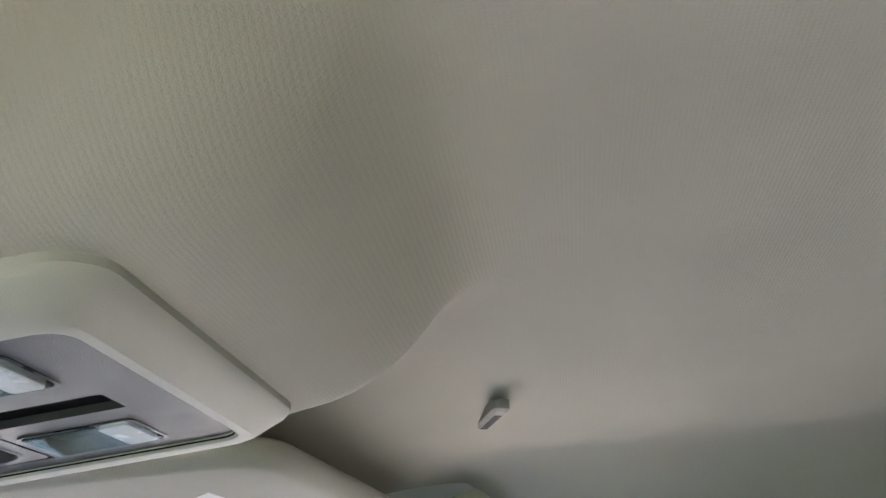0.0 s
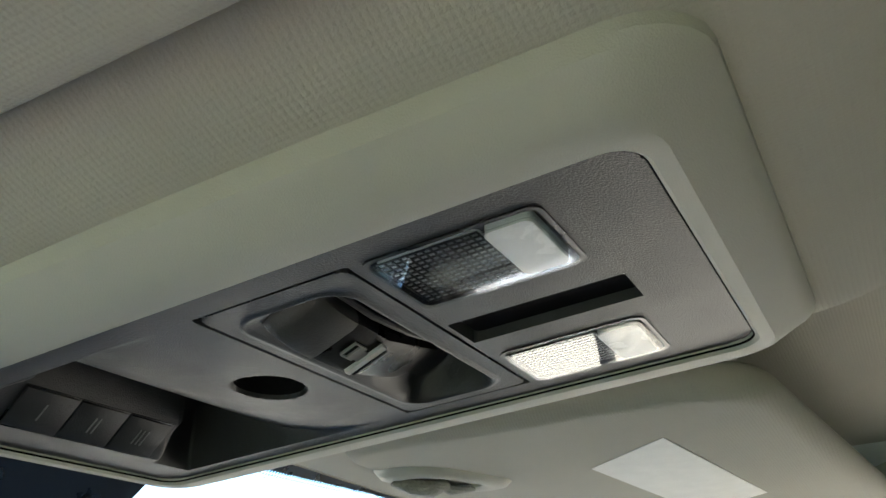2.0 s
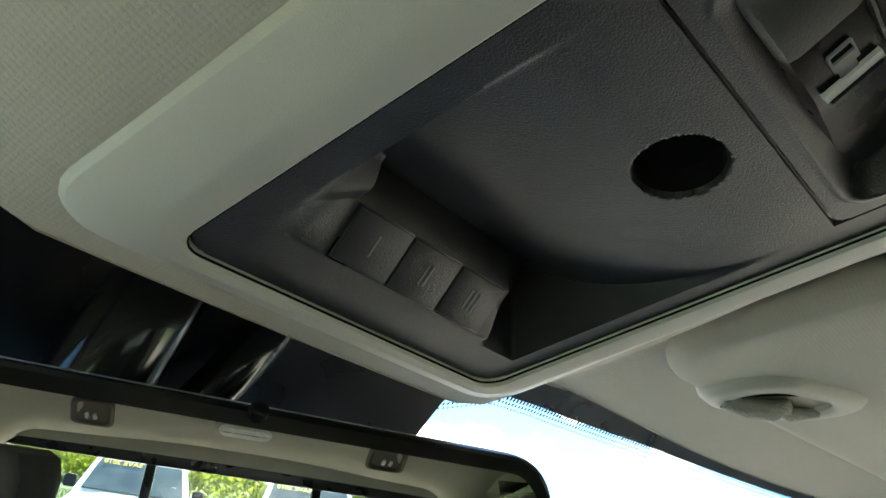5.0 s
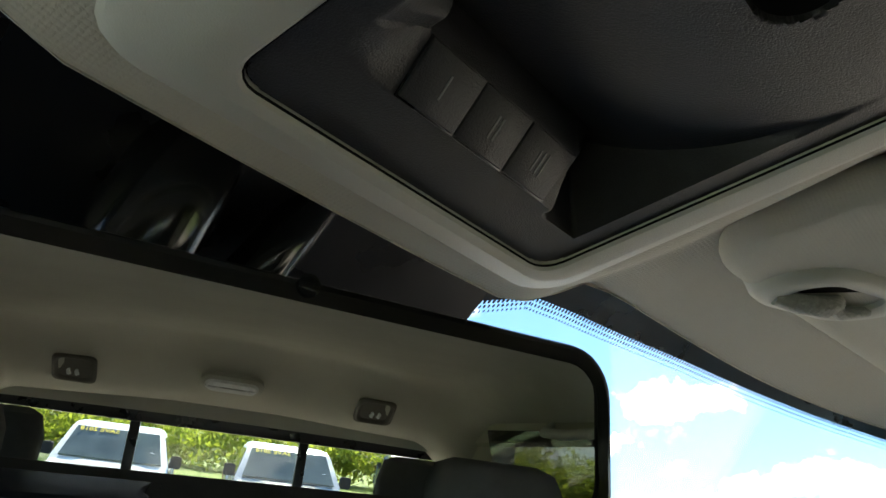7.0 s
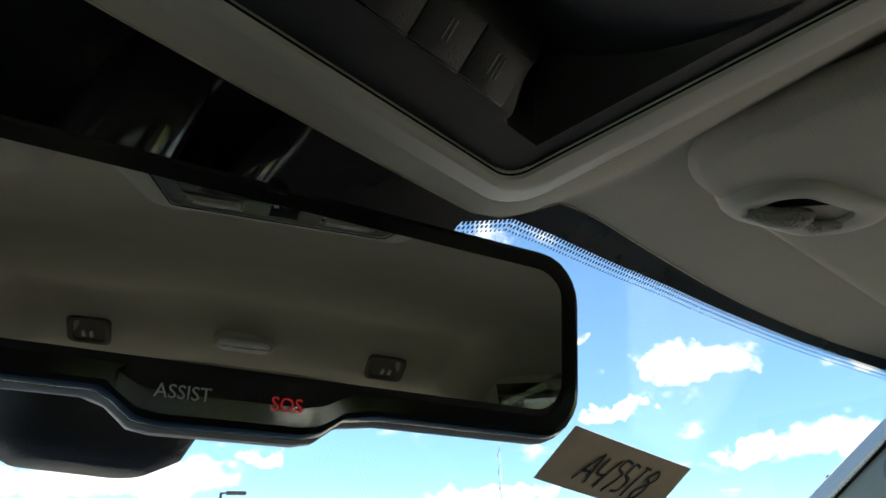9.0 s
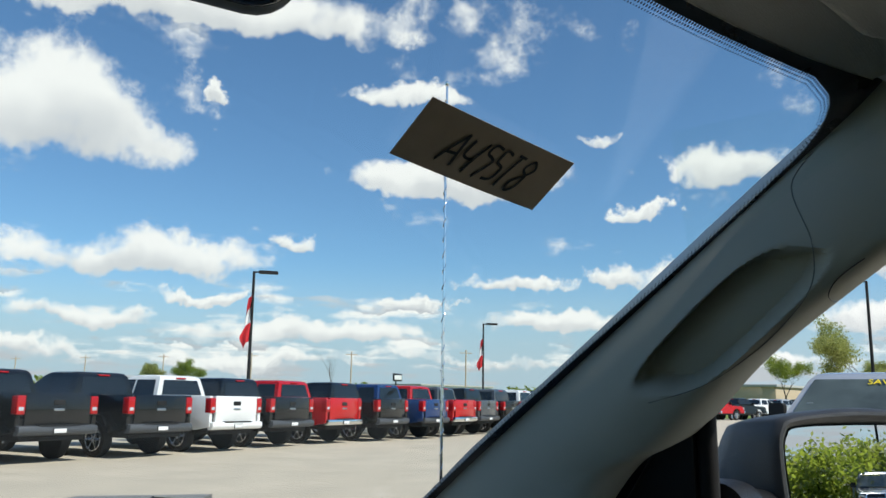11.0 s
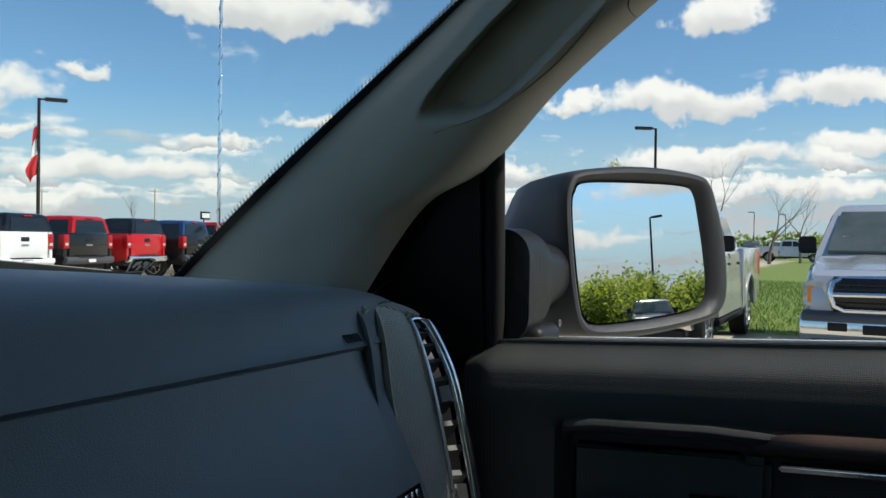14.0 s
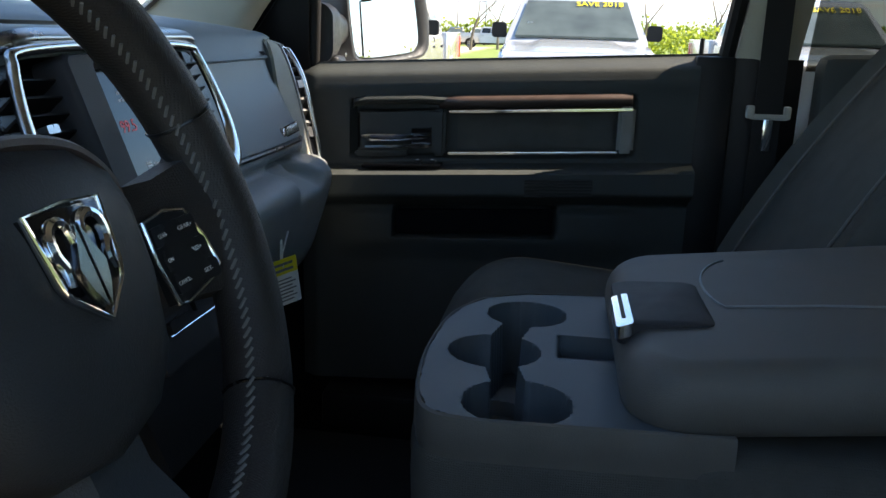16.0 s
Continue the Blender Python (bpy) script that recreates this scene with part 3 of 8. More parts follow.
# roof rails over the doors, rear pillars and the back of the cab
for sx in (1, -1):
    pts = [(0.69, 1.835), (0.70, 1.79), (0.688, 1.725), (0.70, 1.715), (0.74, 1.76), (0.755, 1.87), (0.70, 1.90)]
    if sx < 0:
        pts = [(-a, b) for a, b in pts]
    rail = loft([[(p[0] , y, p[1] - dz) for p in pts] for y, dz in ((-1.72, 0.10), (-1.45, 0.02), (-0.6, 0.0), (0.05, 0.0), (0.25, 0.010), (0.34, 0.030))])
    solo("trim_3" if sx > 0 else "trim_4", rail, pillar_plastic, "light plastic trim along the roof edge above the doors", "roof trim", kind="structure")
    # centre pillar with its lower dark cover
    post = sheet(lambda v, t: (sx * (side_x(1.286 + v * 0.46) - 0.035 + 0.012 * abs(2 * t - 1) ** 2), -0.135 - 0.105 * t - 0.03 * v, 1.286 + 0.03 + v * 0.43), span(0, 1, 14), span(0, 1, 11), (sx * 0.03, 0, 0))
    solo("trim_5" if sx > 0 else "trim_6", post, pillar_plastic, "light plastic cover of the middle roof pillar", "pillar trim", kind="structure")
    low = sheet(lambda v, t: (sx * (0.765 + 0.012 * abs(2 * t - 1) ** 2), -0.12 - 0.13 * t, 0.60 + v * 0.72), span(0, 1, 10), span(0, 1, 9), (sx * 0.05, 0, 0))
    solo("trim_7" if sx > 0 else "trim_8", low, black_plastic, "black plastic cover at the foot of the middle pillar", "pillar trim", kind="structure")
    rear_post = prism([(-1.32, 1.30), (-1.72, 1.30), (-1.70, 1.82), (-1.30, 1.82)], "x", *sorted((sx * 0.70, sx * 0.77)), 0.015)
    solo("trim_9" if sx > 0 else "trim_10", rear_post, pillar_plastic, "light plastic trim on the rear corner of the cab", "pillar trim", kind="structure")
    # body side below the windows behind the front door
    side = prism([(-0.10 if sx > 0 else -0.13, 0.55), (-0.10 if sx > 0 else -0.13, 1.31), (-1.75, 1.34), (-1.75, 0.55)], "x", *sorted((sx * 0.80, sx * 0.90)), 0.01)
    solo("wall_right" if sx > 0 else "wall_left", side, truck_paint, "painted side of the truck cab behind the front door", "cab side", kind="structure")
    inner = prism([(-0.27, 0.60), (-0.27, 1.33), (-1.60, 1.36), (-1.60, 0.60)], "x", *sorted((sx * 0.735, sx * 0.795)), 0.02)
    solo("door_panel", inner, door_skin, "dark grey moulded panel of a closed rear door", "door panel", "rear door panels")
    pane = sheet(lambda y, z: (sx * side_x(z), y, z), span(-1.30, -0.26, 5), span(1.30, 1.74, 5), (sx * 0.004, 0, 0))
    solo("window_2" if sx > 0 else "window_3", pane, tinted_glass, "dark tinted side window of the rear door", "car window", kind="structure")
back_wall = box((-0.78, -1.76, 0.60), (0.78, -1.62, 1.36), 0.02)
solo("wall_back", back_wall, door_skin, "dark lower back wall of the cab", "back wall", kind="structure")
upper = sheet(lambda x, v: (x, -1.635 - 0.01 * v + 0.05 * (abs(x) / 0.7) ** 4, 1.662 + v * 0.09 + 0.01 * (1 - (x / 0.7) ** 2)), span(-0.72, 0.72, 41), span(0, 1, 9), (0, -0.05, 0))
solo("trim_11", upper, beige_plastic, "beige cloth panel above the rear window of the cab", "headliner", kind="structure")
# driver's door, standing open: unseen, its angle set to block light from the left
swing = Matrix.Translation((-0.86, 0.735, 0)) @ Matrix.Rotation(radians(-48), 4, "Z")
leaf = prism([(0.0, 0.56), (0.0, 1.26), (-0.60, 1.285), (-0.84, 1.29), (-0.84, 0.56)], "x", -0.05, 0.04, 0.012)
leaf.transform(swing)
solo("door_1", leaf, truck_paint, "painted driver's door standing open", "car door", kind="structure")
leaf = prism([(-0.05, 0.62), (-0.05, 1.265), (-0.80, 1.290), (-0.80, 0.62)], "x", 0.043, 0.075, 0.012)
leaf.transform(swing)
part("panel", leaf, door_skin, bpy.data.objects["door_1"], "dark inner panel")
for sx in (1, -1):
    kick = prism([(0.60, 0.50), (0.60, 1.28), (1.10, 1.28), (1.10, 0.50)], "x", *sorted((sx * 0.79, sx * 0.855)), 0.01)
    solo("wall_front_right" if sx > 0 else "wall_front_left", kick, carpet, "dark kick panel beside the footwell", "kick panel", kind="structure")
floor = prism([(-1.7, 0.62), (-0.3, 0.60), (0.35, 0.56), (0.75, 0.60), (1.02, 0.85), (1.06, 1.28), (1.10, 1.28), (1.10, 0.50), (-1.7, 0.50)], "x", -0.86, 0.86)
solo("floor", floor, carpet, "black carpet on the floor and firewall of the cab", "carpet", kind="structure")

for sx in (1, -1):
    sill = prism([(-0.13, 0.50), (-0.13, 0.654), (0.60, 0.654), (0.60, 0.50)], "x", *sorted((sx * 0.70, sx * 0.857)), 0.012)
    solo("trim_12" if sx > 0 else "trim_13", sill, black_plastic, "black plastic sill below the door", "door sill", kind="structure")

# ---- overhead console ----
console = thing("overhead_console", (0, 0.34, 1.76), "beige overhead console with dark panel, lamps and switches under the headliner", "overhead console", kind="")


def oblong(x0, x1, y0, y1, r, dz, n=5):
    """A rounded rectangle in the console's sloping plane, dz above it."""
    cx, cy = (x0 + x1) / 2, (y0 + y1) / 2
    return [Vector((cx + a, cy + b, console_z(cy + b) + dz)) for a, b in rrect(x1 - x0, y1 - y0, r, n)]


def flare(ring):
    """The shell narrows a little towards the rear."""
    return [Vector((p.x * (1 - 0.085 * (0.536 - p.y) / 0.386), p.y, p.z)) for p in ring]


shell = loft([flare(oblong(-0.127, 0.127, 0.149, 0.536, 0.022, 0.034)), flare(oblong(-0.127, 0.127, 0.149, 0.536, 0.022, 0.0120)), flare(oblong(-0.1255, 0.1255, 0.151, 0.534, 0.023, 0.0085)), flare(oblong(-0.121, 0.121, 0.155, 0.530, 0.022, 0.0055)), oblong(-0.106, 0.106, 0.163, 0.519, 0.020, -0.0002), oblong(-0.101, 0.101, 0.166, 0.515, 0.018, -0.0022), oblong(-0.0905, 0.0905, 0.1715, 0.510, 0.012, -0.0022), oblong(-0.0885, 0.0885, 0.1735, 0.5085, 0.011, -0.0005), oblong(-0.0885, 0.0885, 0.1735, 0.5085, 0.011, 0.012)], cap0=False, cap1=False)
part("shell", shell, beige_plastic, console, "smooth beige plastic shell", sharp=24)


def relief(x0, x1, y0, y1, depth, nx, ny, rim=0.008):
    """A panel in the console's plane, sunk by depth(x, y), with turned-up edges."""
    def fn(x, y):
        return (x, y, console_z(y) + depth(x, y))
    bm = sheet(fn, span(x0, x1, nx), span(y0, y1, ny))
    return bm


def lamp_hole(x, y):
    for cx in (-0.0515, 0.0515):
        if abs(x - cx) < 0.0205 and abs(y - 0.238) < 0.0295:
            return 0.009
    if abs(x - 0.001) < 0.0115 and 0.2015 < y < 0.2705:
        return 0.014
    return 0.0


def corner_cut(x, y):
    """Raises the panel's rounded corners out of sight behind the shell."""
    ax, lowy, highy = abs(x), y - 0.1735, 0.5085 - y
    up = 0.0
    for d in (lowy, highy):
        cx, cy = 0.0885 - 0.011 - ax, d - 0.011
        if cx < 0 and cy < 0 and math.hypot(cx, cy) > 0.0102:
            up = 0.004
    return up


def switch_hole(x, y):
    return 0.030 if abs(x) < 0.0735 and 0.2737 < y < 0.3383 else 0.0


rear = relief(-0.0881, 0.0881, 0.1740, 0.3391, lambda x, y: 0.0008 + lamp_hole(x, y) + corner_cut(x, y) + switch_hole(x, y), 176, 166)
# black liner and bead that draw the shadow under the shell's lip
part("panel_gap", loft([oblong(-0.0884, 0.0884, 0.1736, 0.5084, 0.011, 0.0018), oblong(-0.084, 0.084, 0.178, 0.504, 0.008, 0.0020)], cap0=False, cap1=False), well_black, console, "black liner for the shaded gap round the panel")
part("seal", tube(oblong(-0.0888, 0.0888, 0.1732, 0.5088, 0.011, -0.0004), 0.0006, 6, True), well_black, console, "black bead drawing the shadow line round the panel")
part("lamp_panel", rear, console_panel, console, "dark grey panel round the reading lamps", sharp=50)
part("slot", loft([oblong(-0.0105, 0.0125, 0.2025, 0.2695, 0.003, 0.0050), oblong(-0.0105, 0.0125, 0.2025, 0.2695, 0.003, 0.010)]), well_black, console, "black slotted recess")


RAMP_REAR, RAMP_FRONT, RAMP_RISE = 0.4635, 0.4805, 0.0150


def bin_depth(x, y, hole=0.020):
    """The hollow of the bin door, deepest at the front, with a sloping block for the buttons."""
    d = 0.0008 + corner_cut(x, y)
    floor_ = 0.046 * min(max((y - 0.345) / 0.133, 0), 1.03) ** 2.5 * (1 - smooth(0.4835, 0.4855, y))
    if x < -0.0475:
        floor_ = min(floor_, max(x + 0.0735, 0) * (0.58 + 5 * smooth(0.458, 0.425, y)))
    if y > RAMP_REAR:
        ramp = RAMP_RISE * max(RAMP_FRONT - y, 0) / (RAMP_FRONT - RAMP_REAR) * smooth(-0.0735, -0.0475, x)
        k = smooth(0.050 - 0.006 * smooth(0.482, 0.468, y), 0.0635 - 0.004 * smooth(0.482, 0.468, y), x)
        floor_ = ramp * (1 - k) + floor_ * k
    d += floor_ * smooth(-0.0765, -0.0700, x) * (1 - smooth(0.0752, 0.0768, x))
    e = math.hypot((x - 0.001) / 0.0175, (y - 0.3655) / 0.0155)
    return d + hole * (1 - smooth(0.93, 1.0, e))


def hole_pt(k, a, down):
    x, y = 0.001 + 0.0165 * k * math.cos(a), 0.3655 + 0.0146 * k * math.sin(a)
    return Vector((x, y, console_z(y) + bin_depth(x, y, 0.0) + down))


front = relief(-0.0881, 0.0881, 0.3391, 0.5081, bin_depth, 160, 190)
bin_door = part("bin_door", front, console_panel, console, "dark curved sunglasses bin door with a finger hole", sharp=60)
# black lining, so the hole's shade is in the colour
part("finger_hole", loft([[hole_pt(k, a, dn) for a in span(0, 2 * math.pi, 33)[:-1]] for k, dn in ((1.0, 0.0018), (0.98, 0.011), (0.6, 0.012))], cap0=False), well_black, bin_door, "finger hole lined in black for its shade")


def switch_dish(x, y):
    """The plate round the window switch: flat, with a hollow that deepens towards the rear."""
    ax, ay = abs(x - 0.0015) - 0.0632 + 0.011, abs(y - 0.3070) - 0.0232 + 0.011
    d = 0.011 - math.hypot(max(ax, 0), max(ay, 0)) - min(max(ax, ay), 0)
    floor_ = 0.0035 + 0.0175 * smooth(0.327, 0.292, y) + 0.006 * smooth(0.02, 0.055, x)
    edge = 0.0045 + 0.0060 * smooth(-0.040, -0.060, x) + 0.003 * smooth(0.31, 0.325, y)
    cx, cy = abs(x) - 0.0690, abs(y - 0.306) - 0.0277
    corner = 0.004 if cx > 0 and cy > 0 and math.hypot(cx, cy) > 0.0038 else 0.0
    return 0.0008 + floor_ * smooth(0, edge, d) - 0.0007 * math.exp(-((d + 0.0008) / 0.0013) ** 2) + corner


sw = part("switch_panel", relief(-0.0728, 0.0728, 0.2745, 0.3375, switch_dish, 200, 96), console_panel, console, "dark surround with a hollow for the window switch", sharp=70)
gap = loft([oblong(-0.0740, 0.0740, 0.2732, 0.3388, 0.005, 0.0022), oblong(-0.070, 0.070, 0.277, 0.335, 0.004, 0.0040)], cap0=False, cap1=False)
part("gap", gap, frit, sw)


def on_rocker(x, v, h):
    """A point over the rocker, whose face leans to the rear: v across it, h out of it."""
    y = 0.3125 + 0.90 * v - 0.43 * h
    return Vector((x, y, console_z(0.3125) + 0.0050 - 0.43 * v - 0.90 * h))


ROCKER = [(-0.0560, -0.014), (-0.0545, -0.003), (-0.0500, 0.0030), (-0.0400, 0.0058), (-0.0290, 0.0066), (-0.0285, 0.0060), (-0.0070, 0.0068), (0.0020, 0.0045), (0.0250, -0.0010), (0.0420, -0.0060), (0.0450, -0.014)]
rocker_black = mat("rocker_black", (0.003, 0.003, 0.0035), 0.3, var=0.2, scale=60, bump=0.1, grain=900, spec=0.06)
rocker = part("rocker", loft([[on_rocker(a, v, b - drop) for a, b in ROCKER] for v, drop in ((-0.0128, 0.0035), (-0.0118, 0.0008), (-0.009, 0.0), (0.009, 0.0), (0.0118, 0.0008), (0.0128, 0.0035))]), rocker_black, console, "black rocker switch with a printed window symbol", sharp=35)
cap_grey = mat("cap_grey", (0.050, 0.048, 0.046), 0.42, var=0.15, scale=40, bump=0.3, grain=1100, spec=0.5)
part("rocker_cap", loft([[on_rocker(a, v, b - drop) for a, b in ((-0.0563, -0.012), (-0.0548, -0.0024), (-0.0502, 0.0035), (-0.0400, 0.0063), (-0.0288, 0.0071), (-0.0286, 0.004), (-0.045, 0.001))] for v, drop in ((-0.0131, 0.0035), (-0.0120, 0.0008), (-0.009, 0.0), (0.009, 0.0), (0.0120, 0.0008), (0.0131, 0.0035))]), cap_grey, rocker, "grey end of the rocker", sharp=50)
ic = bmesh.new()
for x0, x1, v0, v1 in ((-0.0205, -0.0198, -0.004, 0.0036), (-0.0165, -0.0128, -0.004, 0.0036), (-0.0205, -0.0128, -0.0044, -0.0038), (-0.0198, -0.0128, 0.0032, 0.0040), (-0.0128, -0.0098, -0.0028, 0.0030)):
    join(ic, loft([[on_rocker(x, v, o) for x, v in ((x0, v0), (x1, v0), (x1, v1), (x0, v1))] for o in (0.0058, 0.0074)]))
part("symbol", ic, dim_print, rocker, "grey window symbol")
part("grip_bar", loft([[on_rocker(x, v, o) for x, v in ((-0.0095, -0.0095), (-0.0062, -0.0095), (-0.0062, 0.0098), (-0.0095, 0.0098))] for o in (0.0055, 0.0080, 0.0084)]), pale_print, rocker, "pale grip bar")
part("grip_groove", loft([[on_rocker(x, v, o) for x, v in ((-0.0064, -0.0085), (-0.0048, -0.0085), (-0.0048, 0.0088), (-0.0064, 0.0088))] for o in (0.0050, 0.0086)]), well_black, rocker)
part("socket_rim", tube([on_rocker(x, -0.0150, h) for x, h in ((-0.054, -0.002), (-0.02, 0.001), (0.01, -0.002), (0.034, -0.007))], 0.0014, 8), console_panel, sw, "thin rim behind the rocker")
lens_grey = mat("lens_grey", (0.62, 0.63, 0.63), 0.2, var=0.25, scale=45, bump=0.0)
# reading lamps
for cx in (-0.0515, 0.0515):
    lamp = part("reading_lamp", loft([oblong(cx - 0.0205, cx + 0.0205, 0.2085, 0.2675, 0.004, -0.0008), oblong(cx - 0.0205, cx + 0.0205, 0.2085, 0.2675, 0.004, 0.004), oblong(cx - 0.0185, cx + 0.0185, 0.2105, 0.2655, 0.003, 0.004), oblong(cx - 0.0185, cx + 0.0185, 0.2105, 0.2655, 0.003, -0.0008)], loop=True), lamp_glass, console, "clear reading lamp")
    part("reflector", sheet(lambda u, v: (cx + u, 0.238 + v, console_z(0.238 + v) + 0.0085 + 0.002 * math.cos(u * 120)), span(-0.019, 0.019, 9), span(-0.028, 0.028, 9)), reflector, lamp, "bright metal reflector")
    bumps = bmesh.new()
    xs, ys = span(-0.0165, 0.0165, 12), span(-0.026 + 0.019, 0.0265, 13)
    vs_, fs_ = [], []
    for x in xs:
        for y in ys:
            n = len(vs_)
            for ddx, ddy, ddz in ((-0.0013, -0.00125, 0.0), (0.0013, -0.00125, 0.0), (0.0013, 0.00125, 0.0), (-0.0013, 0.00125, 0.0), (0, 0, -0.0009)):
                vs_.append((cx + x + ddx, 0.238 + y + ddy, console_z(0.238 + y) + 0.0008 + ddz))
            fs_ += [(n, n + 1, n + 4), (n + 1, n + 2, n + 4), (n + 2, n + 3, n + 4), (n + 3, n, n + 4)]
    me = bpy.data.meshes.new("prisms")
    me.from_pydata(vs_, [], fs_)
    bumps.from_mesh(me)
    tagged(part("lens", bumps, lamp_glass, lamp), "clear prismatic lamp lens", kind="stuff")
    part("lens_pane", loft([oblong(cx - 0.0186, cx + 0.0186, 0.2104, 0.2656, 0.003, -0.0010), oblong(cx - 0.0186, cx + 0.0186, 0.2104, 0.2656, 0.003, -0.0006)]), lens_gloss, lamp, "smooth clear face of the lamp")
    part("lens_cover", loft([oblong(cx - 0.0185, cx + 0.0185, 0.2285, 0.2655, 0.003, 0.0010), oblong(cx - 0.0185, cx + 0.0185, 0.2285, 0.2655, 0.003, 0.0016)]), lens_grey, lamp)
    part("lamp_button", loft([oblong(cx - 0.0175, cx + 0.0175, 0.2115, 0.2275, 0.003, -0.0010), oblong(cx - 0.0175, cx + 0.0175, 0.2115, 0.2275, 0.003, 0.003)]), lens_white, lamp, "frosted push button")
    grid = bmesh.new()
    for gx in span(-0.0175, 0.0175, 13):
        join(grid, loft([[Vector((cx + gx + a, y, console_z(y) + b)) for a, b in ((-0.00025, 0.0003), (0.00025, 0.0003), (0.00025, 0.0009), (-0.00025, 0.0009))] for y in span(0.2290, 0.2650, 7)]))
    for gy in span(0.2290, 0.2650, 14):
        join(grid, box((cx - 0.0175, gy - 0.00022, console_z(gy) + 0.0003), (cx + 0.0175, gy + 0.00022, console_z(gy) + 0.0009)))
    tagged(part("prism_grid", grid, console_dark, lamp), "fine dark grid in the lens", kind="stuff")
    part("gasket", loft([oblong(cx - 0.0222, cx + 0.0222, 0.2068, 0.2692, 0.005, 0.0002), oblong(cx - 0.0222, cx + 0.0222, 0.2068, 0.2692, 0.005, 0.0015), oblong(cx - 0.0204, cx + 0.0204, 0.2086, 0.2674, 0.004, 0.0015), oblong(cx - 0.0204, cx + 0.0204, 0.2086, 0.2674, 0.004, 0.0002)], loop=True), frit, lamp)
# garage door buttons on the ramp at the front of the bin
for k in range(3):
    x0 = -0.0457 + 0.0292 * k
    keyb = bmesh.new()
    join(keyb, box((-0.0142, -0.0108, -0.0014), (0.0142, 0.0108, 0.003), 0.0009))
    tilt = Matrix.Translation((x0 + 0.0146, 0.4722, console_z(0.4722) + 0.0078)) @ Matrix.Rotation(math.atan2(-RAMP_RISE - 0.0018, RAMP_FRONT - RAMP_REAR), 4, "X")
    keyb.transform(tilt)
    base = box((-0.0150, -0.0114, -0.0004), (0.0150, 0.0116, 0.0035), 0.0004)
    base.transform(tilt)
    part("button_gap", base, frit, console)
    button = part("garage_button", keyb, console_panel, console, "dark grey push button with raised stripes")
    marks = bmesh.new()
    for i in range(k + 1):
        join(marks, box((-0.0004 + (i - k / 2) * 0.0026, -0.0045, -0.0017), (0.0004 + (i - k / 2) * 0.0026, 0.0045, -0.0010)))
    marks.transform(tilt)
    part("stripes", marks, dim_print, button, "grey stripes")

# ---- sun visors ----
def visor(sx):
    v = thing("sun_visor", (sx * 0.40, 0.36, 1.775), "folded-up sun visor in light knitted cloth" + (" with a white paper label" if sx > 0 else ""), "sun visor", "sun visors")
    y0, y1 = 0.188, 0.470
    x0, x1 = 0.170, 0.640
    rings = []
    for t in span(0, math.pi, 13):
        grow, h = -0.013 * (1 - math.sin(t)), 0.0115 * math.cos(t)
        ring = []
        for a, b in rrect(x1 - x0 + 2 * grow, y1 - y0 + 2 * grow, 0.045 + grow, 8):
            x, y = (x0 + x1) / 2 + a, (y0 + y1) / 2 + b
            z = 1.7810 - 0.045 * (y - 0.37) - 0.0255 * (x - 0.17)
            ring.append(Vector((sx * x, y - 0.12 * max(x - 0.17, 0), z - h)))
        rings.append(ring)
    part("flap", loft(rings), visor_cloth, v, "cloth-covered flap")
    # hook: a moulded oblong socket with a peg
    hx, hy, hz = sx * 0.268, 0.424, 1.7680
    rings = []
    for w, h, dz in ((0.098, 0.060, 0.008), (0.094, 0.056, -0.003), (0.086, 0.050, -0.0075), (0.074, 0.041, -0.0092), (0.062, 0.032, -0.0088), (0.054, 0.026, -0.0070), (0.050, 0.023, -0.0015)):
        rings.append([Vector((hx + a, hy + b - sx * 0.42 * a, hz + dz - 0.03 * b)) for a, b in rrect(w, h, min(w, h) / 2 - 0.0005, 8)])
    hook = part("hook_socket", loft(rings, cap0=False, cap1=False), beige_plastic, v, "beige moulded hook socket")
    # a black plug stands in for the shade in the socket
    part("notch", loft([[p + Vector((0, 0, d)) for p in rings[-1]] for d in (-0.0024, 0.0)]), well_black, hook, "black plug for the shade of the hollow")
    part("peg", tube([(hx - sx * 0.030, hy + 0.026, hz - 0.008), (hx - sx * 0.020, hy + 0.016, hz - 0.0115), (hx - sx * 0.008, hy + 0.006, hz - 0.0120), (hx + sx * 0.003, hy + 0.001, hz - 0.0075)], [0.0045, 0.0060, 0.0066, 0.0045], 12), trim_grey, hook, "plump grey peg")
    part("saddle", tube([(hx - sx * 0.004, hy + 0.010, hz - 0.006), (hx + sx * 0.014, hy + 0.003, hz - 0.0100), (hx + sx * 0.030, hy - 0.008, hz - 0.007)], [0.003, 0.0042, 0.003], 12), trim_grey, hook)
    if sx > 0:
        def on_flap(a, b):
            x, y = 0.243 + a + 0.83 * b, 0.257 - 0.126 * a + b
            return (x, y, 1.7688 - 0.045 * (y + 0.12 * max(x - 0.17, 0) - 0.37) - 0.0255 * (x - 0.17))
        label = sheet(on_flap, span(0, 0.21, 10), span(0, 0.066, 5), (0, 0, 0.0004))
        part("label", label, paper, v, "white paper warning label")
    return v


visor(1)
visor(-1)
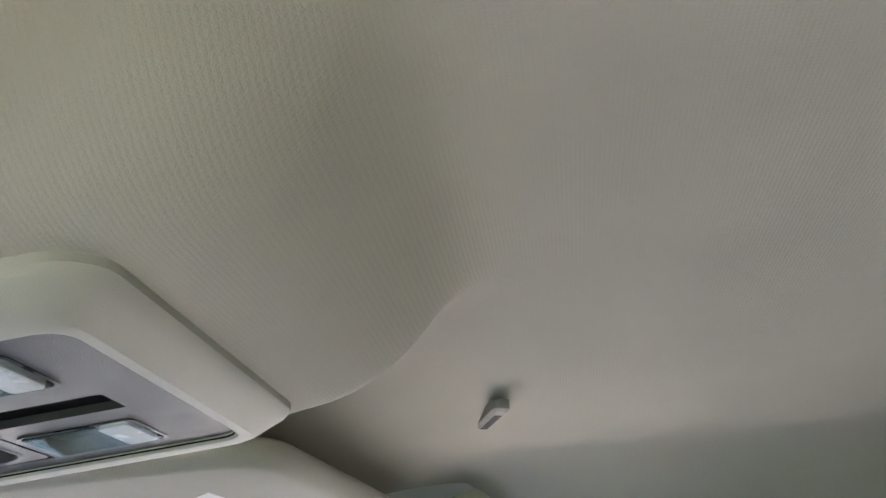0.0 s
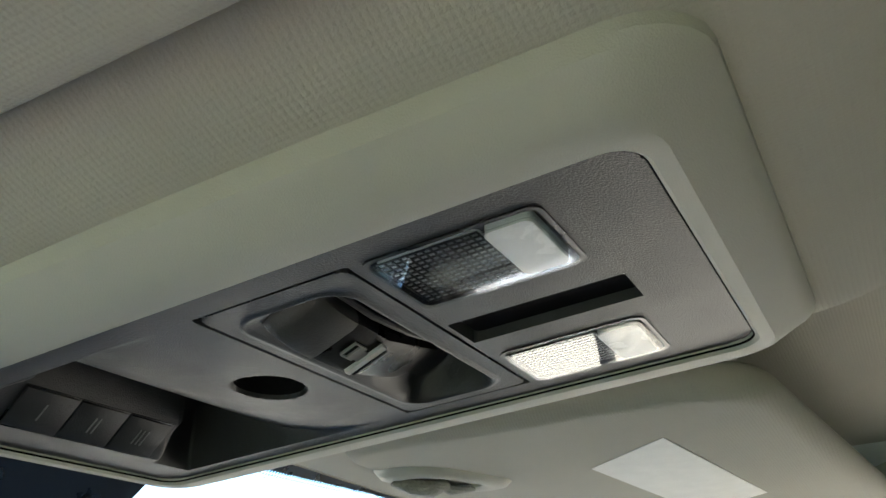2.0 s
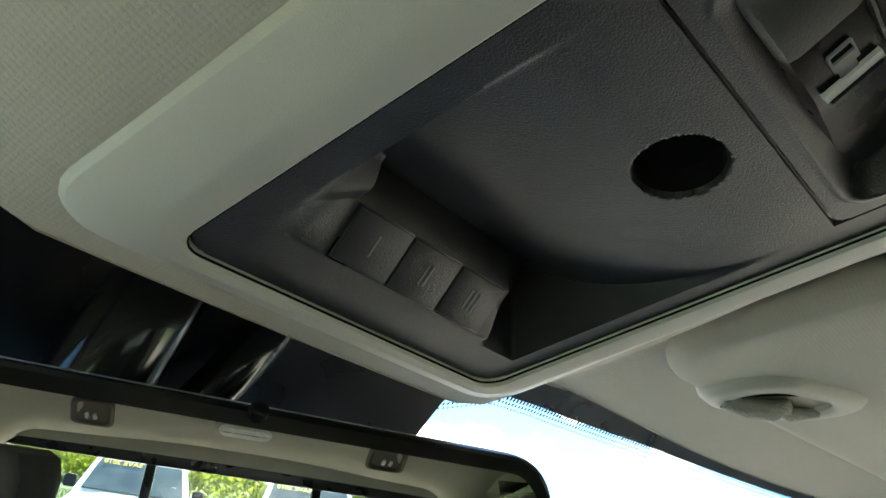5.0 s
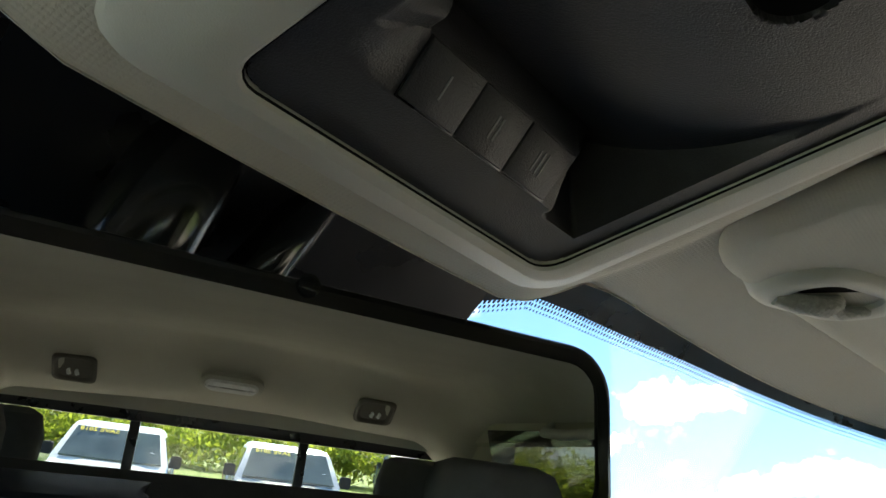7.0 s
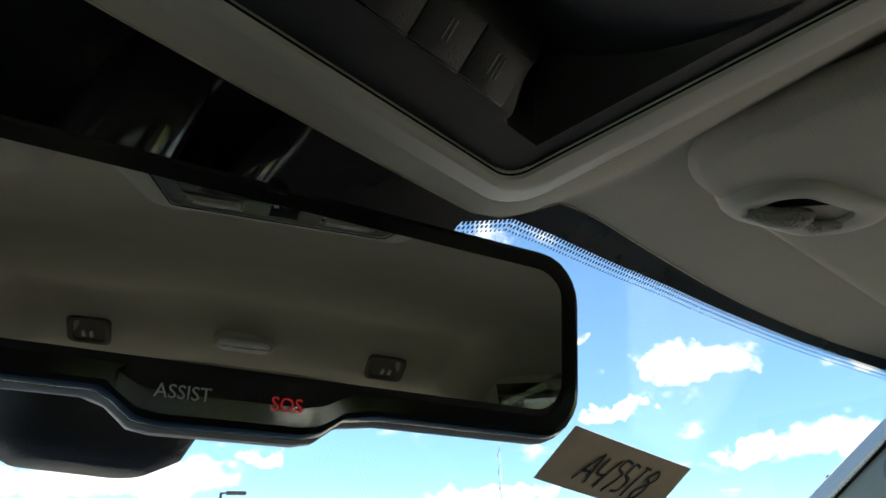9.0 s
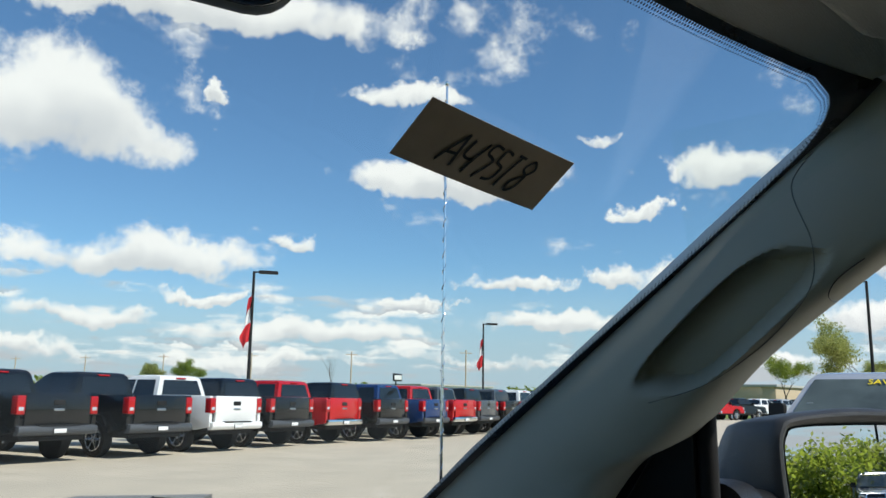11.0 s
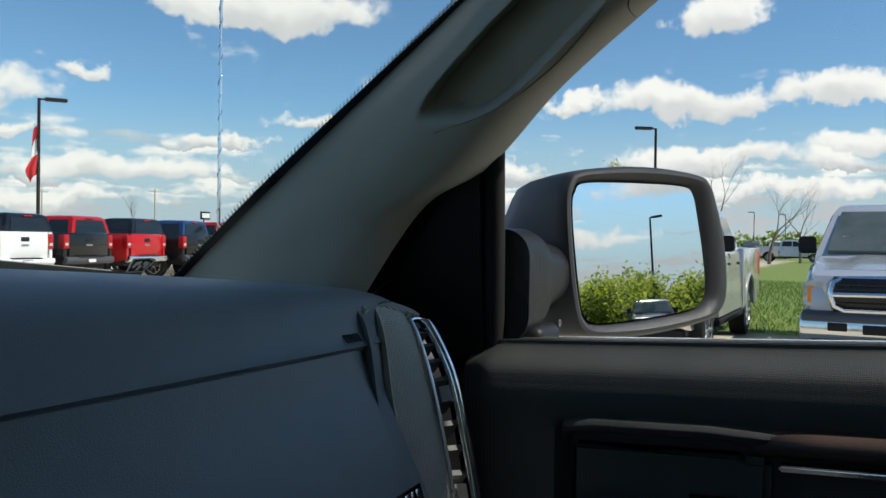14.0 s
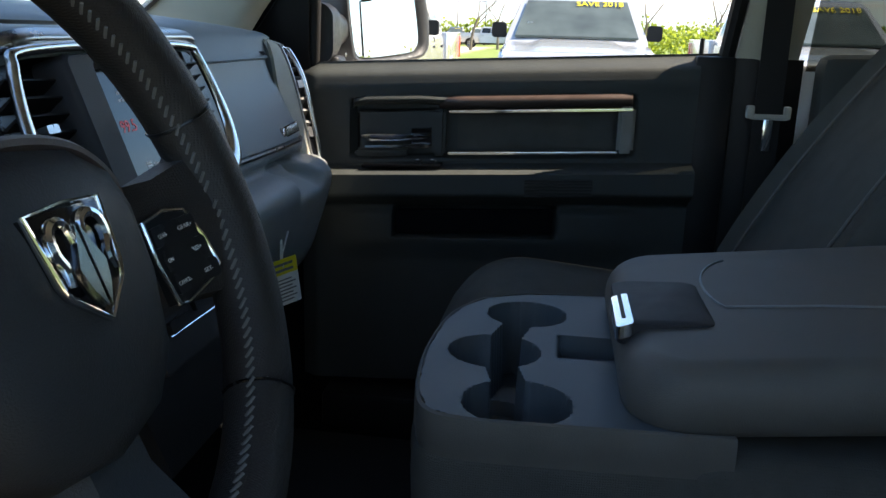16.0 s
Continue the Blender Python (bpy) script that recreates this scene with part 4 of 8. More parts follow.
# small clip in the roof lining beside the passenger
clip = thing("roof_clip", (0.424, 0.062, 1.852), "small grey plastic clip with ribs on the headliner", "clip")
cz = roof_z(0.424, 0.062)
cm = facing((0.424, 0.062, cz - 0.001), (0.965, 0.243, 0.10), (0.243, -0.965, 0.0))
body = loft([[cm @ Vector((a, b, h)) for a, b in rrect(w, hh, hh / 2 - 0.0004, 6)] for w, hh, h in ((0.130, 0.016, -0.004), (0.130, 0.016, 0.004), (0.122, 0.011, 0.0065), (0.112, 0.007, 0.007))])
part("body", body, trim_grey, clip)
for k in range(8):
    rb = bmesh.new()
    join(rb, box((-0.042 + 0.0115 * k, -0.0035, 0.0066), (-0.036 + 0.0115 * k, 0.0035, 0.0078), 0.0004), cm)
    part("rib", rb, console_dark, clip)

# ---- inside mirror and its sensor cover ----
MN = Vector((-0.3042, -0.944, -0.1329)).normalized()
MU = Vector((0.944, -0.305, 0.0)).normalized()
MV = MU.cross(MN) * -1 if (MU.cross(MN)).z < 0 else MU.cross(MN)
MC = Vector((-0.0058, 0.5545, 1.6690))
mirror = thing("inside_mirror", (0, 0.60, 1.66), "black rear-view mirror with a chin of call buttons below the glass", "rear-view mirror")


def mirror_ring(grow, back, chin=True):
    """The mirror's outline, grown by grow, back metres behind the glass."""
    w, h = 0.296 + 2 * grow, 0.083 + 2 * grow
    pts = []
    for a, b in rrect(w, h, 0.021 + grow * 0.6, 6):
        if b < -h / 2 + 0.0005 and chin:
            pass
        pts.append((a, b))
    out = []
    for a, b in pts:
        out.append((a, b))
    # the chin along the lower edge
    lowest = [i for i, (a, b) in enumerate(out) if b < -h / 2 + 1e-6]
    i0 = lowest[0]
    ch = [(-0.058 - grow, -h / 2), (-0.054, -h / 2 - 0.0025), (-0.046, -h / 2 - 0.0082 - grow * 0.2), (-0.038, -h / 2 - 0.0096 - grow * 0.2), (0.014, -h / 2 - 0.0096 - grow * 0.2), (0.022, -h / 2 - 0.0080 - grow * 0.2), (0.031, -h / 2 - 0.0022), (0.044 + grow, -h / 2)]
    out = out[:i0 + 1] + ch + out[i0 + 1:]
    return [MC + MU * a + MV * b - MN * back for a, b in out]


case = loft([mirror_ring(-0.0015, -0.0015), mirror_ring(0.0005, -0.001), mirror_ring(0.002, 0.002), mirror_ring(0.002, 0.006)], cap0=False, cap1=False)
join(case, loft([mirror_ring(-0.0015, -0.0015), mirror_ring(-0.0075, -0.0015)], cap0=False, cap1=False))
face = part("bezel", case, gloss_black, mirror, "glossy black frame")
part("back_shell", loft([mirror_ring(0.0015, 0.006), mirror_ring(0.001, 0.016), mirror_ring(-0.006, 0.028), mirror_ring(-0.020, 0.036)], cap0=False), console_dark, mirror, "grey plastic back")
rimline = loft([mirror_ring(0.0018, 0.0045), mirror_ring(0.0034, 0.0060), mirror_ring(0.0040, 0.0095), mirror_ring(0.0022, 0.0125)], cap0=False, cap1=False)
part("edge_band", rimline, mat("band_grey", (0.32, 0.33, 0.33), 0.4, bump=0.1), mirror, "pale grey edge band")
gl = loft([[MC + MU * a + MV * (b + 0.0025) + MN * 0.0012 for a, b in rrect(0.277, 0.0670, 0.015, 6)], [MC + MU * a + MV * (b + 0.0025) - MN * 0.002 for a, b in rrect(0.277, 0.0670, 0.015, 6)]])
part("mirror_glass", gl, mirror_silver, mirror, "clear mirror glass")
part("light_sensor", disc(MC + MU * -0.006 + MV * 0.0405 + MN * 0.0016, MN, [(0.0045, 0), (0.0045, 0.0012), (0.0032, 0.0018), (0, 0.0018)], 20), gloss_black, mirror, "round black light sensor")
part("chin_plate", loft([mirror_ring(-0.007, -0.0005), mirror_ring(-0.007, 0.001)]), black_plastic, mirror)
part("call_label", lettering("ASSIST", 0.0068, facing(MC + MU * -0.0312 + MV * -0.0418 + MN * 0.0022, MU, MV), 0.0002), pale_print, mirror, "grey lettering")
part("emergency_label", lettering("SOS", 0.0072, facing(MC + MU * 0.0068 + MV * -0.0420 + MN * 0.0022, MU, MV), 0.0002), red_print, mirror, "red lettering")
stem = tube([MC - MN * 0.02, MC - MN * 0.045 + Vector((0, 0.01, 0.004)), Vector((-0.01, 0.665, 1.69))], [0.012, 0.010, 0.012], 14)
part("stem", stem, black_plastic, mirror)
part("mount", loft([[Vector((-0.008 + a, 0.668 + b + 0.30 * (1.66 - z), z)) for a, b in rrect(w, d, min(w, d) / 2.4, 6)] for w, d, z in ((0.10, 0.055, 1.715), (0.10, 0.055, 1.66), (0.098, 0.053, 1.640), (0.086, 0.044, 1.626), (0.06, 0.026, 1.6195))]), console_dark, mirror, "rounded grey mount behind the glass")
cover = loft([[Vector((x, y, z)) for x, y, z in ring] for ring in (
    [(-0.075, 0.556, 1.764), (0.075, 0.556, 1.764), (0.082, 0.560, 1.778), (-0.082, 0.560, 1.778)],
    [(-0.070, 0.585, 1.735), (0.070, 0.585, 1.735), (0.078, 0.606, 1.755), (-0.078, 0.606, 1.755)],
    [(-0.055, 0.640, 1.690), (0.055, 0.640, 1.690), (0.06, 0.665, 1.70), (-0.06, 0.665, 1.70)],
    [(-0.035, 0.69, 1.66), (0.035, 0.69, 1.66), (0.04, 0.70, 1.668), (-0.04, 0.70, 1.668)])])
bmesh.ops.bevel(cover, geom=cover.edges[:], offset=0.006, segments=2, affect="EDGES", clamp_overlap=True)
for q in cover.verts:
    q.co.y += 0.065
sensor = solo("sensor_cover", cover, gloss_black, "glossy black plastic sensor cover at the head of the windscreen", "sensor cover")
part("rib", tube([(-0.036, 0.590, 1.790), (-0.047, 0.592, 1.757), (-0.056, 0.598, 1.730), (-0.064, 0.610, 1.705)], [0.022, 0.022, 0.022, 0.020], 24), gloss_black, sensor, "rounded glossy rib")
part("edge_rib", tube([(0.028, 0.590, 1.785), (0.014, 0.592, 1.760), (0.003, 0.598, 1.740), (-0.006, 0.610, 1.722)], 0.012, 16), gloss_black, sensor, "narrow glossy rib")
tint = sheet(lambda x, v: on_glass(x, 1.778 - 0.085 * v, -0.001), span(-0.15, 0.15, 14), span(0, 1, 8), (0, 0.001, 0.001))
part("sensor_tint", tint, frit, windscreen, "black printed patch")

# dealer card taped to the windscreen
def on_card(u, v):
    p = on_glass(0.363 + 0.152 * u + 0.000 * v, 1.6905 - 0.018 * u - 0.034 * v, -0.0015)
    return p - Vector((0, 0.006, 0.002)) * (math.sin(3.1 * u) * (1 - v) * 0.6)


card = thing("stock_card", on_card(0.5, 0.5), "brown paper card with handwriting taped to the windscreen", "paper card")
part("paper", sheet(on_card, span(0, 1, 12), span(0, 1, 6), (0, -0.0007, -0.0005)), kraft, card)
# handwriting, seen from its back: loose strokes as (across, down) the card
STROKES = [[(0.225, 0.80), (0.265, 0.52), (0.31, 0.26)], [(0.31, 0.26), (0.315, 0.52), (0.325, 0.80)], [(0.25, 0.62), (0.325, 0.60)], [(0.36, 0.30), (0.355, 0.56), (0.40, 0.60), (0.43, 0.54)], [(0.45, 0.27), (0.425, 0.55), (0.41, 0.84)], [(0.535, 0.26), (0.485, 0.24), (0.475, 0.40), (0.53, 0.50), (0.485, 0.84)], [(0.61, 0.28), (0.565, 0.25), (0.56, 0.46), (0.605, 0.54), (0.595, 0.76), (0.545, 0.80)], [(0.70, 0.25), (0.65, 0.24)], [(0.675, 0.25), (0.655, 0.55), (0.645, 0.84)], [(0.775, 0.50), (0.735, 0.40), (0.765, 0.24), (0.80, 0.36), (0.765, 0.52), (0.715, 0.68), (0.725, 0.84), (0.765, 0.74), (0.775, 0.50)]]
for line in STROKES:
    pts = [along([(a, b, 0) for a, b in line], t) for t in span(0, 1, 5 * (len(line) - 1) + 1)]
    rows = []
    for k, p in enumerate(pts):
        d = pts[min(k + 1, len(pts) - 1)] - pts[max(k - 1, 0)]
        side = Vector((-d.y * 0.27, d.x / 0.27, 0)).normalized()
        wide = 0.0075 * Vector((side.x, side.y * 3.2, 0))
        rows.append([on_card(*(p + wide * q).to_2d()) + Vector((0, -0.0014 - o, -0.0011 - 0.8 * o)) for q, o in ((-1, 0), (1, 0), (1, 0.0003), (-1, 0.0003))])
    part("pen_stroke", loft(rows), ink, card, "dark stroke of handwriting")
decal = thing("corner_decal", on_glass(0.633, 1.360), "small black and white emblem decal in the windscreen corner", "decal")
DECAL_C = (0.6495, 1.3555)


def on_decal(a, b, off):
    """a across, b up, in units of the shield's half size."""
    return on_glass(DECAL_C[0] + 0.0105 * a - 0.0005 * b, DECAL_C[1] + 0.0078 * b, -off)


def decal_patch(pts, off):
    return loft([[on_decal(a, b, off) for a, b in pts], [on_decal(a, b, off + 0.0004) for a, b in pts]])


part("ground", decal_patch([(-0.7, -1), (0.75, -0.95), (1.05, 0.75), (0.3, 1), (-1.05, 0.9)], 0.0008), white_print, decal, "white shield outline")
part("shield", decal_patch([(-0.62, -0.82), (0.64, -0.78), (0.86, 0.6), (0.25, 0.82), (-0.86, 0.74)], 0.0014), frit, decal, "black shield")
for pts in ([(-0.62, 0.45), (-0.15, 0.62), (-0.1, 0.2), (-0.35, 0.1), (-0.40, -0.35), (-0.62, -0.2)], [(0.62, 0.42), (0.15, 0.62), (0.1, 0.2), (0.34, 0.1), (0.36, -0.35), (0.58, -0.2)], [(-0.16, 0.05), (0.16, 0.05), (0.10, -0.62), (-0.10, -0.62)]):
    part("mark", decal_patch(pts, 0.0020), white_print, decal, "white emblem stroke")

# ---- front passenger door ----
def dz(y):
    """The door's lines rise a little towards the rear."""
    return 0.052 * (0.63 - y)


def slanted(y0, y1, z0, z1, x0, x1, r=0.004, seg=2):
    """A bar between y0 and y1, z given at the front, following the door's rise."""
    bm = loft([[(x, y, z + dz(y)) for x, z in ((x0, z0), (x1, z0), (x1, z1), (x0, z1))] for y in (y1, y0)])
    bmesh.ops.bevel(bm, geom=bm.edges[:], offset=r, segments=seg, affect="EDGES", clamp_overlap=True)
    return bm


door = thing("front_door", (0.78, 0.25, 0.60), "closed front passenger door in dark grey plastic with chrome handle", "car door")
# upper and lower skin as one moulded sheet: x over (y, z)
def door_x(y, z):
    zz = z - dz(y)
    x = 0.757
    x += 0.030 * smooth(1.255, 1.286, zz) ** 2                       # rolls out to the glass
    x += 0.020 * (smooth(1.105, 1.118, zz) - smooth(1.212, 1.222, zz)) * smooth(0.555, 0.545, y) * smooth(0.025, 0.04, y)  # inset field
    x -= 0.004 * math.exp(-((zz - 1.24) / 0.018) ** 2)
    x -= 0.052 * smooth(1.015, 1.050, zz) * (1 - smooth(1.085, 1.098, zz))    # arm rest
    if zz < 1.03:
        pocket = smooth(0.470, 0.462, y) * smooth(0.158, 0.168, y) * smooth(0.955, 0.965, zz) * (1 - smooth(1.012, 1.020, zz))
        x += 0.045 * pocket
        x -= 0.014 * smooth(0.90, 0.96, zz) * (1 - smooth(1.0, 1.02, zz)) * smooth(0.60, 0.52, y) * smooth(-0.05, 0.08, y)
    x += 0.02 * smooth(0.62, 0.66, y)
    return x


skin = sheet(lambda y, z: (door_x(y, z + dz(y)), y, z + dz(y)), span(-0.075, 0.655, 147), span(0.66, 1.288, 190), (0.035, 0, 0))
part("panel", skin, door_skin, door, "dark grey grained panel", sharp=60)
part("belt_seal", slanted(-0.115, 0.632, 1.276, 1.2885, 0.787, 0.806, 0.003), rubber, door, "black rubber seal")
part("outer_skin", prism([(0.74, 0.56), (0.74, 1.27), (-0.10, 1.31), (-0.10, 0.56)], "x", 0.86, 0.90, 0.008), truck_paint, door, "painted outer skin")
part("outer_ledge", slanted(-0.10, 0.72, 1.250, 1.282, 0.808, 0.898, 0.010), truck_paint, door)
# trim frame round the inset field
part("upper_rail", loft([[(0.768 - 0.026 * math.sin(a) * w, y, 1.2125 + dz(y) + 0.0135 * math.cos(a)) for a in span(0, math.pi, 9)] for y, w in ((0.034, 0.1), (0.038, 0.8), (0.06, 1), (0.34, 1), (0.372, 0.85), (0.385, 0.5))]), brown_accent, door, "brown satin accent rail")
part("upper_rail_front", loft([[(0.768 - 0.021 * math.sin(a) * w, y, 1.2135 + lift + dz(y) + 0.0095 * math.cos(a)) for a in span(0, math.pi, 9)] for y, w, lift in ((0.345, 0.9, 0.001), (0.38, 1, 0.003), (0.42, 1, 0.0055), (0.52, 1, 0.0055), (0.545, 0.8, 0.002), (0.551, 0.2, -0.004))]), door_skin, door, "dark end of the rail")
part("chrome_strip", slanted(0.036, 0.366, 1.1925, 1.1975, 0.744, 0.760, 0.0015), chrome, door, "thin chrome strip")
part("chrome_strip", slanted(0.058, 0.366, 1.1160, 1.1210, 0.744, 0.760, 0.0015), chrome, door, "thin chrome strip")
part("frame_end", slanted(0.030, 0.060, 1.116, 1.200, 0.746, 0.772, 0.006), trim_grey, door, "satin grey end of the frame")
part("cloth_field", slanted(0.066, 0.352, 1.124, 1.190, 0.7705, 0.776, 0.002), seat_cloth, door, "dark cloth field")
part("handle_bowl", slanted(0.392, 0.542, 1.112, 1.200, 0.765, 0.776, 0.006), door_skin, door)
part("bowl_rim", slanted(0.372, 0.398, 1.112, 1.200, 0.750, 0.772, 0.006), door_skin, door)
part("bowl_rim", slanted(0.440, 0.545, 1.112, 1.128, 0.752, 0.772, 0.005), door_skin, door)
part("pull_recess", slanted(0.396, 0.440, 1.128, 1.166, 0.7620, 0.770, 0.003), gloss_black, door, "black recess behind the handle")
handle = part("door_handle", loft([[(0.748 + ox, y, 1.1485 + lift + dz(y) + h * b) for ox, b in ((0.008, -1), (0.002, -0.8), (-0.003, 0), (-0.007, 0.8), (0.008, 1))] for y, h, ox, lift in ((0.528, 0.0045, 0, 0.002), (0.515, 0.0095, 0, 0.0), (0.47, 0.0085, 0, 0), (0.43, 0.006, 0, 0.0), (0.404, 0.0035, 0.002, 0.0))]), chrome, door, "chrome pull handle")
part("handle_foot", loft([[(0.752 + ox, y, 1.132 + dz(y) + h * b) for ox, b in ((0.010, -1), (-0.004, -0.7), (-0.004, 0.7), (0.010, 1))] for y, h in ((0.524, 0.003), (0.45, 0.004), (0.42, 0.006), (0.402, 0.004))]), chrome, handle)
sw = part("switch_plate", slanted(0.375, 0.525, 1.0955, 1.1015, 0.722, 0.756, 0.002), gloss_black, door, "glossy black switch plate")
for y0 in (0.385, 0.412):
    part("window_switch", slanted(y0, y0 + 0.018, 1.1005, 1.108, 0.730, 0.748, 0.003), black_plastic, sw)
    part("mark", slanted(y0 + 0.006, y0 + 0.012, 1.1075, 1.1085, 0.735, 0.743, 0.0003), white_print, sw)
# black block filling the pocket, painted as dark as its shaded depth
part("map_pocket", slanted(0.166, 0.464, 0.966, 1.010, 0.7480, 0.7700, 0.004), well_black, door, "black filling for the shade inside the map pocket")
for k in range(6):
    part("speaker_slit", slanted(0.10, 0.22, 1.045 + 0.0055 * k, 1.0475 + 0.0055 * k, 0.703 - 0.0005 * k, 0.7065, 0.0006), black_plastic, door)
part("lock_button", tube([(0.795, -0.078, 1.30), (0.795, -0.078, 1.352)], [0.0045, 0.0038], 10), black_plastic, door, "black door lock button")
pane = sheet(lambda y, z: (side_x(z) + 0.004, y, z), span(-0.118, 0.61, 9), span(1.27, 1.74, 9))
pane = part("window_pane", pane, window_glass, door, "clear side window")
pane.visible_shadow = False
part("shut_strip", box((0.762, -0.135, 0.60), (0.800, -0.066, 1.322), 0.006), black_plastic, door, "black edge of the door")
# sail: black triangle in front of the pane, with its upright post
sail = prism([(0.622, 1.470), (0.640, 1.275), (0.80, 1.24), (0.80, 1.30), (0.735, 1.345), (0.690, 1.40), (0.650, 1.455)], "x", 0.768, 0.790, 0.003)
for v in sail.verts:
    v.co.x += side_x(v.co.z) - 0.80 + 0.012
part("sail_panel", sail, black_plastic, door, "black corner panel")
backing = prism([(0.640, 1.25), (0.90, 1.24), (0.84, 1.325), (0.760, 1.390), (0.70, 1.430), (0.650, 1.455)], "x", 0.795, 0.806, 0.002)
part("sail_backing", backing, well_black, door, "black plate behind the corner panel")
post = tube([(side_x(1.48) - 0.006, 0.612, 1.48), (side_x(1.38) - 0.006, 0.622, 1.38), (side_x(1.28) - 0.006, 0.633, 1.28)], 0.010, 10)
part("sail_post", post, rubber, door, "black upright window channel")
run = [(side_x(p[2]) + 0.004, p[1] + 0.012, p[2] + 0.008) for p in DOOR_EDGE[:6]]
part("window_channel", tube(run, 0.006, 8), rubber, door, "black rubber window channel")
part("window_channel", tube([(side_x(1.31) - 0.004, -0.118, 1.30), (side_x(1.5) - 0.004, -0.135, 1.50), (side_x(1.72) - 0.004, -0.150, 1.72)], 0.014, 8), rubber, door, "black rubber window channel")
part("window_channel", tube([(side_x(1.72), -0.150, 1.722), (side_x(1.725), 0.1, 1.725), (side_x(1.71), 0.25, 1.712)], 0.008, 8), rubber, door, "black rubber window channel")

# ---- door mirror ----
ON = Vector((-0.537, -0.841, 0.048)).normalized()
OU = Vector((0.843, -0.537, 0)).normalized()
OV = (Vector((0, 0, 1)) - ON * ON.z).normalized()
OC = Vector((1.018, 0.5395, 1.376))
GLASS = [(-0.1084, 0.0439), (-0.104, 0.0645), (-0.088, 0.0745), (-0.0067, 0.0777), (0.060, 0.0771), (0.0770, 0.0691), (0.0838, 0.0455), (0.0923, -0.0028), (0.0958, -0.0438), (0.0882, -0.0624), (0.0658, -0.0722), (-0.0192, -0.0808), (-0.0735, -0.0830), (-0.0917, -0.0768), (-0.0992, -0.0567), (-0.105, -0.0067)]


def rounded(pts, n=4):
    """A closed outline with its corners eased."""
    out = []
    m = len(pts)
    for i in range(m):
        h, a, b, c = (pts[(i + d) % m] for d in (-1, 0, 1, 2))
        for j in range(n):
            f = j / n
            out.append(tuple(0.5 * (2 * q1 + (q2 - q0) * f + (2 * q0 - 5 * q1 + 4 * q2 - q3) * f * f + (3 * q1 - q0 - 3 * q2 + q3) * f ** 3) for q0, q1, q2, q3 in zip(h, a, b, c)))
    return out


GLASS = rounded(GLASS)


def mring(k, back, add=0.0, lean=0.0):
    """The glass's outline grown by add (twice as far on the outer side), its foot leaning towards the cab."""
    out = []
    for a, b in GLASS:
        r = math.hypot(a, b)
        wide = 1 + 0.9 * smooth(0.0, 0.09, a)
        out.append(OC + OU * (a * k + add * wide * a / r - lean * (1 - smooth(-0.05, 0.07, b))) + OV * (b * k + add * b / r) - ON * back)
    return out


mirror_grain = mat("mirror_grain", (0.030, 0.031, 0.032), 0.42, var=0.12, scale=30, bump=0.5, grain=900, spec=0.5)
door_mirror = thing("door_mirror", (0.90, 0.62, 1.30), "black plastic door mirror on a stout arm", "door mirror")
part("mirror_glass", loft([mring(1, 0.0), mring(1, 0.003)]), mirror_silver, door_mirror, "clear mirror glass")
part("housing", loft([mring(1, 0.010, 0.0005), mring(1, 0.000, 0.003), mring(1, -0.006, 0.0075), mring(1, -0.0095, 0.0115), mring(1, -0.009, 0.0155), mring(1, -0.004, 0.0190), mring(1, 0.006, 0.0205), mring(1, 0.04, 0.020, 0.020), mring(1, 0.075, 0.017, 0.045), mring(1, 0.105, 0.010, 0.060), mring(0.96, 0.124, 0.0, 0.055), mring(0.8, 0.134, 0, 0.04), mring(0.4, 0.140)], cap0=False), mirror_grain, door_mirror, "grained black housing")
arm = loft([[Vector((x, 0.634 + b, zc + c)) for b, c in rrect(0.075, h, 0.028, 6)] for x, zc, h in ((0.795, 1.340, 0.112), (0.838, 1.342, 0.110), (0.852, 1.344, 0.100), (0.862, 1.346, 0.080), (0.93, 1.350, 0.060))])
part("arm", arm, black_plastic, door_mirror, "thick black arm")
foot = box((0.812, 0.590, 1.258), (0.872, 0.678, 1.300), 0.010, 4)
part("arm_foot", foot, black_plastic, door_mirror)
part("screw", disc((0.868, 0.5915, 1.30), (0, -1, 0), [(0.004, 0), (0.004, 0.001), (0, 0.0012)], 12), chrome, door_mirror)

# ---- dashboard ----
dash = thing("dashboard", (0, 0.75, 0.75), "dark grey dashboard with chrome-edged centre stack and passenger air vents", "dashboard")
TOPPAD = [(1.045, 1.318), (0.96, 1.334), (0.88, 1.341), (0.80, 1.343), (0.735, 1.337), (0.695, 1.325), (0.668, 1.310), (0.656, 1.300)]


def end_drop(x):
    return smooth(0.60, 0.72, abs(x))


def pad(x, t):
    p = along([(0, *q) for q in TOPPAD], t)
    e = end_drop(x)
    bow = (1 - smooth(0.25, 0.95, t)) * x * x
    lift = 0.030 * (1 - min(abs(x) / 0.72, 1) ** 2) * smooth(1.0, 0.70, t) * (0.35 + 0.65 * smooth(0.0, 0.35, t))
    return Vector((x, p.y + 0.03 * e * t - 0.28 * bow, p.z - 0.016 * e ** 2 - 0.022 * bow + lift))


part("top_pad", sheet(lambda u, t: pad(-0.72 + u * (1.425 - 0.070 * smooth(0.35, 0.75, t)), t), span(0, 1, 80), span(0, 1, 40), (0, 0.012, -0.012)), dash_skin, dash, "smooth upper pad")
LID = [(0.660, 1.2965), (0.652, 1.270), (0.636, 1.235), (0.620, 1.200), (0.606, 1.170)]


def lid_left(z):
    return 0.215 + 0.42 * (1.31 - z) * 1.4


def lid_right(z):
    return 0.622 + 0.10 * (1.30 - z)


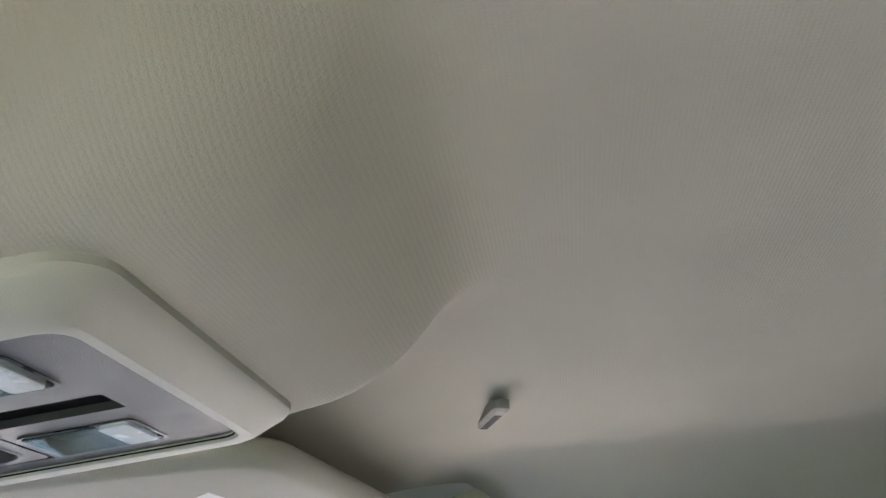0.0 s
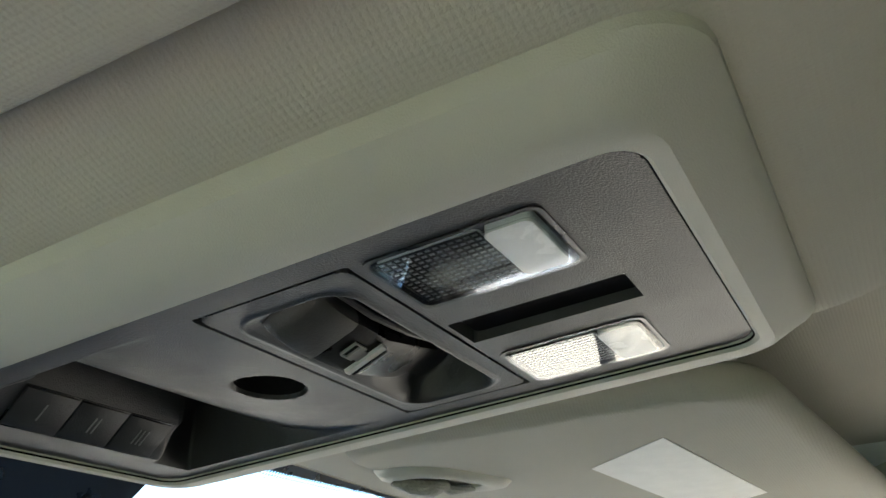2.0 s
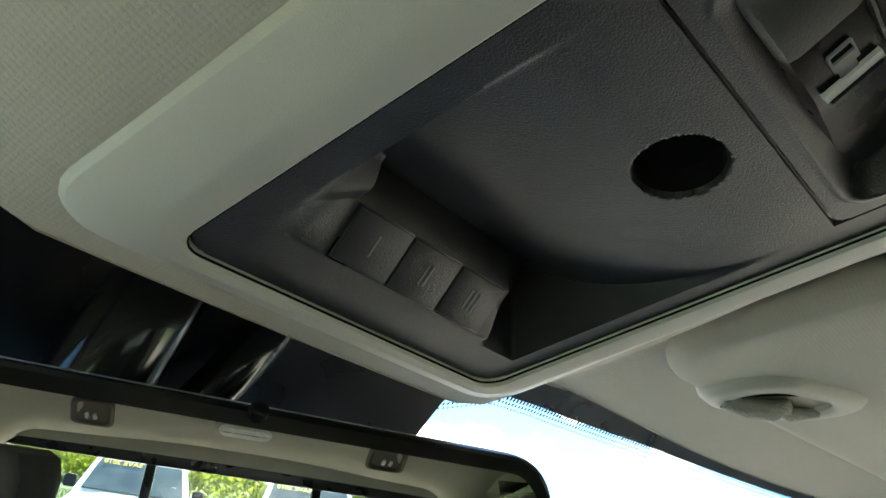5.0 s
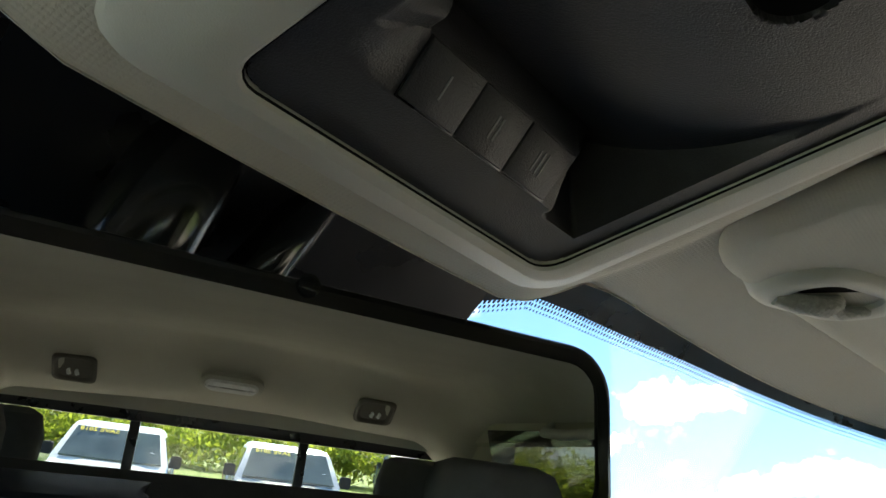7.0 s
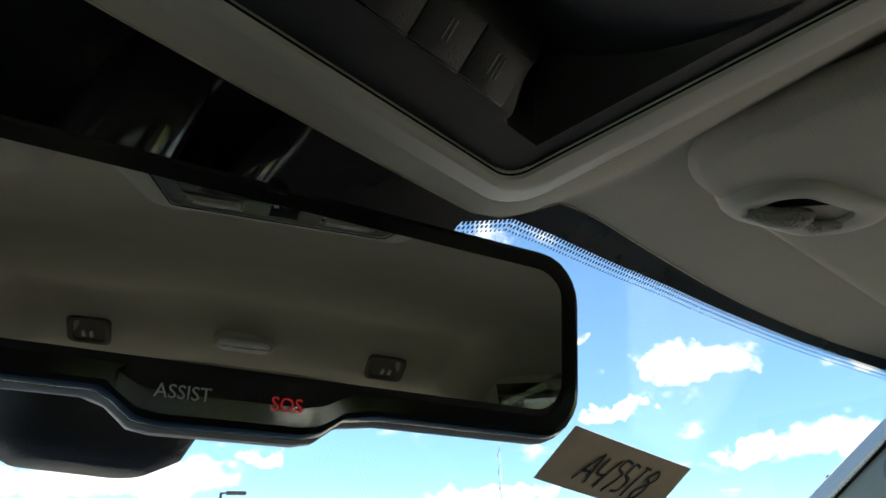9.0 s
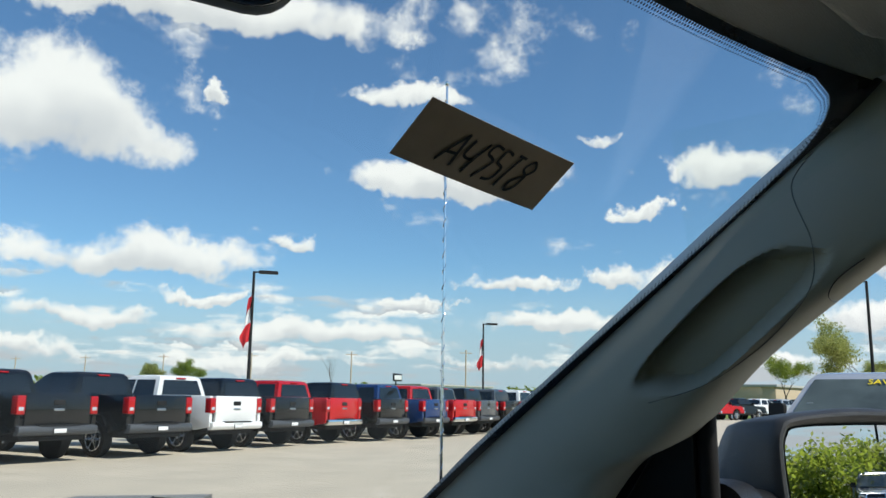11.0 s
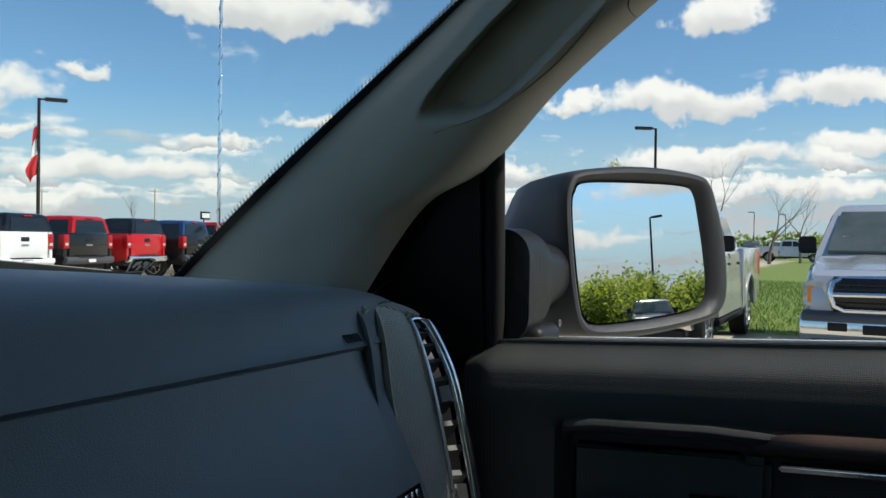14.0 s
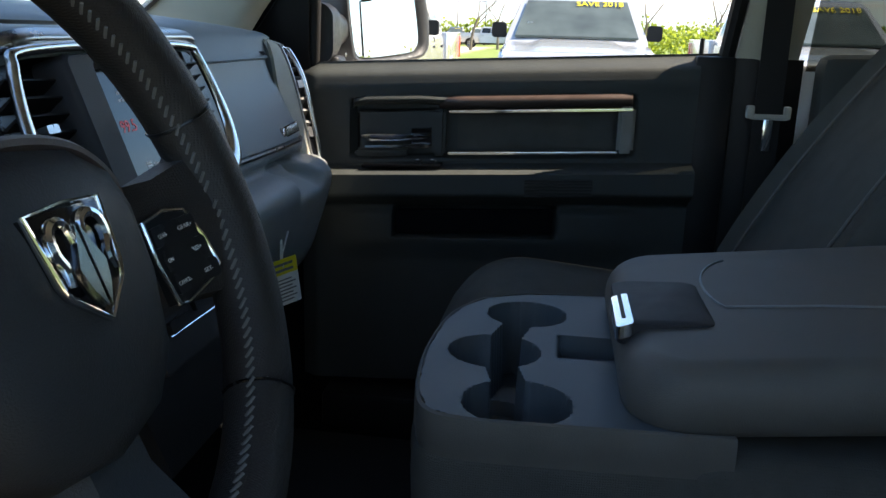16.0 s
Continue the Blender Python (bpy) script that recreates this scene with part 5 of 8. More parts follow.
def airbag(u, t):
    p = along([(0, *q) for q in LID], t)
    x = lid_left(p.z) + u * (lid_right(p.z) - lid_left(p.z))
    return Vector((x, p.y - 0.004 * math.sin(math.pi * u) + 0.007 * smooth(0.88, 1, u) ** 2, p.z))


part("airbag_lid", sheet(airbag, span(0, 1, 40), span(0, 1, 30), (0, 0.012, 0.004)), dash_skin, dash, "large smooth lid over the passenger airbag")
# black sheet behind the lid, put there as the shade in its gap
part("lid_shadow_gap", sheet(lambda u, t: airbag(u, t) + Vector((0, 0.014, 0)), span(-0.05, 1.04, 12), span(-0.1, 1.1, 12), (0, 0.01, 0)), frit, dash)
LEDGE = [(0.612, 1.168), (0.603, 1.158), (0.602, 1.150), (0.606, 1.142), (0.600, 1.134), (0.575, 1.128), (0.556, 1.118), (0.549, 1.100), (0.556, 1.070), (0.572, 1.020), (0.590, 0.97), (0.62, 0.93), (0.68, 0.90)]


def ledge(x, t):
    p = along([(0, *q) for q in LEDGE], t)
    e = smooth(0.60, 0.70, x)
    dip = 0.055 * smooth(0.435, 0.445, x) * (1 - smooth(0.55, 0.57, x)) * math.exp(-((p.z - 1.120) / 0.018) ** 2)
    return Vector((x + 0.04 * (1.17 - p.z) * 0.5, p.y + dip + 0.03 * e, p.z))


part("glove_box", sheet(ledge, span(0.255, 0.69, 60), span(0, 1, 80), (0, 0.012, 0)), dash_skin, dash, "padded shelf and lower glove box")
part("lid_gap", tube([airbag(u, 1.0) + Vector((0, -0.001, -0.006)) for u in span(0.0, 1.0, 24)], 0.0035, 6), frit, dash, "dark gap under the lid")
badge = thing("badge", (0.546, 0.612, 1.18), "chrome emblem lettering on a dark plate on the dashboard", "badge")
bq = facing(airbag(0.80, 0.86) + Vector((0, -0.002, 0)), (1, 0, 0.06), (0, 0.28, 0.96))
bar = bmesh.new()
join(bar, box((-0.040, -0.009, -0.001), (0.045, 0.009, 0.0005), 0.001), bq)
part("plate", bar, gloss_black, badge)
for x0, w, lean in ((-0.036, 0.004, 0.006), (-0.028, 0.010, -0.004), (-0.012, 0.004, 0), (-0.005, 0.004, 0), (0.002, 0.006, 0.001), (0.011, 0.004, 0), (0.018, 0.005, 0), (0.027, 0.004, 0), (0.034, 0.006, 0)):
    b = box((x0, -0.0065, 0.0004), (x0 + w, 0.0065, 0.0022), 0.0006)
    for v in b.verts:
        v.co.x += lean * v.co.y / 0.0065 * 0.5
    b.transform(bq)
    part("stroke", b, chrome, badge, "chrome stroke")
stamp = facing(pad(0.585, 0.93) + Vector((0, -0.001, 0.0015)), (1, 0, 0), (0, 0.7, 0.7))
st = bmesh.new()
for k in range(5):
    join(st, box((-0.010 + 0.0042 * k, -0.004, 0), (-0.0075 + 0.0042 * k, 0.004, 0.0005)), stamp)
part("stamp", st, frit, dash, "embossed marking")

slat_grey = mat("slat_grey", (0.13, 0.13, 0.125), 0.5, var=0.08, bump=0.2)
# right air vent: grained trim band with a chrome frame and slats
VENT_L = [(0.740, 1.343), (0.705, 1.338), (0.676, 1.327), (0.664, 1.302), (0.656, 1.255), (0.644, 1.204), (0.631, 1.153), (0.622, 1.126)]
VENT_R = [(0.715, 1.330), (0.684, 1.326), (0.658, 1.317), (0.641, 1.300), (0.621, 1.262), (0.606, 1.203), (0.593, 1.140), (0.586, 1.094)]


def vent_line(pts, s):
    i = min(max(int(s), 0), len(pts) - 2)
    f = s - i
    a, b = pts[i], pts[i + 1]
    h, k = pts[max(i - 1, 0)], pts[min(i + 2, len(pts) - 1)]
    return tuple(0.5 * (2 * b0 + (c0 - a0) * f + (2 * a0 - 5 * b0 + 4 * c0 - d0) * f * f + (3 * b0 - a0 - 3 * c0 + d0) * f ** 3) for a0, b0, c0, d0 in zip(h, a, b, k))


def vent_pt(u, s, off=0.0):
    """u across from the airbag lid to the door, s down the band from the windscreen."""
    a, b = vent_line(VENT_L, s), vent_line(VENT_R, s)
    x = 0.638 + 0.052 * u
    return Vector((x, a[0] + (b[0] - a[0]) * max(u, 0) + 0.020 * min(u, 0), a[1] + (b[1] - a[1]) * max(u, 0))) + off * Vector((-0.50, -0.82, 0.25))


def swell(u):
    return 0.005 * abs(math.sin(math.pi * min(max((u + 0.5) / 1.1, 0), 1))) ** 0.6


part("vent_band", sheet(lambda s_, u: vent_pt(u, s_, swell(u) - 0.004 * smooth(-0.4, -0.62, u)), span(2.0, 7.25, 64), span(-0.08, 0.60, 18), (0.01, 0.02, -0.005)), vent_grey, dash, "grained grey band beside the vent")
part("band_groove", sheet(lambda s_, u: vent_pt(u, s_, -0.005), span(1.6, 7.3, 50), span(-0.75, -0.06, 8), (0.01, 0.02, -0.005)), dash_skin, dash, "dark groove between lid and vent band")
vent = part("side_vent", sheet(lambda s_, u: vent_pt(u, s_, -0.024), span(2.2, 7.0, 20), span(0.52, 1.02, 6), (0.004, 0.01, 0)), frit, dash, "narrow upright air vent")
ring = [vent_pt(0.62, 2.42, 0.002)] + [vent_pt(u, s_, 0.002) for u, s_ in ((0.75, 2.30), (0.86, 2.32))] + [vent_pt(0.93, s_, 0.002) for s_ in span(2.45, 6.75, 26)] + [vent_pt(0.86, 6.95, 0.002), vent_pt(0.70, 6.95, 0.001)]
part("chrome_frame", tube(ring, [0.0022] * 3 + [0.0048] * (len(ring) - 5) + [0.0045, 0.0035], 10), chrome, vent, "chrome frame")
part("inner_frame", tube([vent_pt(0.61, s_, 0.003) for s_ in span(2.40, 6.9, 26)], 0.0016, 8), satin_metal, vent, "thin satin inner frame")
part("vent_cap", sheet(lambda s_, u: vent_pt(u, s_, 0.0), span(2.30, 2.75, 4), span(0.62, 0.9, 4), (0, 0.005, 0)), gloss_black, vent)
for k in range(8):
    s0 = 2.85 + 0.34 * k
    part("slat", loft([[vent_pt(u, s0 + ds, o) for ds, o in ((0.0, -0.001), (0.07, 0.0), (0.24, -0.018), (0.17, -0.019))] for u in (0.62, 0.88)]), slat_grey, vent)
part("tab", loft([[vent_pt(0.74 + a, 4.15 + b, o) for a, b in ((-0.08, -0.12), (0.08, -0.12), (0.08, 0.12), (-0.08, 0.12))] for o in (-0.004, 0.006)]), satin_metal, vent, "silver thumb tab")
part("wheel_cover", sheet(lambda s_, u: vent_pt(u, s_, -0.004), span(5.75, 6.85, 8), span(0.62, 0.88, 4), (0, 0.005, 0)), console_dark, vent)
part("thumb_wheel", loft([[vent_pt(0.74 + a, 5.55 + b, o) for a, b in ((-0.07, -0.14), (0.07, -0.14), (0.07, 0.14), (-0.07, 0.14))] for o in (-0.004, 0.003)]), satin_metal, vent, "silver thumb wheel")
part("band_tail", loft([[vent_pt(0.62, 7.1, 0.001), vent_pt(0.96, 6.95, 0.001), Vector((0.688, 0.590, 1.066)), Vector((0.676, 0.599, 1.045)), Vector((0.668, 0.604, 1.075))], [vent_pt(0.62, 7.1, -0.012), vent_pt(0.96, 6.95, -0.012), Vector((0.692, 0.602, 1.066)), Vector((0.682, 0.611, 1.045)), Vector((0.672, 0.616, 1.075))]]), vent_grey, dash)
grille = part("defroster", sheet(lambda s_, u: vent_pt(u, s_, 0.0), span(0.5, 2.05, 16), span(-0.5, 1.0, 12), (0, 0.004, -0.006)), frit, dash, "ribbed grey side window vent")
part("vent_rim", sheet(lambda s_, u: vent_pt(u, s_, 0.003), span(0.5, 2.05, 16), span(-0.5, 0.17, 6), (0, 0.004, -0.006)), vent_grey, grille, "grey rim of the vent")
for k in range(6):
    part("rib", sheet(lambda s_, u: vent_pt(u, s_, 0.0035), span(0.75, 1.98, 8), (0.20 + 0.135 * k, 0.29 + 0.135 * k), (0, 0.003, -0.005)), vent_grey, grille, "grey rib")

# ---- centre stack ----
SN = Vector((0, -0.93969, 0.34202))
SU, SV = Vector((1, 0, 0)), Vector((0, 0.34202, 0.93969))
S0 = Vector((-0.010, 0.562, 1.255))


def st_pt(a, b, off=0.0):
    """a across, b up the sloping face, off towards the seats."""
    return S0 + SU * a + SV * b + SN * off


def plate(a0, a1, b0, b1, o0, o1, r=0.004, n=3):
    ca, cb = (a0 + a1) / 2, (b0 + b1) / 2
    rings = [[st_pt(ca + x, cb + y, o) for x, y in rrect(a1 - a0, b1 - b0, r, n)] for o in (o0, o1)]
    return loft(rings)


stack = part("stack_body", loft([[st_pt(a, b, o) for a, b in ((-0.18, 0.078), (0.186, 0.078), (0.200, 0.0), (0.192, -0.06), (0.165, -0.10), (0.145, -0.30), (-0.145, -0.30), (-0.16, -0.10), (-0.19, -0.06), (-0.197, 0.0))] for o in (-0.10, -0.024)]), black_plastic, dash, "dark housing of the centre stack")
BROW = [(0.589, 1.330), (0.588, 1.336), (0.595, 1.342), (0.606, 1.3455), (0.64, 1.346), (0.70, 1.342), (0.74, 1.336)]


def brow(x, t, up=0.0):
    p = along([(0, *q) for q in BROW], t)
    fall = 0.016 * smooth(0.12, 0.21, abs(x - 0.004)) ** 2
    return Vector((x, p.y + 0.02 * smooth(0.15, 0.21, abs(x - 0.004)), p.z - fall + up))


part("stack_brow", sheet(brow, span(-0.20, 0.208, 40), span(0, 1, 30), (0, 0.004, -0.010)), dash_skin, dash, "padded brow above the screen")
for x0, x1 in ((0.092, 0.186), (-0.198, -0.086)):
    part("brow_corner", sheet(lambda x, t: brow(x - (0.012 if x0 > 0 else -0.012) * t / 0.22, t, 0.0012) + Vector((0, -0.0012, 0)), span(x0, x1, 14), span(0.0, 0.36, 12), (0, 0.001, -0.002)), satin_metal, dash, "satin silver corner piece")
part("tray", loft([[Vector((-0.06 + a, 0.670 + b, z)) for a, b in rrect(0.24, 0.06, 0.012)] for z in (1.340, 1.3495)]), black_plastic, dash, "shallow black storage tray lip")
part("tray_slot", loft([[Vector((-0.03 + a, 0.617 + b, z)) for a, b in rrect(0.20, 0.005, 0.002)] for z in (1.340, 1.3466)]), frit, dash)
dark_chrome = mat("dark_chrome", (0.66, 0.67, 0.68), 0.2, 1.0, var=0.04, scale=40, bump=0.03, grain=900)
# chrome hoop round vents and screen
hoop = [(-0.110, -0.078), (-0.144, -0.066), (-0.166, -0.050), (-0.178, -0.020), (-0.176, 0.024), (-0.164, 0.062), (-0.150, 0.0745), (-0.05, 0.0790), (0.06, 0.0790), (0.154, 0.0745), (0.168, 0.064), (0.180, 0.024), (0.183, -0.020), (0.172, -0.050), (0.150, -0.066), (0.118, -0.078)]
hp = [st_pt(*along([(a, b, 0) for a, b in hoop], t).to_2d(), 0.001) for t in span(0, 1, 90)]
rings = []
for k, c in enumerate(hp):
    t = (hp[min(k + 1, len(hp) - 1)] - hp[max(k - 1, 0)]).normalized()
    side = SN.cross(t).normalized()
    far = smooth(0.10, 0.42, abs(k / (len(hp) - 1) - 0.5))
    w, h = 0.0048 + 0.0062 * far, 0.0048
    rings.append([c + side * w * math.cos(a) + SN * (h * math.sin(a) + 0.25 * w * math.cos(a) * far) for a in span(0, 2 * math.pi, 15)[:-1]])
part("chrome_hoop", loft(rings), dark_chrome, dash, "satin chrome hoop round the screen and vents")
part("stack_face", loft([[st_pt(a * 0.985, b * 0.985, o) for a, b in hoop] for o in (-0.032, -0.024)]), black_plastic, dash)
scr = part("screen", plate(-0.092, 0.096, -0.070, 0.062, -0.022, -0.013, 0.004), gloss_black, dash, "dark glossy touch screen")
frame_rings = []
for a0, a1, b0, b1, r, o in ((-0.106, 0.112, -0.076, 0.071, 0.010, -0.03), (-0.106, 0.112, -0.076, 0.071, 0.010, 0.002), (-0.101, 0.108, -0.073, 0.068, 0.008, 0.008), (-0.064, 0.097, -0.069, 0.062, 0.006, 0.007), (-0.060, 0.094, -0.067, 0.060, 0.005, -0.0135)):
    frame_rings.append([st_pt((a0 + a1) / 2 + a, (b0 + b1) / 2 + b, o) for a, b in rrect(a1 - a0, b1 - b0, r, 4)])
part("screen_frame", loft(frame_rings, cap0=False, cap1=False), console_dark, dash, "raised matt black frame")


def on_screen(text, size, a, b, m=None, level=-0.0126):
    fr = facing(st_pt(a, b, level), SU, SV)
    return part("screen_text", lettering(text, size, fr, 0.0001), m or screen_print, scr, "faint lit text")


on_screen("8:14", 0.011, 0.000, 0.050)
on_screen("LO", 0.009, 0.076, 0.050)
on_screen("107.9", 0.0075, 0.060, 0.033)
on_screen("105.1", 0.0075, 0.024, 0.034)
on_screen("6", 0.006, 0.050, 0.041)
on_screen("5", 0.006, 0.015, 0.042)
on_screen("99.5", 0.017, -0.010, 0.003, red_print)
on_screen("Hold", 0.0055, -0.004, 0.036)
on_screen("to Set", 0.0055, -0.004, 0.029)
on_screen("Tune", 0.0055, 0.014, -0.038)
on_screen("Audio", 0.0050, 0.062, -0.026)
for a, w in ((-0.066, "Radio"), (-0.042, "Climate"), (-0.018, "Apps"), (0.010, "Controls"), (0.040, "Phone"), (0.068, "Settings")):
    on_screen(w, 0.0050, a + 0.003, -0.0655)
    part("screen_icon", tube([st_pt(a + 0.003 + x, -0.0565 + y, -0.0125) for x, y in rrect(0.0060, 0.0070, 0.0022, 3)], 0.0006, 5, True), screen_print, scr)
for k in range(9):
    part("screen_icon", plate(-0.004 + 0.003 * (k % 3), -0.002 + 0.003 * (k % 3), -0.042 + 0.003 * (k // 3), -0.040 + 0.003 * (k // 3), -0.0128, -0.0125, 0.0005), screen_print, scr)
for a0, a1, sgn in ((0.113, 0.172, 1), (-0.170, -0.107, -1)):
    v = part("centre_vent", plate(a0 - 0.002, a1, -0.070, 0.070, -0.052, -0.0235, 0.010), frit, dash, "slatted centre air vent")
    for k in range(6):
        b0 = 0.056 - 0.0145 * k
        part("slat", loft([[st_pt(a, b0 + db + 0.003 * (a - a0) / 0.06 * sgn, o) for db, o in ((0, -0.005), (-0.0018, -0.0045), (-0.009, -0.021), (-0.0065, -0.022))] for a in (a0 - 0.002, a1)]), black_plastic, v)
    part("tab", plate((a0 + a1) / 2 - 0.018, (a0 + a1) / 2 - 0.002, 0.008, 0.015, -0.006, 0.003, 0.002), satin_metal, v, "silver thumb tab")
    part("wheel_cover", loft([[st_pt(a, b, o) for a, b in ((a0 - 0.003, -0.030), (a1 - 0.002, -0.026), (a1 - 0.004, -0.042), (a1 - 0.020, -0.060), (a0 + 0.002, -0.070), (a0 - 0.003, -0.070))] for o in (-0.022, -0.006)]), console_dark, v, "smooth cover below the slats")
for ca in (0.143, -0.137):
    b_ = part("hazard_button", plate(ca - 0.011, ca + 0.011, -0.044, -0.032, -0.007, -0.002, 0.003), black_plastic, dash, "small grey button with a pale outline")
    part("button_outline", tube([st_pt(ca + a, -0.038 + b, -0.002) for a, b in rrect(0.022, 0.012, 0.003, 3)], 0.0006, 6, True), satin_metal, b_)
# climate and radio controls below
low = part("control_panel", loft([[st_pt(a, b, o) for a, b in ((-0.115, -0.080), (0.120, -0.080), (0.112, -0.22), (-0.11, -0.22))] for o in (-0.03, -0.012)]), console_dark, dash, "dark panel of knobs and buttons")
part("panel_lip", loft([[st_pt(a, b, o) for a, b in ((-0.112, -0.078), (0.118, -0.078), (0.114, -0.092), (-0.108, -0.092))] for o in (-0.02, 0.003)]), dash_skin, dash)
for a, b, r in ((-0.047, -0.118, 0.021), (0.029, -0.143, 0.021), (0.083, -0.110, 0.0185)):
    k = part("knob", disc(st_pt(a, b, -0.012), SN, [(r, 0), (r, 0.016), (r * 0.93, 0.022), (r * 0.80, 0.0235), (r * 0.78, 0.022), (0, 0.022)], 32), black_plastic, low, "ribbed black knob")
    part("knob_ring", tube([st_pt(a, b, 0.0115) + (SU * math.cos(t) + SV * math.sin(t)) * r * 0.84 for t in span(0, 2 * math.pi, 33)[:-1]], 0.0011, 6, True), chrome, k, "chrome ring")
    part("knob_mark", disc(st_pt(a, b, 0.0101), SN, [(r * 0.35, 0), (r * 0.35, 0.0006), (0, 0.0006)], 12), dim_print, k)
for a0, a1, b0, b1 in ((-0.018, 0.006, -0.110, -0.098), (0.014, 0.044, -0.107, -0.095), (0.062, 0.084, -0.152, -0.140), (0.088, 0.104, -0.147, -0.135), (-0.09, -0.04, -0.158, -0.146), (-0.03, 0.02, -0.185, -0.172), (0.03, 0.075, -0.178, -0.166), (-0.085, -0.04, -0.19, -0.178)):
    part("control_button", plate(a0, a1, b0, b1, -0.014, -0.007, 0.003), black_plastic, low)
for b0 in (-0.161, -0.190):
    part("chrome_line", tube([st_pt(-0.09, b0, -0.008), st_pt(0.0, b0 - 0.002, -0.007), st_pt(0.082, b0 + 0.006, -0.008)], 0.0009, 6), chrome, low, "thin chrome line")
part("side_slot", plate(0.128, 0.156, -0.165, -0.105, -0.030, -0.016, 0.006), black_plastic, dash, "tall black switch pocket")
part("side_rail", tube([st_pt(0.150, -0.078, -0.016), st_pt(0.128, -0.098, -0.012), st_pt(0.118, -0.16, -0.010), st_pt(0.11, -0.24, -0.012)], 0.009, 10, flat=0.6), console_dark, dash, "smooth side rail")
part("power_socket", plate(0.118, 0.150, -0.225, -0.180, -0.03, -0.012, 0.008), gloss_black, dash, "covered power sockets")
# lower dash in front of the driver, and the column
part("knee_panel", sheet(lambda x, t: (x, 0.60 + 0.10 * t - 0.03 * math.sin(math.pi * t), 1.30 - 0.42 * t), span(-0.72, -0.20, 12), span(0, 1, 12), (0, 0.02, 0)), black_plastic, dash, "dark panel under the driver's side")
part("gauge_hood", loft([[(-0.38 + 0.19 * math.cos(a) * k, y, 1.30 + 0.085 * math.sin(a) * k) for a in span(0, math.pi, 16)] for y, k in ((0.60, 1.0), (0.66, 1.02), (0.80, 0.85))]), dash_skin, dash, "hood over the gauges")
# tag hanging below the dashboard
tag = thing("hang_tag", (0.352, 0.560, 1.02), "white and yellow paper tag hanging on a string below the dashboard", "paper tag")
part("string", tube([(0.366, 0.548, 1.062), (0.362, 0.554, 1.035), (0.359, 0.558, 1.022)], 0.0012, 6), white_print, tag)
part("strap", loft([[(0.356 + a, 0.555 + 0.004 * a / 0.006, 1.045 + b) for a, b in ((-0.004, 0), (0.006, 0.004), (0.004, -0.034), (-0.008, -0.034))], [(0.356 + a, 0.556, 1.045 + b) for a, b in ((-0.004, 0), (0.006, 0.004), (0.004, -0.034), (-0.008, -0.034))]]), paper, tag)
tq = facing((0.352, 0.550, 0.988), (0.76, -0.63, 0.15), (-0.15, 0.08, 0.97))
card_bm = bmesh.new()
join(card_bm, box((-0.024, -0.036, -0.0004), (0.024, 0.012, 0.0004)), tq)
part("card", card_bm, paper, tag, "white printed card")
yb = bmesh.new()
join(yb, box((-0.024, 0.0122, -0.0005), (0.024, 0.036, 0.0005)), tq)
part("yellow_band", yb, yellow_paper, tag, "yellow band")
for k in range(9):
    tl = bmesh.new()
    if k < 7:
        join(tl, box((-0.019, -0.030 + 0.0055 * k, 0.0004), (0.012 + 0.006 * (k % 2), -0.028 + 0.0055 * k, 0.0009)), tq)
    else:
        join(tl, box((-0.018, 0.017 + 0.009 * (k - 7), 0.0005), (0.017, 0.021 + 0.009 * (k - 7), 0.0010)), tq)
    part("print_bar", tl, dim_print, tag)

# ---- steering wheel ----
WC = Vector((-0.433, 0.389, 1.243))
WN = Vector((0, -0.93, 0.367)).normalized()
WU, WV = Vector((1, 0, 0)), Vector((0, 0.367, 0.93)).normalized()
wheel = thing("steering_wheel", WC, "leather-wrapped steering wheel with stitching, buttons and a chrome emblem", "steering wheel")


def wp(a, b, off=0.0):
    return WC + WU * a + WV * b + WN * off


hub_skin = mat("hub_skin", (0.030, 0.032, 0.033), 0.5, var=0.1, scale=25, bump=0.4, grain=900, spec=0.4)
R = 0.176
part("rim", tube([wp(R * math.cos(a), R * math.sin(a)) for a in span(0, 2 * math.pi, 73)[:-1]], 0.0215, 18, True), leather, wheel, "dark leather rim")
stitch = bmesh.new()
for k in range(150):
    a = 2 * math.pi * k / 150
    if 0.0 < (a % math.pi) / math.pi < 1:
        c = wp((R - 0.0208) * math.cos(a), (R - 0.0208) * math.sin(a), 0.0065)
        t = (WV * math.cos(a) - WU * math.sin(a))
        join(stitch, tube([c - t * 0.0028 - WN * 0.0026, c + t * 0.0028 + WN * 0.0026], 0.0011, 5))
part("stitching", stitch, thread, wheel, "grey crossed stitching")
for a in (0.30, 2.84, 3.9, 5.5):
    part("rim_joint", tube([wp((R + 0.0217 * math.cos(t)) * math.cos(a), (R + 0.0217 * math.cos(t)) * math.sin(a), 0.0217 * math.sin(t)) for t in span(0, 2 * math.pi, 17)[:-1]], 0.0012, 6, True), frit, wheel)
DISH = -0.028


def hp_(a, b, off=0.0):
    """A point of the hub, which lies behind the rim."""
    return wp(a, b, off + DISH * smooth(0.176, 0.11, abs(a)) * smooth(-0.18, -0.10, b))


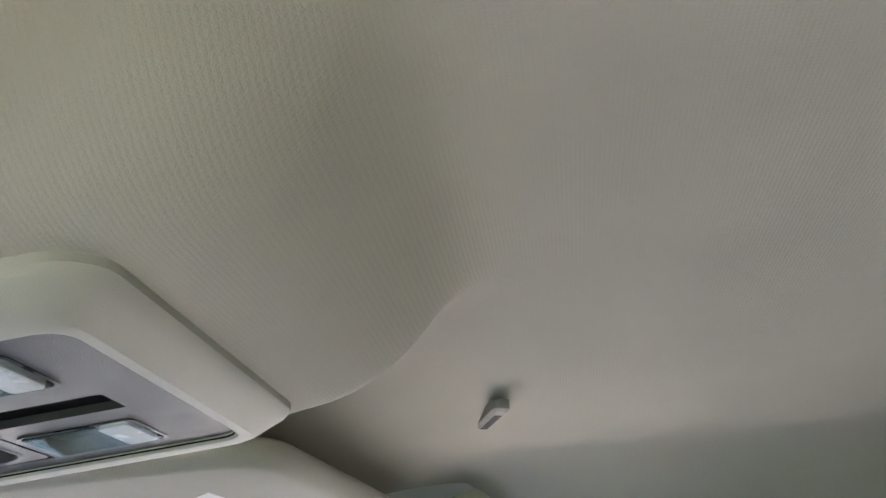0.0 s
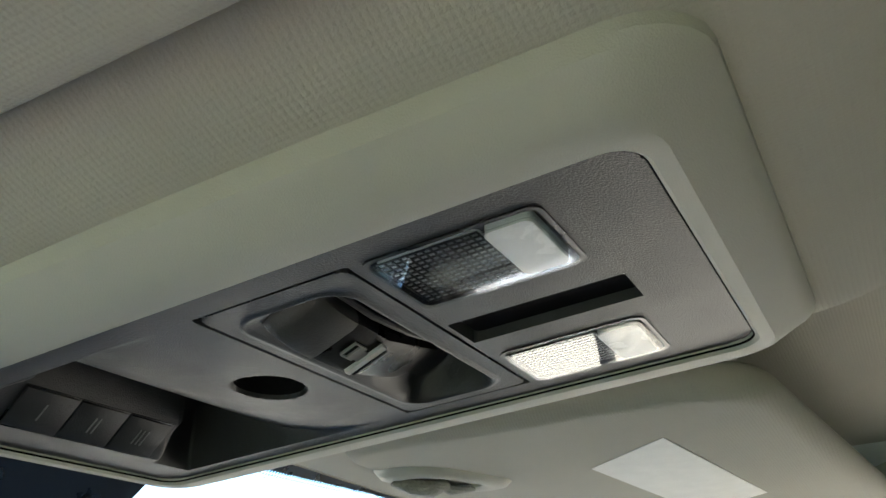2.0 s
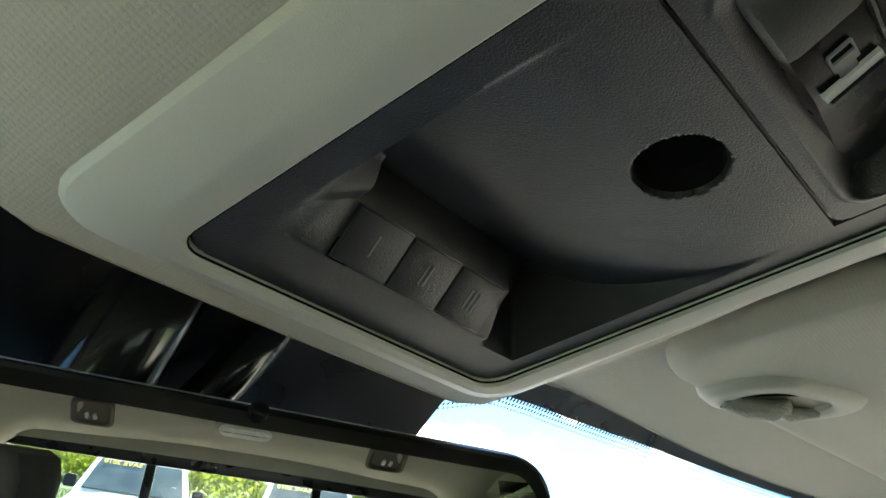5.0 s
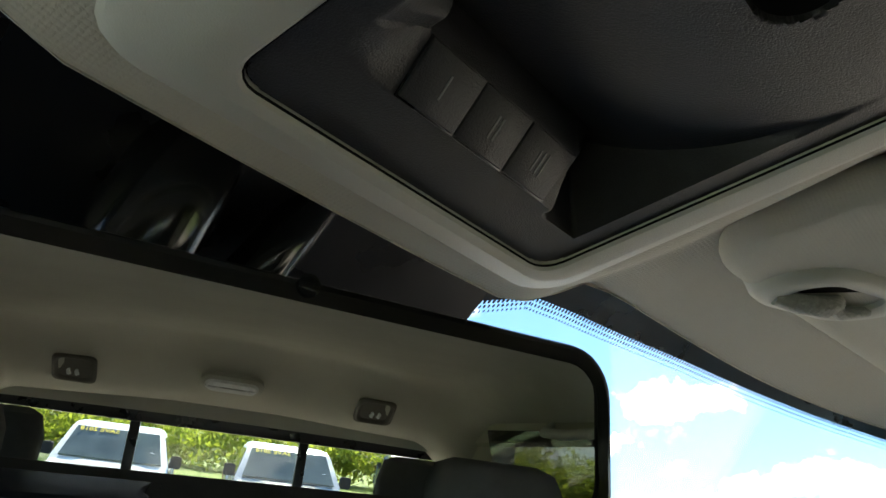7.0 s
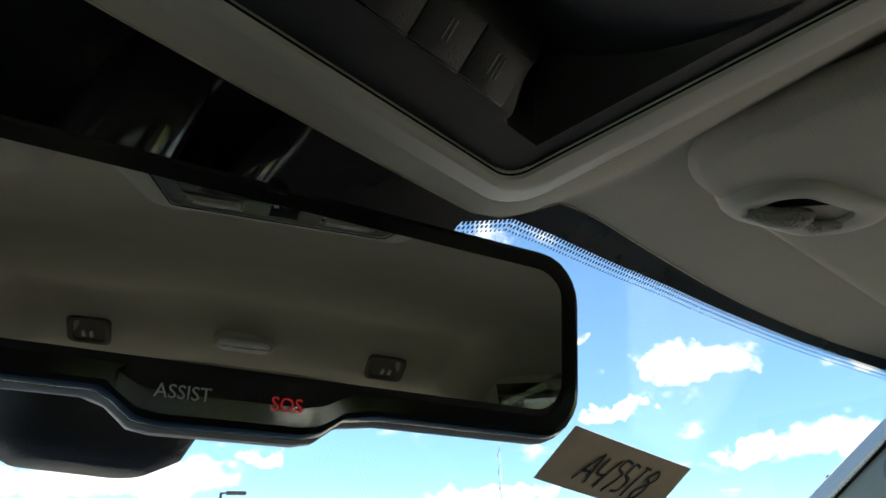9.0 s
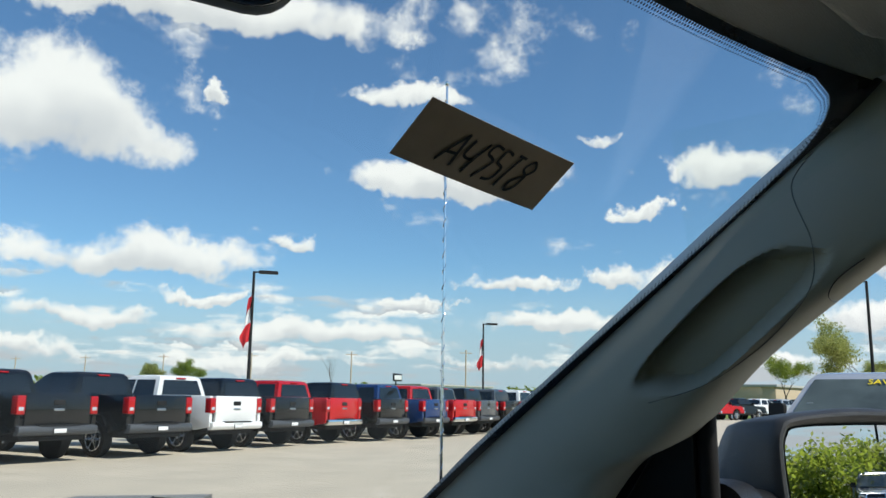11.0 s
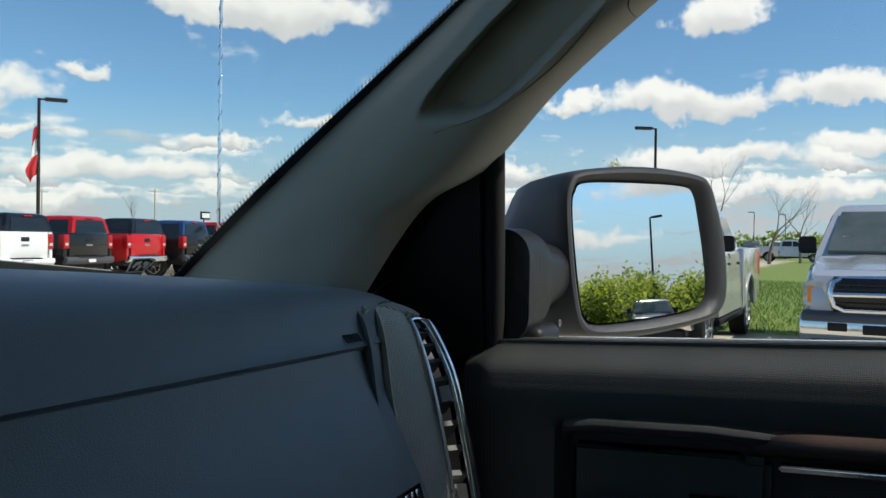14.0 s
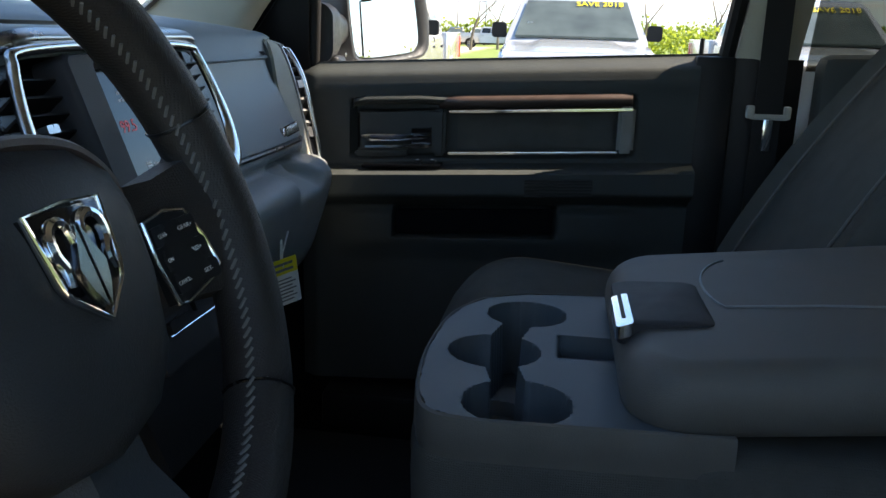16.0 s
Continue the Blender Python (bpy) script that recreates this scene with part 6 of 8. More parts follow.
hub = loft([[hp_(a * k, b * k - 0.005, o) for a, b in ((0.088, 0.020), (0.080, 0.042), (0.05, 0.060), (0, 0.066), (-0.05, 0.060), (-0.080, 0.042), (-0.088, 0.020), (-0.084, -0.02), (-0.066, -0.065), (-0.035, -0.088), (0, -0.094), (0.035, -0.088), (0.066, -0.065), (0.084, -0.02))] for k, o in ((1.0, -0.03), (1.0, 0.004), (0.97, 0.016), (0.90, 0.026), (0.72, 0.034), (0.40, 0.038))])
part("airbag_cover", hub, hub_skin, wheel, "smooth grey airbag cover")
for sx in (1, -1):
    spoke = loft([[hp_(sx * a, b * w - 0.016, o) for b, o in ((-1, -0.012), (-0.95, 0.008), (0, 0.014), (0.95, 0.008), (1, -0.012))] for a, w in ((0.070, 0.044), (0.10, 0.042), (0.130, 0.040), (0.156, 0.046), (0.171, 0.058))])
    part("spoke", spoke, leather, wheel, "dark leather spoke")
    frame_pts = [(0.098, 0.024), (0.120, 0.027), (0.133, 0.023), (0.139, 0.003), (0.141, -0.016), (0.136, -0.022), (0.112, -0.029), (0.102, -0.027), (0.096, 0.0)]
    pod = part("button_pod", loft([[hp_(sx * a, b - 0.024, o) for a, b in frame_pts] for o in (0.008, 0.0165)]), black_plastic, wheel, "black button pad")
    part("pod_frame", tube([hp_(sx * a, b - 0.024, 0.0165) for a, b in frame_pts], 0.0015, 8, True), chrome, pod, "chrome frame")
    for row, (bb, words) in enumerate(((0.0135, ("GEAR-", "GEAR+")), (-0.0015, ("ON/OFF", "RES+")), (-0.0165, ("CANCEL", "SET-")))):
        for col, w in enumerate(words):
            ca = 0.1080 + 0.0195 * col + 0.0018 * row
            part("key", loft([[hp_(sx * (ca + a), bb + b - 0.024, o) for a, b in rrect(0.016, 0.0125, 0.0025, 2)] for o in (0.0165, 0.0185)]), black_plastic, pod)
            if sx > 0:
                part("key_text", lettering(w, 0.0036, facing(hp_(ca, bb - 0.024, 0.0200), (hp_(ca + 0.01, bb - 0.024, 0.02) - hp_(ca - 0.01, bb - 0.024, 0.02)).normalized(), WV), 0.0001), white_print, pod)
arms = loft([[hp_(a, b, o) for a, o in ((-0.030, -0.005), (-0.022, 0.012), (0.022, 0.012), (0.030, -0.005))] for b in (-0.06, -0.11, -0.15, -0.174)])
part("spoke", arms, hub_skin, wheel, "grey lower spoke")
accent = [(-0.076, 0.040, 0.020), (-0.048, 0.057, 0.022), (0.0, 0.063, 0.023), (0.048, 0.057, 0.022), (0.076, 0.040, 0.020), (0.084, 0.018, 0.017), (0.081, -0.022, 0.016)]
part("accent_band", tube([hp_(a, b - 0.005, o) for a, b, o in (along(accent, t) for t in span(0, 1, 40))], 0.0042, 8), brown_accent, wheel, "brown accent band")
shield = [(-0.0275, 0.0225), (0.0, 0.0240), (0.0275, 0.0225), (0.0235, -0.010), (0.020, -0.0165), (0.0, -0.0320), (-0.020, -0.0165), (-0.0235, -0.010)]
EB = 0.001
em = part("emblem", loft([[hp_(a * k, b * k + EB, o) for a, b in shield] for k, o in ((1, 0.034), (1, 0.0400), (0.94, 0.0412))]), gloss_black, wheel, "shield-shaped chrome emblem")
part("emblem_frame", tube([hp_(a, b + EB, 0.041) for a, b in shield], 0.0026, 8, True, 0.6), chrome, em, "chrome frame")
for sx in (1, -1):
    horn = [(0.004, 0.006), (0.006, 0.014), (0.0125, 0.017), (0.019, 0.013), (0.020, 0.004), (0.0165, -0.004), (0.0175, -0.012)]
    part("emblem_relief", tube([hp_(sx * a, b + EB, 0.0425) for a, b, _ in (along([(*q, 0) for q in horn], k) for k in span(0, 1, 20))], [0.0020 + 0.0012 * math.sin(math.pi * k / 19) for k in range(20)], 8), chrome, em, "curved chrome relief")
    part("emblem_relief", loft([[hp_(sx * a, b + EB, o) for a, b in ((0.0012, 0.014), (0.0065, 0.002), (0.0105, -0.006), (0.0075, -0.016), (0.0012, -0.026))] for o in (0.041, 0.0448)]), chrome, em, "bright facet of the relief")
part("column", tube([wp(0, -0.01, -0.03), wp(0, -0.03, -0.12), wp(0, -0.05, -0.20)], [0.045, 0.048, 0.050], 18), black_plastic, wheel, "black steering column shroud")
part("stalk", tube([wp(0.06, 0.01, -0.07), wp(0.14, 0.02, -0.065), wp(0.19, 0.01, -0.06)], [0.006, 0.006, 0.008], 10), black_plastic, wheel, "black stalk")

# ---- seats ----
def front_seat(cx, passenger):
    s = thing("front_seat", (cx, -0.05, 0.60), "dark grey cloth front seat with high side bolsters", "car seat", "front seats")
    rings = []
    for f in [0.0, 0.2, 0.4, 0.55, 0.66] + span(0.72, 1.0, 12):
        y = -0.14 + 0.485 * f
        k = (1 - max(0.0, (f - 0.66) / 0.3401) ** 2.4) ** 0.5
        zt, w = 0.83 + (0.125 + 0.055 * f) * k, 0.25 * (0.78 + 0.22 * k)
        ring = []
        for a in span(0, math.pi, 25):
            c, sn = math.cos(a), math.sin(a)
            bol = 0.018 * math.exp(-((abs(c) - 0.78) / 0.13) ** 2) * k
            ring.append(Vector((cx + w * c, y, 0.78 + (zt - 0.78) * (sn ** 0.55) + bol)))
        rings.append(ring)
    cushion = loft(rings)
    part("cushion", cushion, seat_cloth, s, "dark woven cloth cushion")
    part("cushion_piping", tube([Vector((cx - 0.13, 0.30, 0.955)), Vector((cx - 0.135, 0.25, 0.977)), Vector((cx - 0.14, 0.10, 0.962)), Vector((cx - 0.14, -0.1, 0.94))], 0.003, 6), vinyl, s)
    rings = []
    for t in span(0, 1, 12):
        y, z = -0.185 - 0.24 * t - 0.17 * t * t, 0.94 + 0.61 * t
        w = 0.255 - 0.05 * t ** 2
        k = 1 if 0.05 < t < 0.97 else 0.8
        ring = []
        for a in span(0, 2 * math.pi, 29)[:-1]:
            c, sn = math.cos(a), math.sin(a)
            depth = 0.065 if sn > 0 else 0.06
            bol = 0.035 * math.exp(-((abs(c) - 0.82) / 0.16) ** 2) if sn > 0 else 0
            ring.append(Vector((cx + w * k * math.copysign(abs(c) ** 0.6, c), y + (depth * abs(sn) ** 0.5 * (1 if sn > 0 else -1)) * k + bol, z)))
        rings.append(ring)
    part("backrest", loft(rings), seat_cloth, s, "dark cloth backrest with bolsters")
    for sg in (-1, 1):
        part("seam", tube([Vector((cx + sg * (0.165 - 0.03 * t), -0.185 - 0.24 * t - 0.17 * t * t + 0.074, 0.94 + 0.61 * t)) for t in span(0.06, 0.9, 14)], 0.0028, 6), vinyl, s, "sewn seam beside the bolster")
    part("headrest", loft([[Vector((cx + w * c0, y, z)) for c0, y in zip([math.cos(a) for a in span(0, 2 * math.pi, 25)[:-1]], [-0.590 - 0.30 * (z - 1.6) + 0.055 * k * math.sin(a) for a in span(0, 2 * math.pi, 25)[:-1]])] for z, w, k in ((1.500, 0.09, 0.6), (1.515, 0.125, 0.95), (1.55, 0.135, 1), (1.61, 0.13, 1), (1.645, 0.115, 0.85), (1.658, 0.08, 0.5))]), seat_cloth, s, "dark cloth headrest")
    for dx in (-0.05, 0.05):
        part("headrest_post", tube([(cx + dx, -0.55, 1.48), (cx + dx, -0.59, 1.60)], 0.006, 8), chrome, s)
    part("seat_base", box((cx - 0.22, -0.15, 0.585), (cx + 0.22, 0.28, 0.80), 0.02), black_plastic, s, "black plastic seat base")
    return s


front_seat(0.47, True)
front_seat(-0.47, False)
# belt on the middle pillar
belt = thing("seat_belt", (0.745, -0.19, 0.75), "black seat belt with a metal tongue hanging on the pillar", "seat belt")
web = sheet(lambda v, u: (0.735 - 0.01 * math.sin(v * 3), -0.165 - 0.045 * u + 0.0 * v, 0.80 + v * 0.82), span(0, 1, 12), span(0, 1, 3), (0.0015, 0, 0))
part("webbing", web, black_plastic, belt, "black webbing")
tg = box((0.722, -0.222, 1.219), (0.732, -0.158, 1.229), 0.003)
for y0, y1 in ((-0.226, -0.214), (-0.166, -0.152)):
    join(tg, box((0.7215, y0, 1.221), (0.7325, y1, 1.243), 0.003))
part("tongue", tg, beige_plastic, belt, "pale plastic stop")
part("tongue_end", box((0.724, -0.199, 1.165), (0.728, -0.182, 1.222), 0.002), chrome, belt, "metal tongue")
part("anchor", disc((0.71, -0.20, 1.64), (-1, 0, -0.2), [(0.022, -0.02), (0.022, 0.004), (0.014, 0.008), (0, 0.008)], 20), chrome, belt, "chrome belt guide")

# fold-down centre seat: tray with cup holders and a padded lid
tray = thing("centre_console", (0, 0.10, 0.62), "grey fold-down centre console with three cup holders and padded lid", "centre console")
OUT = [(-0.176, 0.02), (-0.181, 0.14), (-0.182, 0.225), (-0.170, 0.258), (-0.13, 0.272), (-0.05, 0.278), (0.04, 0.272), (0.09, 0.258), (0.125, 0.235), (0.148, 0.19), (0.158, 0.12), (0.160, 0.02)]
CUPS = [(0.078, 0.188, 0.040), (-0.034, 0.214, 0.041), (-0.148 + 0.004, 0.187, 0.043)]


def tray_z(x, y):
    d = 0.0
    for cx, cy, r in CUPS:
        e = math.hypot(x - cx, (y - cy) * 0.95)
        d = max(d, 0.085 * (1 - smooth(r - 0.003, r, e)))
    for (ax, ay, _), (bx, by, _) in zip(CUPS, CUPS[1:]):
        t = min(max(((x - ax) * (bx - ax) + (y - ay) * (by - ay)) / ((bx - ax) ** 2 + (by - ay) ** 2), 0), 1)
        if 0 < t < 1 and math.hypot(x - ax - t * (bx - ax), y - ay - t * (by - ay)) < 0.014:
            d = max(d, 0.070)
    if abs(x + 0.010) < 0.030 and 0.095 < y < 0.155:
        d = max(d, 0.022 * smooth(0.155, 0.150, y))
    return 1.060 - d


nx, ny = 171, 131
verts, faces, keep = [], [], {}
xs_, ys_ = span(-0.186, 0.162, nx), span(0.02, 0.280, ny)


def inside(x, y):
    hit = False
    for (ax, ay), (bx, by) in zip(OUT, OUT[1:] + OUT[:1]):
        if (ay > y) != (by > y) and x < (bx - ax) * (y - ay) / (by - ay) + ax:
            hit = not hit
    return hit


for i, x in enumerate(xs_):
    for j, y in enumerate(ys_):
        if inside(x, y):
            keep[i, j] = len(verts)
            verts.append((x, y, tray_z(x, y)))
for i in range(nx - 1):
    for j in range(ny - 1):
        q = [(i, j), (i + 1, j), (i + 1, j + 1), (i, j + 1)]
        if all(k in keep for k in q):
            faces.append(tuple(keep[k] for k in q))
me = bpy.data.meshes.new("tmp")
me.from_pydata(verts, [], faces)
bm = bmesh.new()
bm.from_mesh(me)
part("cup_tray", bm, tray_grey, tray, "smooth grey tray with three cup holders", sharp=50)


def out_ring(k, z, add=0.0):
    return [Vector(((p.x + 0.01) * (1 + add) - 0.01, (p.y - 0.1) * (1 + add) + 0.1, z)) for p in (along([(*q, 0) for q in OUT], t) for t in span(0, 1, 40))]


part("tray_rim", loft([out_ring(1, 1.0605, -0.012), out_ring(1, 1.0615, -0.006), out_ring(1, 1.0600, 0.006), out_ring(1, 1.055, 0.010), out_ring(1, 1.035, 0.012), out_ring(1, 1.03, 0.004), out_ring(1, 1.0, 0.006)], cap0=False, cap1=False), vinyl, tray, "rounded rim")
part("lower_cushion", loft([out_ring(1, 1.026, 0.0), out_ring(1, 1.02, 0.016), out_ring(1, 0.99, 0.022), out_ring(1, 0.92, 0.012), out_ring(1, 0.85, -0.03), out_ring(1, 0.62, -0.06)], cap0=False), seat_cloth, tray, "dark cloth cushion under the tray")
part("centre_cushion", box((-0.185, -0.32, 0.70), (0.165, 0.06, 1.045), 0.03, 4), seat_cloth, tray, "dark cloth centre seat")
lid_rings = []
for t in span(0, math.pi, 15):
    g, h = -0.024 * (1 - math.sin(t)), 0.032 * math.cos(t)
    lid_rings.append([Vector((-0.004 + a, -0.135 + b, 1.082 + h + 0.11 * (0.06 - (-0.135 + b)))) for a, b in rrect(0.355 + 2 * g, 0.48 + 2 * g, 0.055 + g, 8)])
lid = part("lid", loft(lid_rings), vinyl, tray, "padded grey vinyl lid")
part("lid_piping", tube([Vector((-0.004 + a, -0.135 + b, 1.0965 + 0.11 * (0.06 - (-0.135 + b)))) for a, b in rrect(0.341, 0.466, 0.050, 8)], 0.0022, 6, True), dash_skin, lid, "stitched seam")
part("lid_seam", tube([Vector((0.02 + 0.10 * math.cos(a), -0.03 + 0.05 * math.sin(a), 1.1145 + 0.11 * (0.09 - 0.05 * math.sin(a)))) for a in span(0.3, 2.2, 14)] + [Vector((-0.045, -0.07, 1.129)), Vector((-0.06, -0.16, 1.1385))], 0.0013, 6), dash_skin, lid)
latch = part("latch", loft([[Vector((-0.028 + a, 0.066 + b, z + 0.10 * -max(b - 0.0, 0))) for a, b in rrect(w, h, 0.010, 4)] for w, h, z in ((0.125, 0.080, 1.100), (0.125, 0.080, 1.1185), (0.115, 0.070, 1.1205))]), console_dark, lid, "smooth grey latch plate")
part("latch_button", loft([[Vector((-0.055 + a, 0.1015 + b, z - 0.35 * b)) for a, b in rrect(0.085, 0.014, 0.004, 3)] for z in (1.105, 1.1165)]), chrome, latch, "bright chrome latch button")

# floor mat with a printed line too small to read
mat_bm = sheet(lambda x, y: (x, y, 0.575 + 0.006 * math.sin(9 * x) * math.sin(7 * y)), span(0.22, 0.66, 12), span(0.36, 0.72, 12), (0, 0, 0.012))
fm = thing("floor_mat", (0.44, 0.54, 0.58), "black floor mat on the passenger side with small grey print", "floor mat")
part("mat", mat_bm, rubber, fm)

# ---- rear of the cab, seen in the mirror ----
rear_seat = thing("rear_bench", (0, -1.25, 0.60), "dark grey cloth rear bench seat with headrests", "rear bench")
part("cushion", box((-0.68, -1.40, 0.72), (0.68, -0.86, 0.98), 0.05, 4), seat_cloth, rear_seat)
part("backrest", box((-0.68, -1.60, 0.95), (0.68, -1.42, 1.46), 0.05, 4), seat_cloth, rear_seat)
for hx in (-0.57, 0.57):
    part("headrest", loft([[Vector((hx + w * math.copysign(abs(math.cos(a)) ** 0.7, math.cos(a)), -1.50 + 0.05 * k * math.sin(a), z)) for a in span(0, 2 * math.pi, 29)[:-1]] for z, w, k in ((1.45, 0.10, 0.7), (1.48, 0.130, 1), (1.57, 0.135, 1), (1.625, 0.120, 0.85), (1.640, 0.09, 0.4))]), seat_cloth, rear_seat, "dark cloth headrest")
rw = thing("window_4", (0, -1.66, 1.36), "three-part sliding rear window in a black frame", "rear window", kind="structure")
for x0, x1 in ((-0.66, -0.24), (-0.235, 0.235), (0.24, 0.66)):
    p = part("pane", sheet(lambda x, z: (x, -1.665, z), (x0, x1), (1.37, 1.66), (0, -0.004, 0)), rear_glass, rw)
    p.visible_shadow = False
for x0 in (-0.238, 0.238):
    part("bar", box((x0 - 0.014, -1.675, 1.36), (x0 + 0.014, -1.655, 1.66), 0.003), frit, rw, "black upright bar")
part("frame_top", box((-0.72, -1.675, 1.640), (0.72, -1.648, 1.682), 0.004), frit, rw, "black upper frame")
part("frame_foot", box((-0.70, -1.675, 1.350), (0.70, -1.650, 1.375), 0.004), frit, rw, "black lower frame")
dome = thing("dome_lamp", (0, -1.52, 1.77), "clear oval dome lamp over the rear window", "dome lamp")
dm = facing((0.0, -1.48, roof_z(0, -1.48) - 0.002), (1, 0, 0), (0, -0.79, -0.61))
rings = [[dm @ Vector((a, b, h)) for a, b in rrect(w, hh, r, 5)] for w, hh, r, h in ((0.17, 0.065, 0.030, -0.02), (0.17, 0.065, 0.030, 0.012), (0.15, 0.05, 0.022, 0.017))]
part("rim", loft(rings), beige_plastic, dome, "beige rim")
part("lens", loft([[dm @ Vector((a, b, h)) for a, b in rrect(w, hh, 0.02, 5)] for w, hh, h in ((0.145, 0.045, 0.016), (0.135, 0.036, 0.024))]), lens_white, dome, "ribbed clear lens")
hook_brown = mat("hook_brown", (0.10, 0.092, 0.075), 0.7, bump=0.2)
for hx in (-0.402, 0.402):
    hk = thing("coat_hook", (hx, -1.53, 1.76), "beige coat hook in a recess over the rear window", "coat hook", "coat hooks")
    hm = facing((hx, -1.49, roof_z(hx, -1.49) - 0.004), (1, 0, 0), (0, -0.79, -0.61))
    b0 = loft([[hm @ Vector((a, b, h)) for a, b in rrect(w, hh, 0.018, 4)] for w, hh, h in ((0.11, 0.10, -0.010), (0.11, 0.10, 0.003), (0.098, 0.09, 0.006), (0.088, 0.08, 0.004), (0.080, 0.072, -0.002))])
    part("recess", b0, hook_brown, hk)
    for dx in (-0.010, 0.010):
        part("hook", tube([hm @ Vector((dx, 0.015, 0.004)), hm @ Vector((dx, 0.0, 0.018)), hm @ Vector((dx, -0.012, 0.016)), hm @ Vector((dx, -0.016, 0.024))], 0.0045, 8), lens_white, hk)
for sx in (1, -1):
    gh = thing("grab_handle", (sx * 0.70, -0.75, 1.75), "beige grab handle above the rear door", "grab handle", "grab handles")
    part("grip", tube([(sx * 0.70, -0.60, 1.755), (sx * 0.665, -0.63, 1.735), (sx * 0.660, -0.75, 1.73), (sx * 0.665, -0.87, 1.735), (sx * 0.70, -0.90, 1.755)], 0.011, 12), beige_plastic, gh)

# ---- outside: ground ----
def ground_mat():
    m = mat("ground", (0.50, 0.435, 0.335), 0.9, var=0.12, scale=0.8, bump=0.5, grain=60)
    n, l = m.node_tree.nodes, m.node_tree.links
    b = n["Principled BSDF"]
    lot = b.inputs["Base Color"].links[0].from_socket
    tc = [q for q in n if q.type == "TEX_COORD"][0]
    sep = n.new("ShaderNodeSeparateXYZ")
    l.new(tc.outputs["Object"], sep.inputs[0])
    edge = n.new("ShaderNodeTexNoise")
    edge.inputs["Scale"].default_value, edge.inputs["Detail"].default_value = 0.45, 5
    l.new(tc.outputs["Object"], edge.inputs["Vector"])
    patch = n.new("ShaderNodeTexNoise")
    patch.inputs["Scale"].default_value, patch.inputs["Detail"].default_value = 1.6, 6
    l.new(tc.outputs["Object"], patch.inputs["Vector"])

    def calc(op, a, c=None, clamp=False):
        q = n.new("ShaderNodeMath")
        q.operation, q.use_clamp = op, clamp
        for i, v in enumerate((a, c)):
            if v is None:
                continue
            if isinstance(v, (int, float)):
                q.inputs[i].default_value = v
            else:
                l.new(v, q.inputs[i])
        return q.outputs[0]
    wob = calc("MULTIPLY", calc("SUBTRACT", edge.outputs[0], 0.5), 3.0)
    x, y = calc("ADD", sep.outputs[0], wob), calc("ADD", sep.outputs[1], wob)
    # paved lot: everything ahead of the row of silver trucks and between the lanes; grass to the right, behind and to the left
    right = calc("MULTIPLY", calc("SUBTRACT", x, 13.0), 0.9, True)
    near = calc("MULTIPLY", calc("SUBTRACT", 7.5, y), 0.9, True)
    behind = calc("MULTIPLY", calc("SUBTRACT", calc("SUBTRACT", -9.0, calc("MULTIPLY", calc("MULTIPLY", calc("SUBTRACT", x, 3.2), 0.5, True), 27.0)), y), 0.9, True)
    left = calc("MULTIPLY", calc("SUBTRACT", -2.2, x), 0.9, True)
    far = calc("MULTIPLY", calc("SUBTRACT", y, 62.0), 0.2, True)
    farx = calc("MULTIPLY", calc("SUBTRACT", x, 80.0), 0.2, True)
    grass = calc("MAXIMUM", calc("MAXIMUM", calc("MULTIPLY", right, near), behind), calc("MAXIMUM", calc("MAXIMUM", left, far), farx))
    turf = n.new("ShaderNodeMix")
    turf.data_type = "RGBA"
    l.new(patch.outputs[0], turf.inputs[0])
    turf.inputs[6].default_value, turf.inputs[7].default_value = (0.09, 0.16, 0.02, 1), (0.22, 0.26, 0.05, 1)
    # unseen grass on the left made darker, to send less light into the cab
    dim_turf = n.new("ShaderNodeMix")
    dim_turf.data_type = "RGBA"
    l.new(left, dim_turf.inputs[0])
    l.new(turf.outputs[2], dim_turf.inputs[6])
    dim_turf.inputs[7].default_value = (0.055, 0.085, 0.018, 1)
    turf = dim_turf
    out = n.new("ShaderNodeMix")
    out.data_type = "RGBA"
    l.new(grass, out.inputs[0])
    l.new(lot, out.inputs[6])
    l.new(turf.outputs[2], out.inputs[7])
    l.new(out.outputs[2], b.inputs["Base Color"])
    return m


def ground_height(x, y):
    r = math.hypot(x, y)
    return (0.0 if r < 150 else (r - 150) * 0.004) - 0.42 * smooth(-4.0, -11.0, y)


g = sheet(lambda u, a: (u * math.cos(a), u * math.sin(a), ground_height(u * math.cos(a), u * math.sin(a))), [0.01, 2.5, 4, 5, 6, 7, 8, 9, 10, 11, 12, 13.5, 15, 20, 30, 45, 70, 100, 150, 250, 400, 700, 1200, 2500], span(0, 2 * math.pi, 97))
bmesh.ops.remove_doubles(g, verts=g.verts[:], dist=0.001)
ground = solo("ground", g, ground_mat(), "pale gravel parking lot with grass round it", "ground", kind="structure")

# own truck ahead of the windscreen: cowl, hood, wings, aerial
cowl = sheet(lambda x, t: (x, 1.04 + 0.085 * t - 0.12 * (x / 0.8) ** 2, 1.330 + 0.014 * math.sin(math.pi * t) - 0.012 * t), span(-0.80, 0.80, 30), span(0, 1, 6), (0, 0, -0.02))
hood = thing("hood", (0, 1.7, 0.9), "painted hood, wings and black cowl ahead of the windscreen", "truck hood")
part("cowl", cowl, black_plastic, hood, "black plastic cowl")
skin = sheet(lambda x, t: (x, 1.12 + 1.15 * t - 0.10 * (x / 0.8) ** 2, 1.285 - 0.10 * t - 0.10 * t ** 3 - 0.05 * abs(x / 0.95) ** 3), span(-0.96, 0.96, 30), span(0, 1, 14), (0, 0, -0.01))
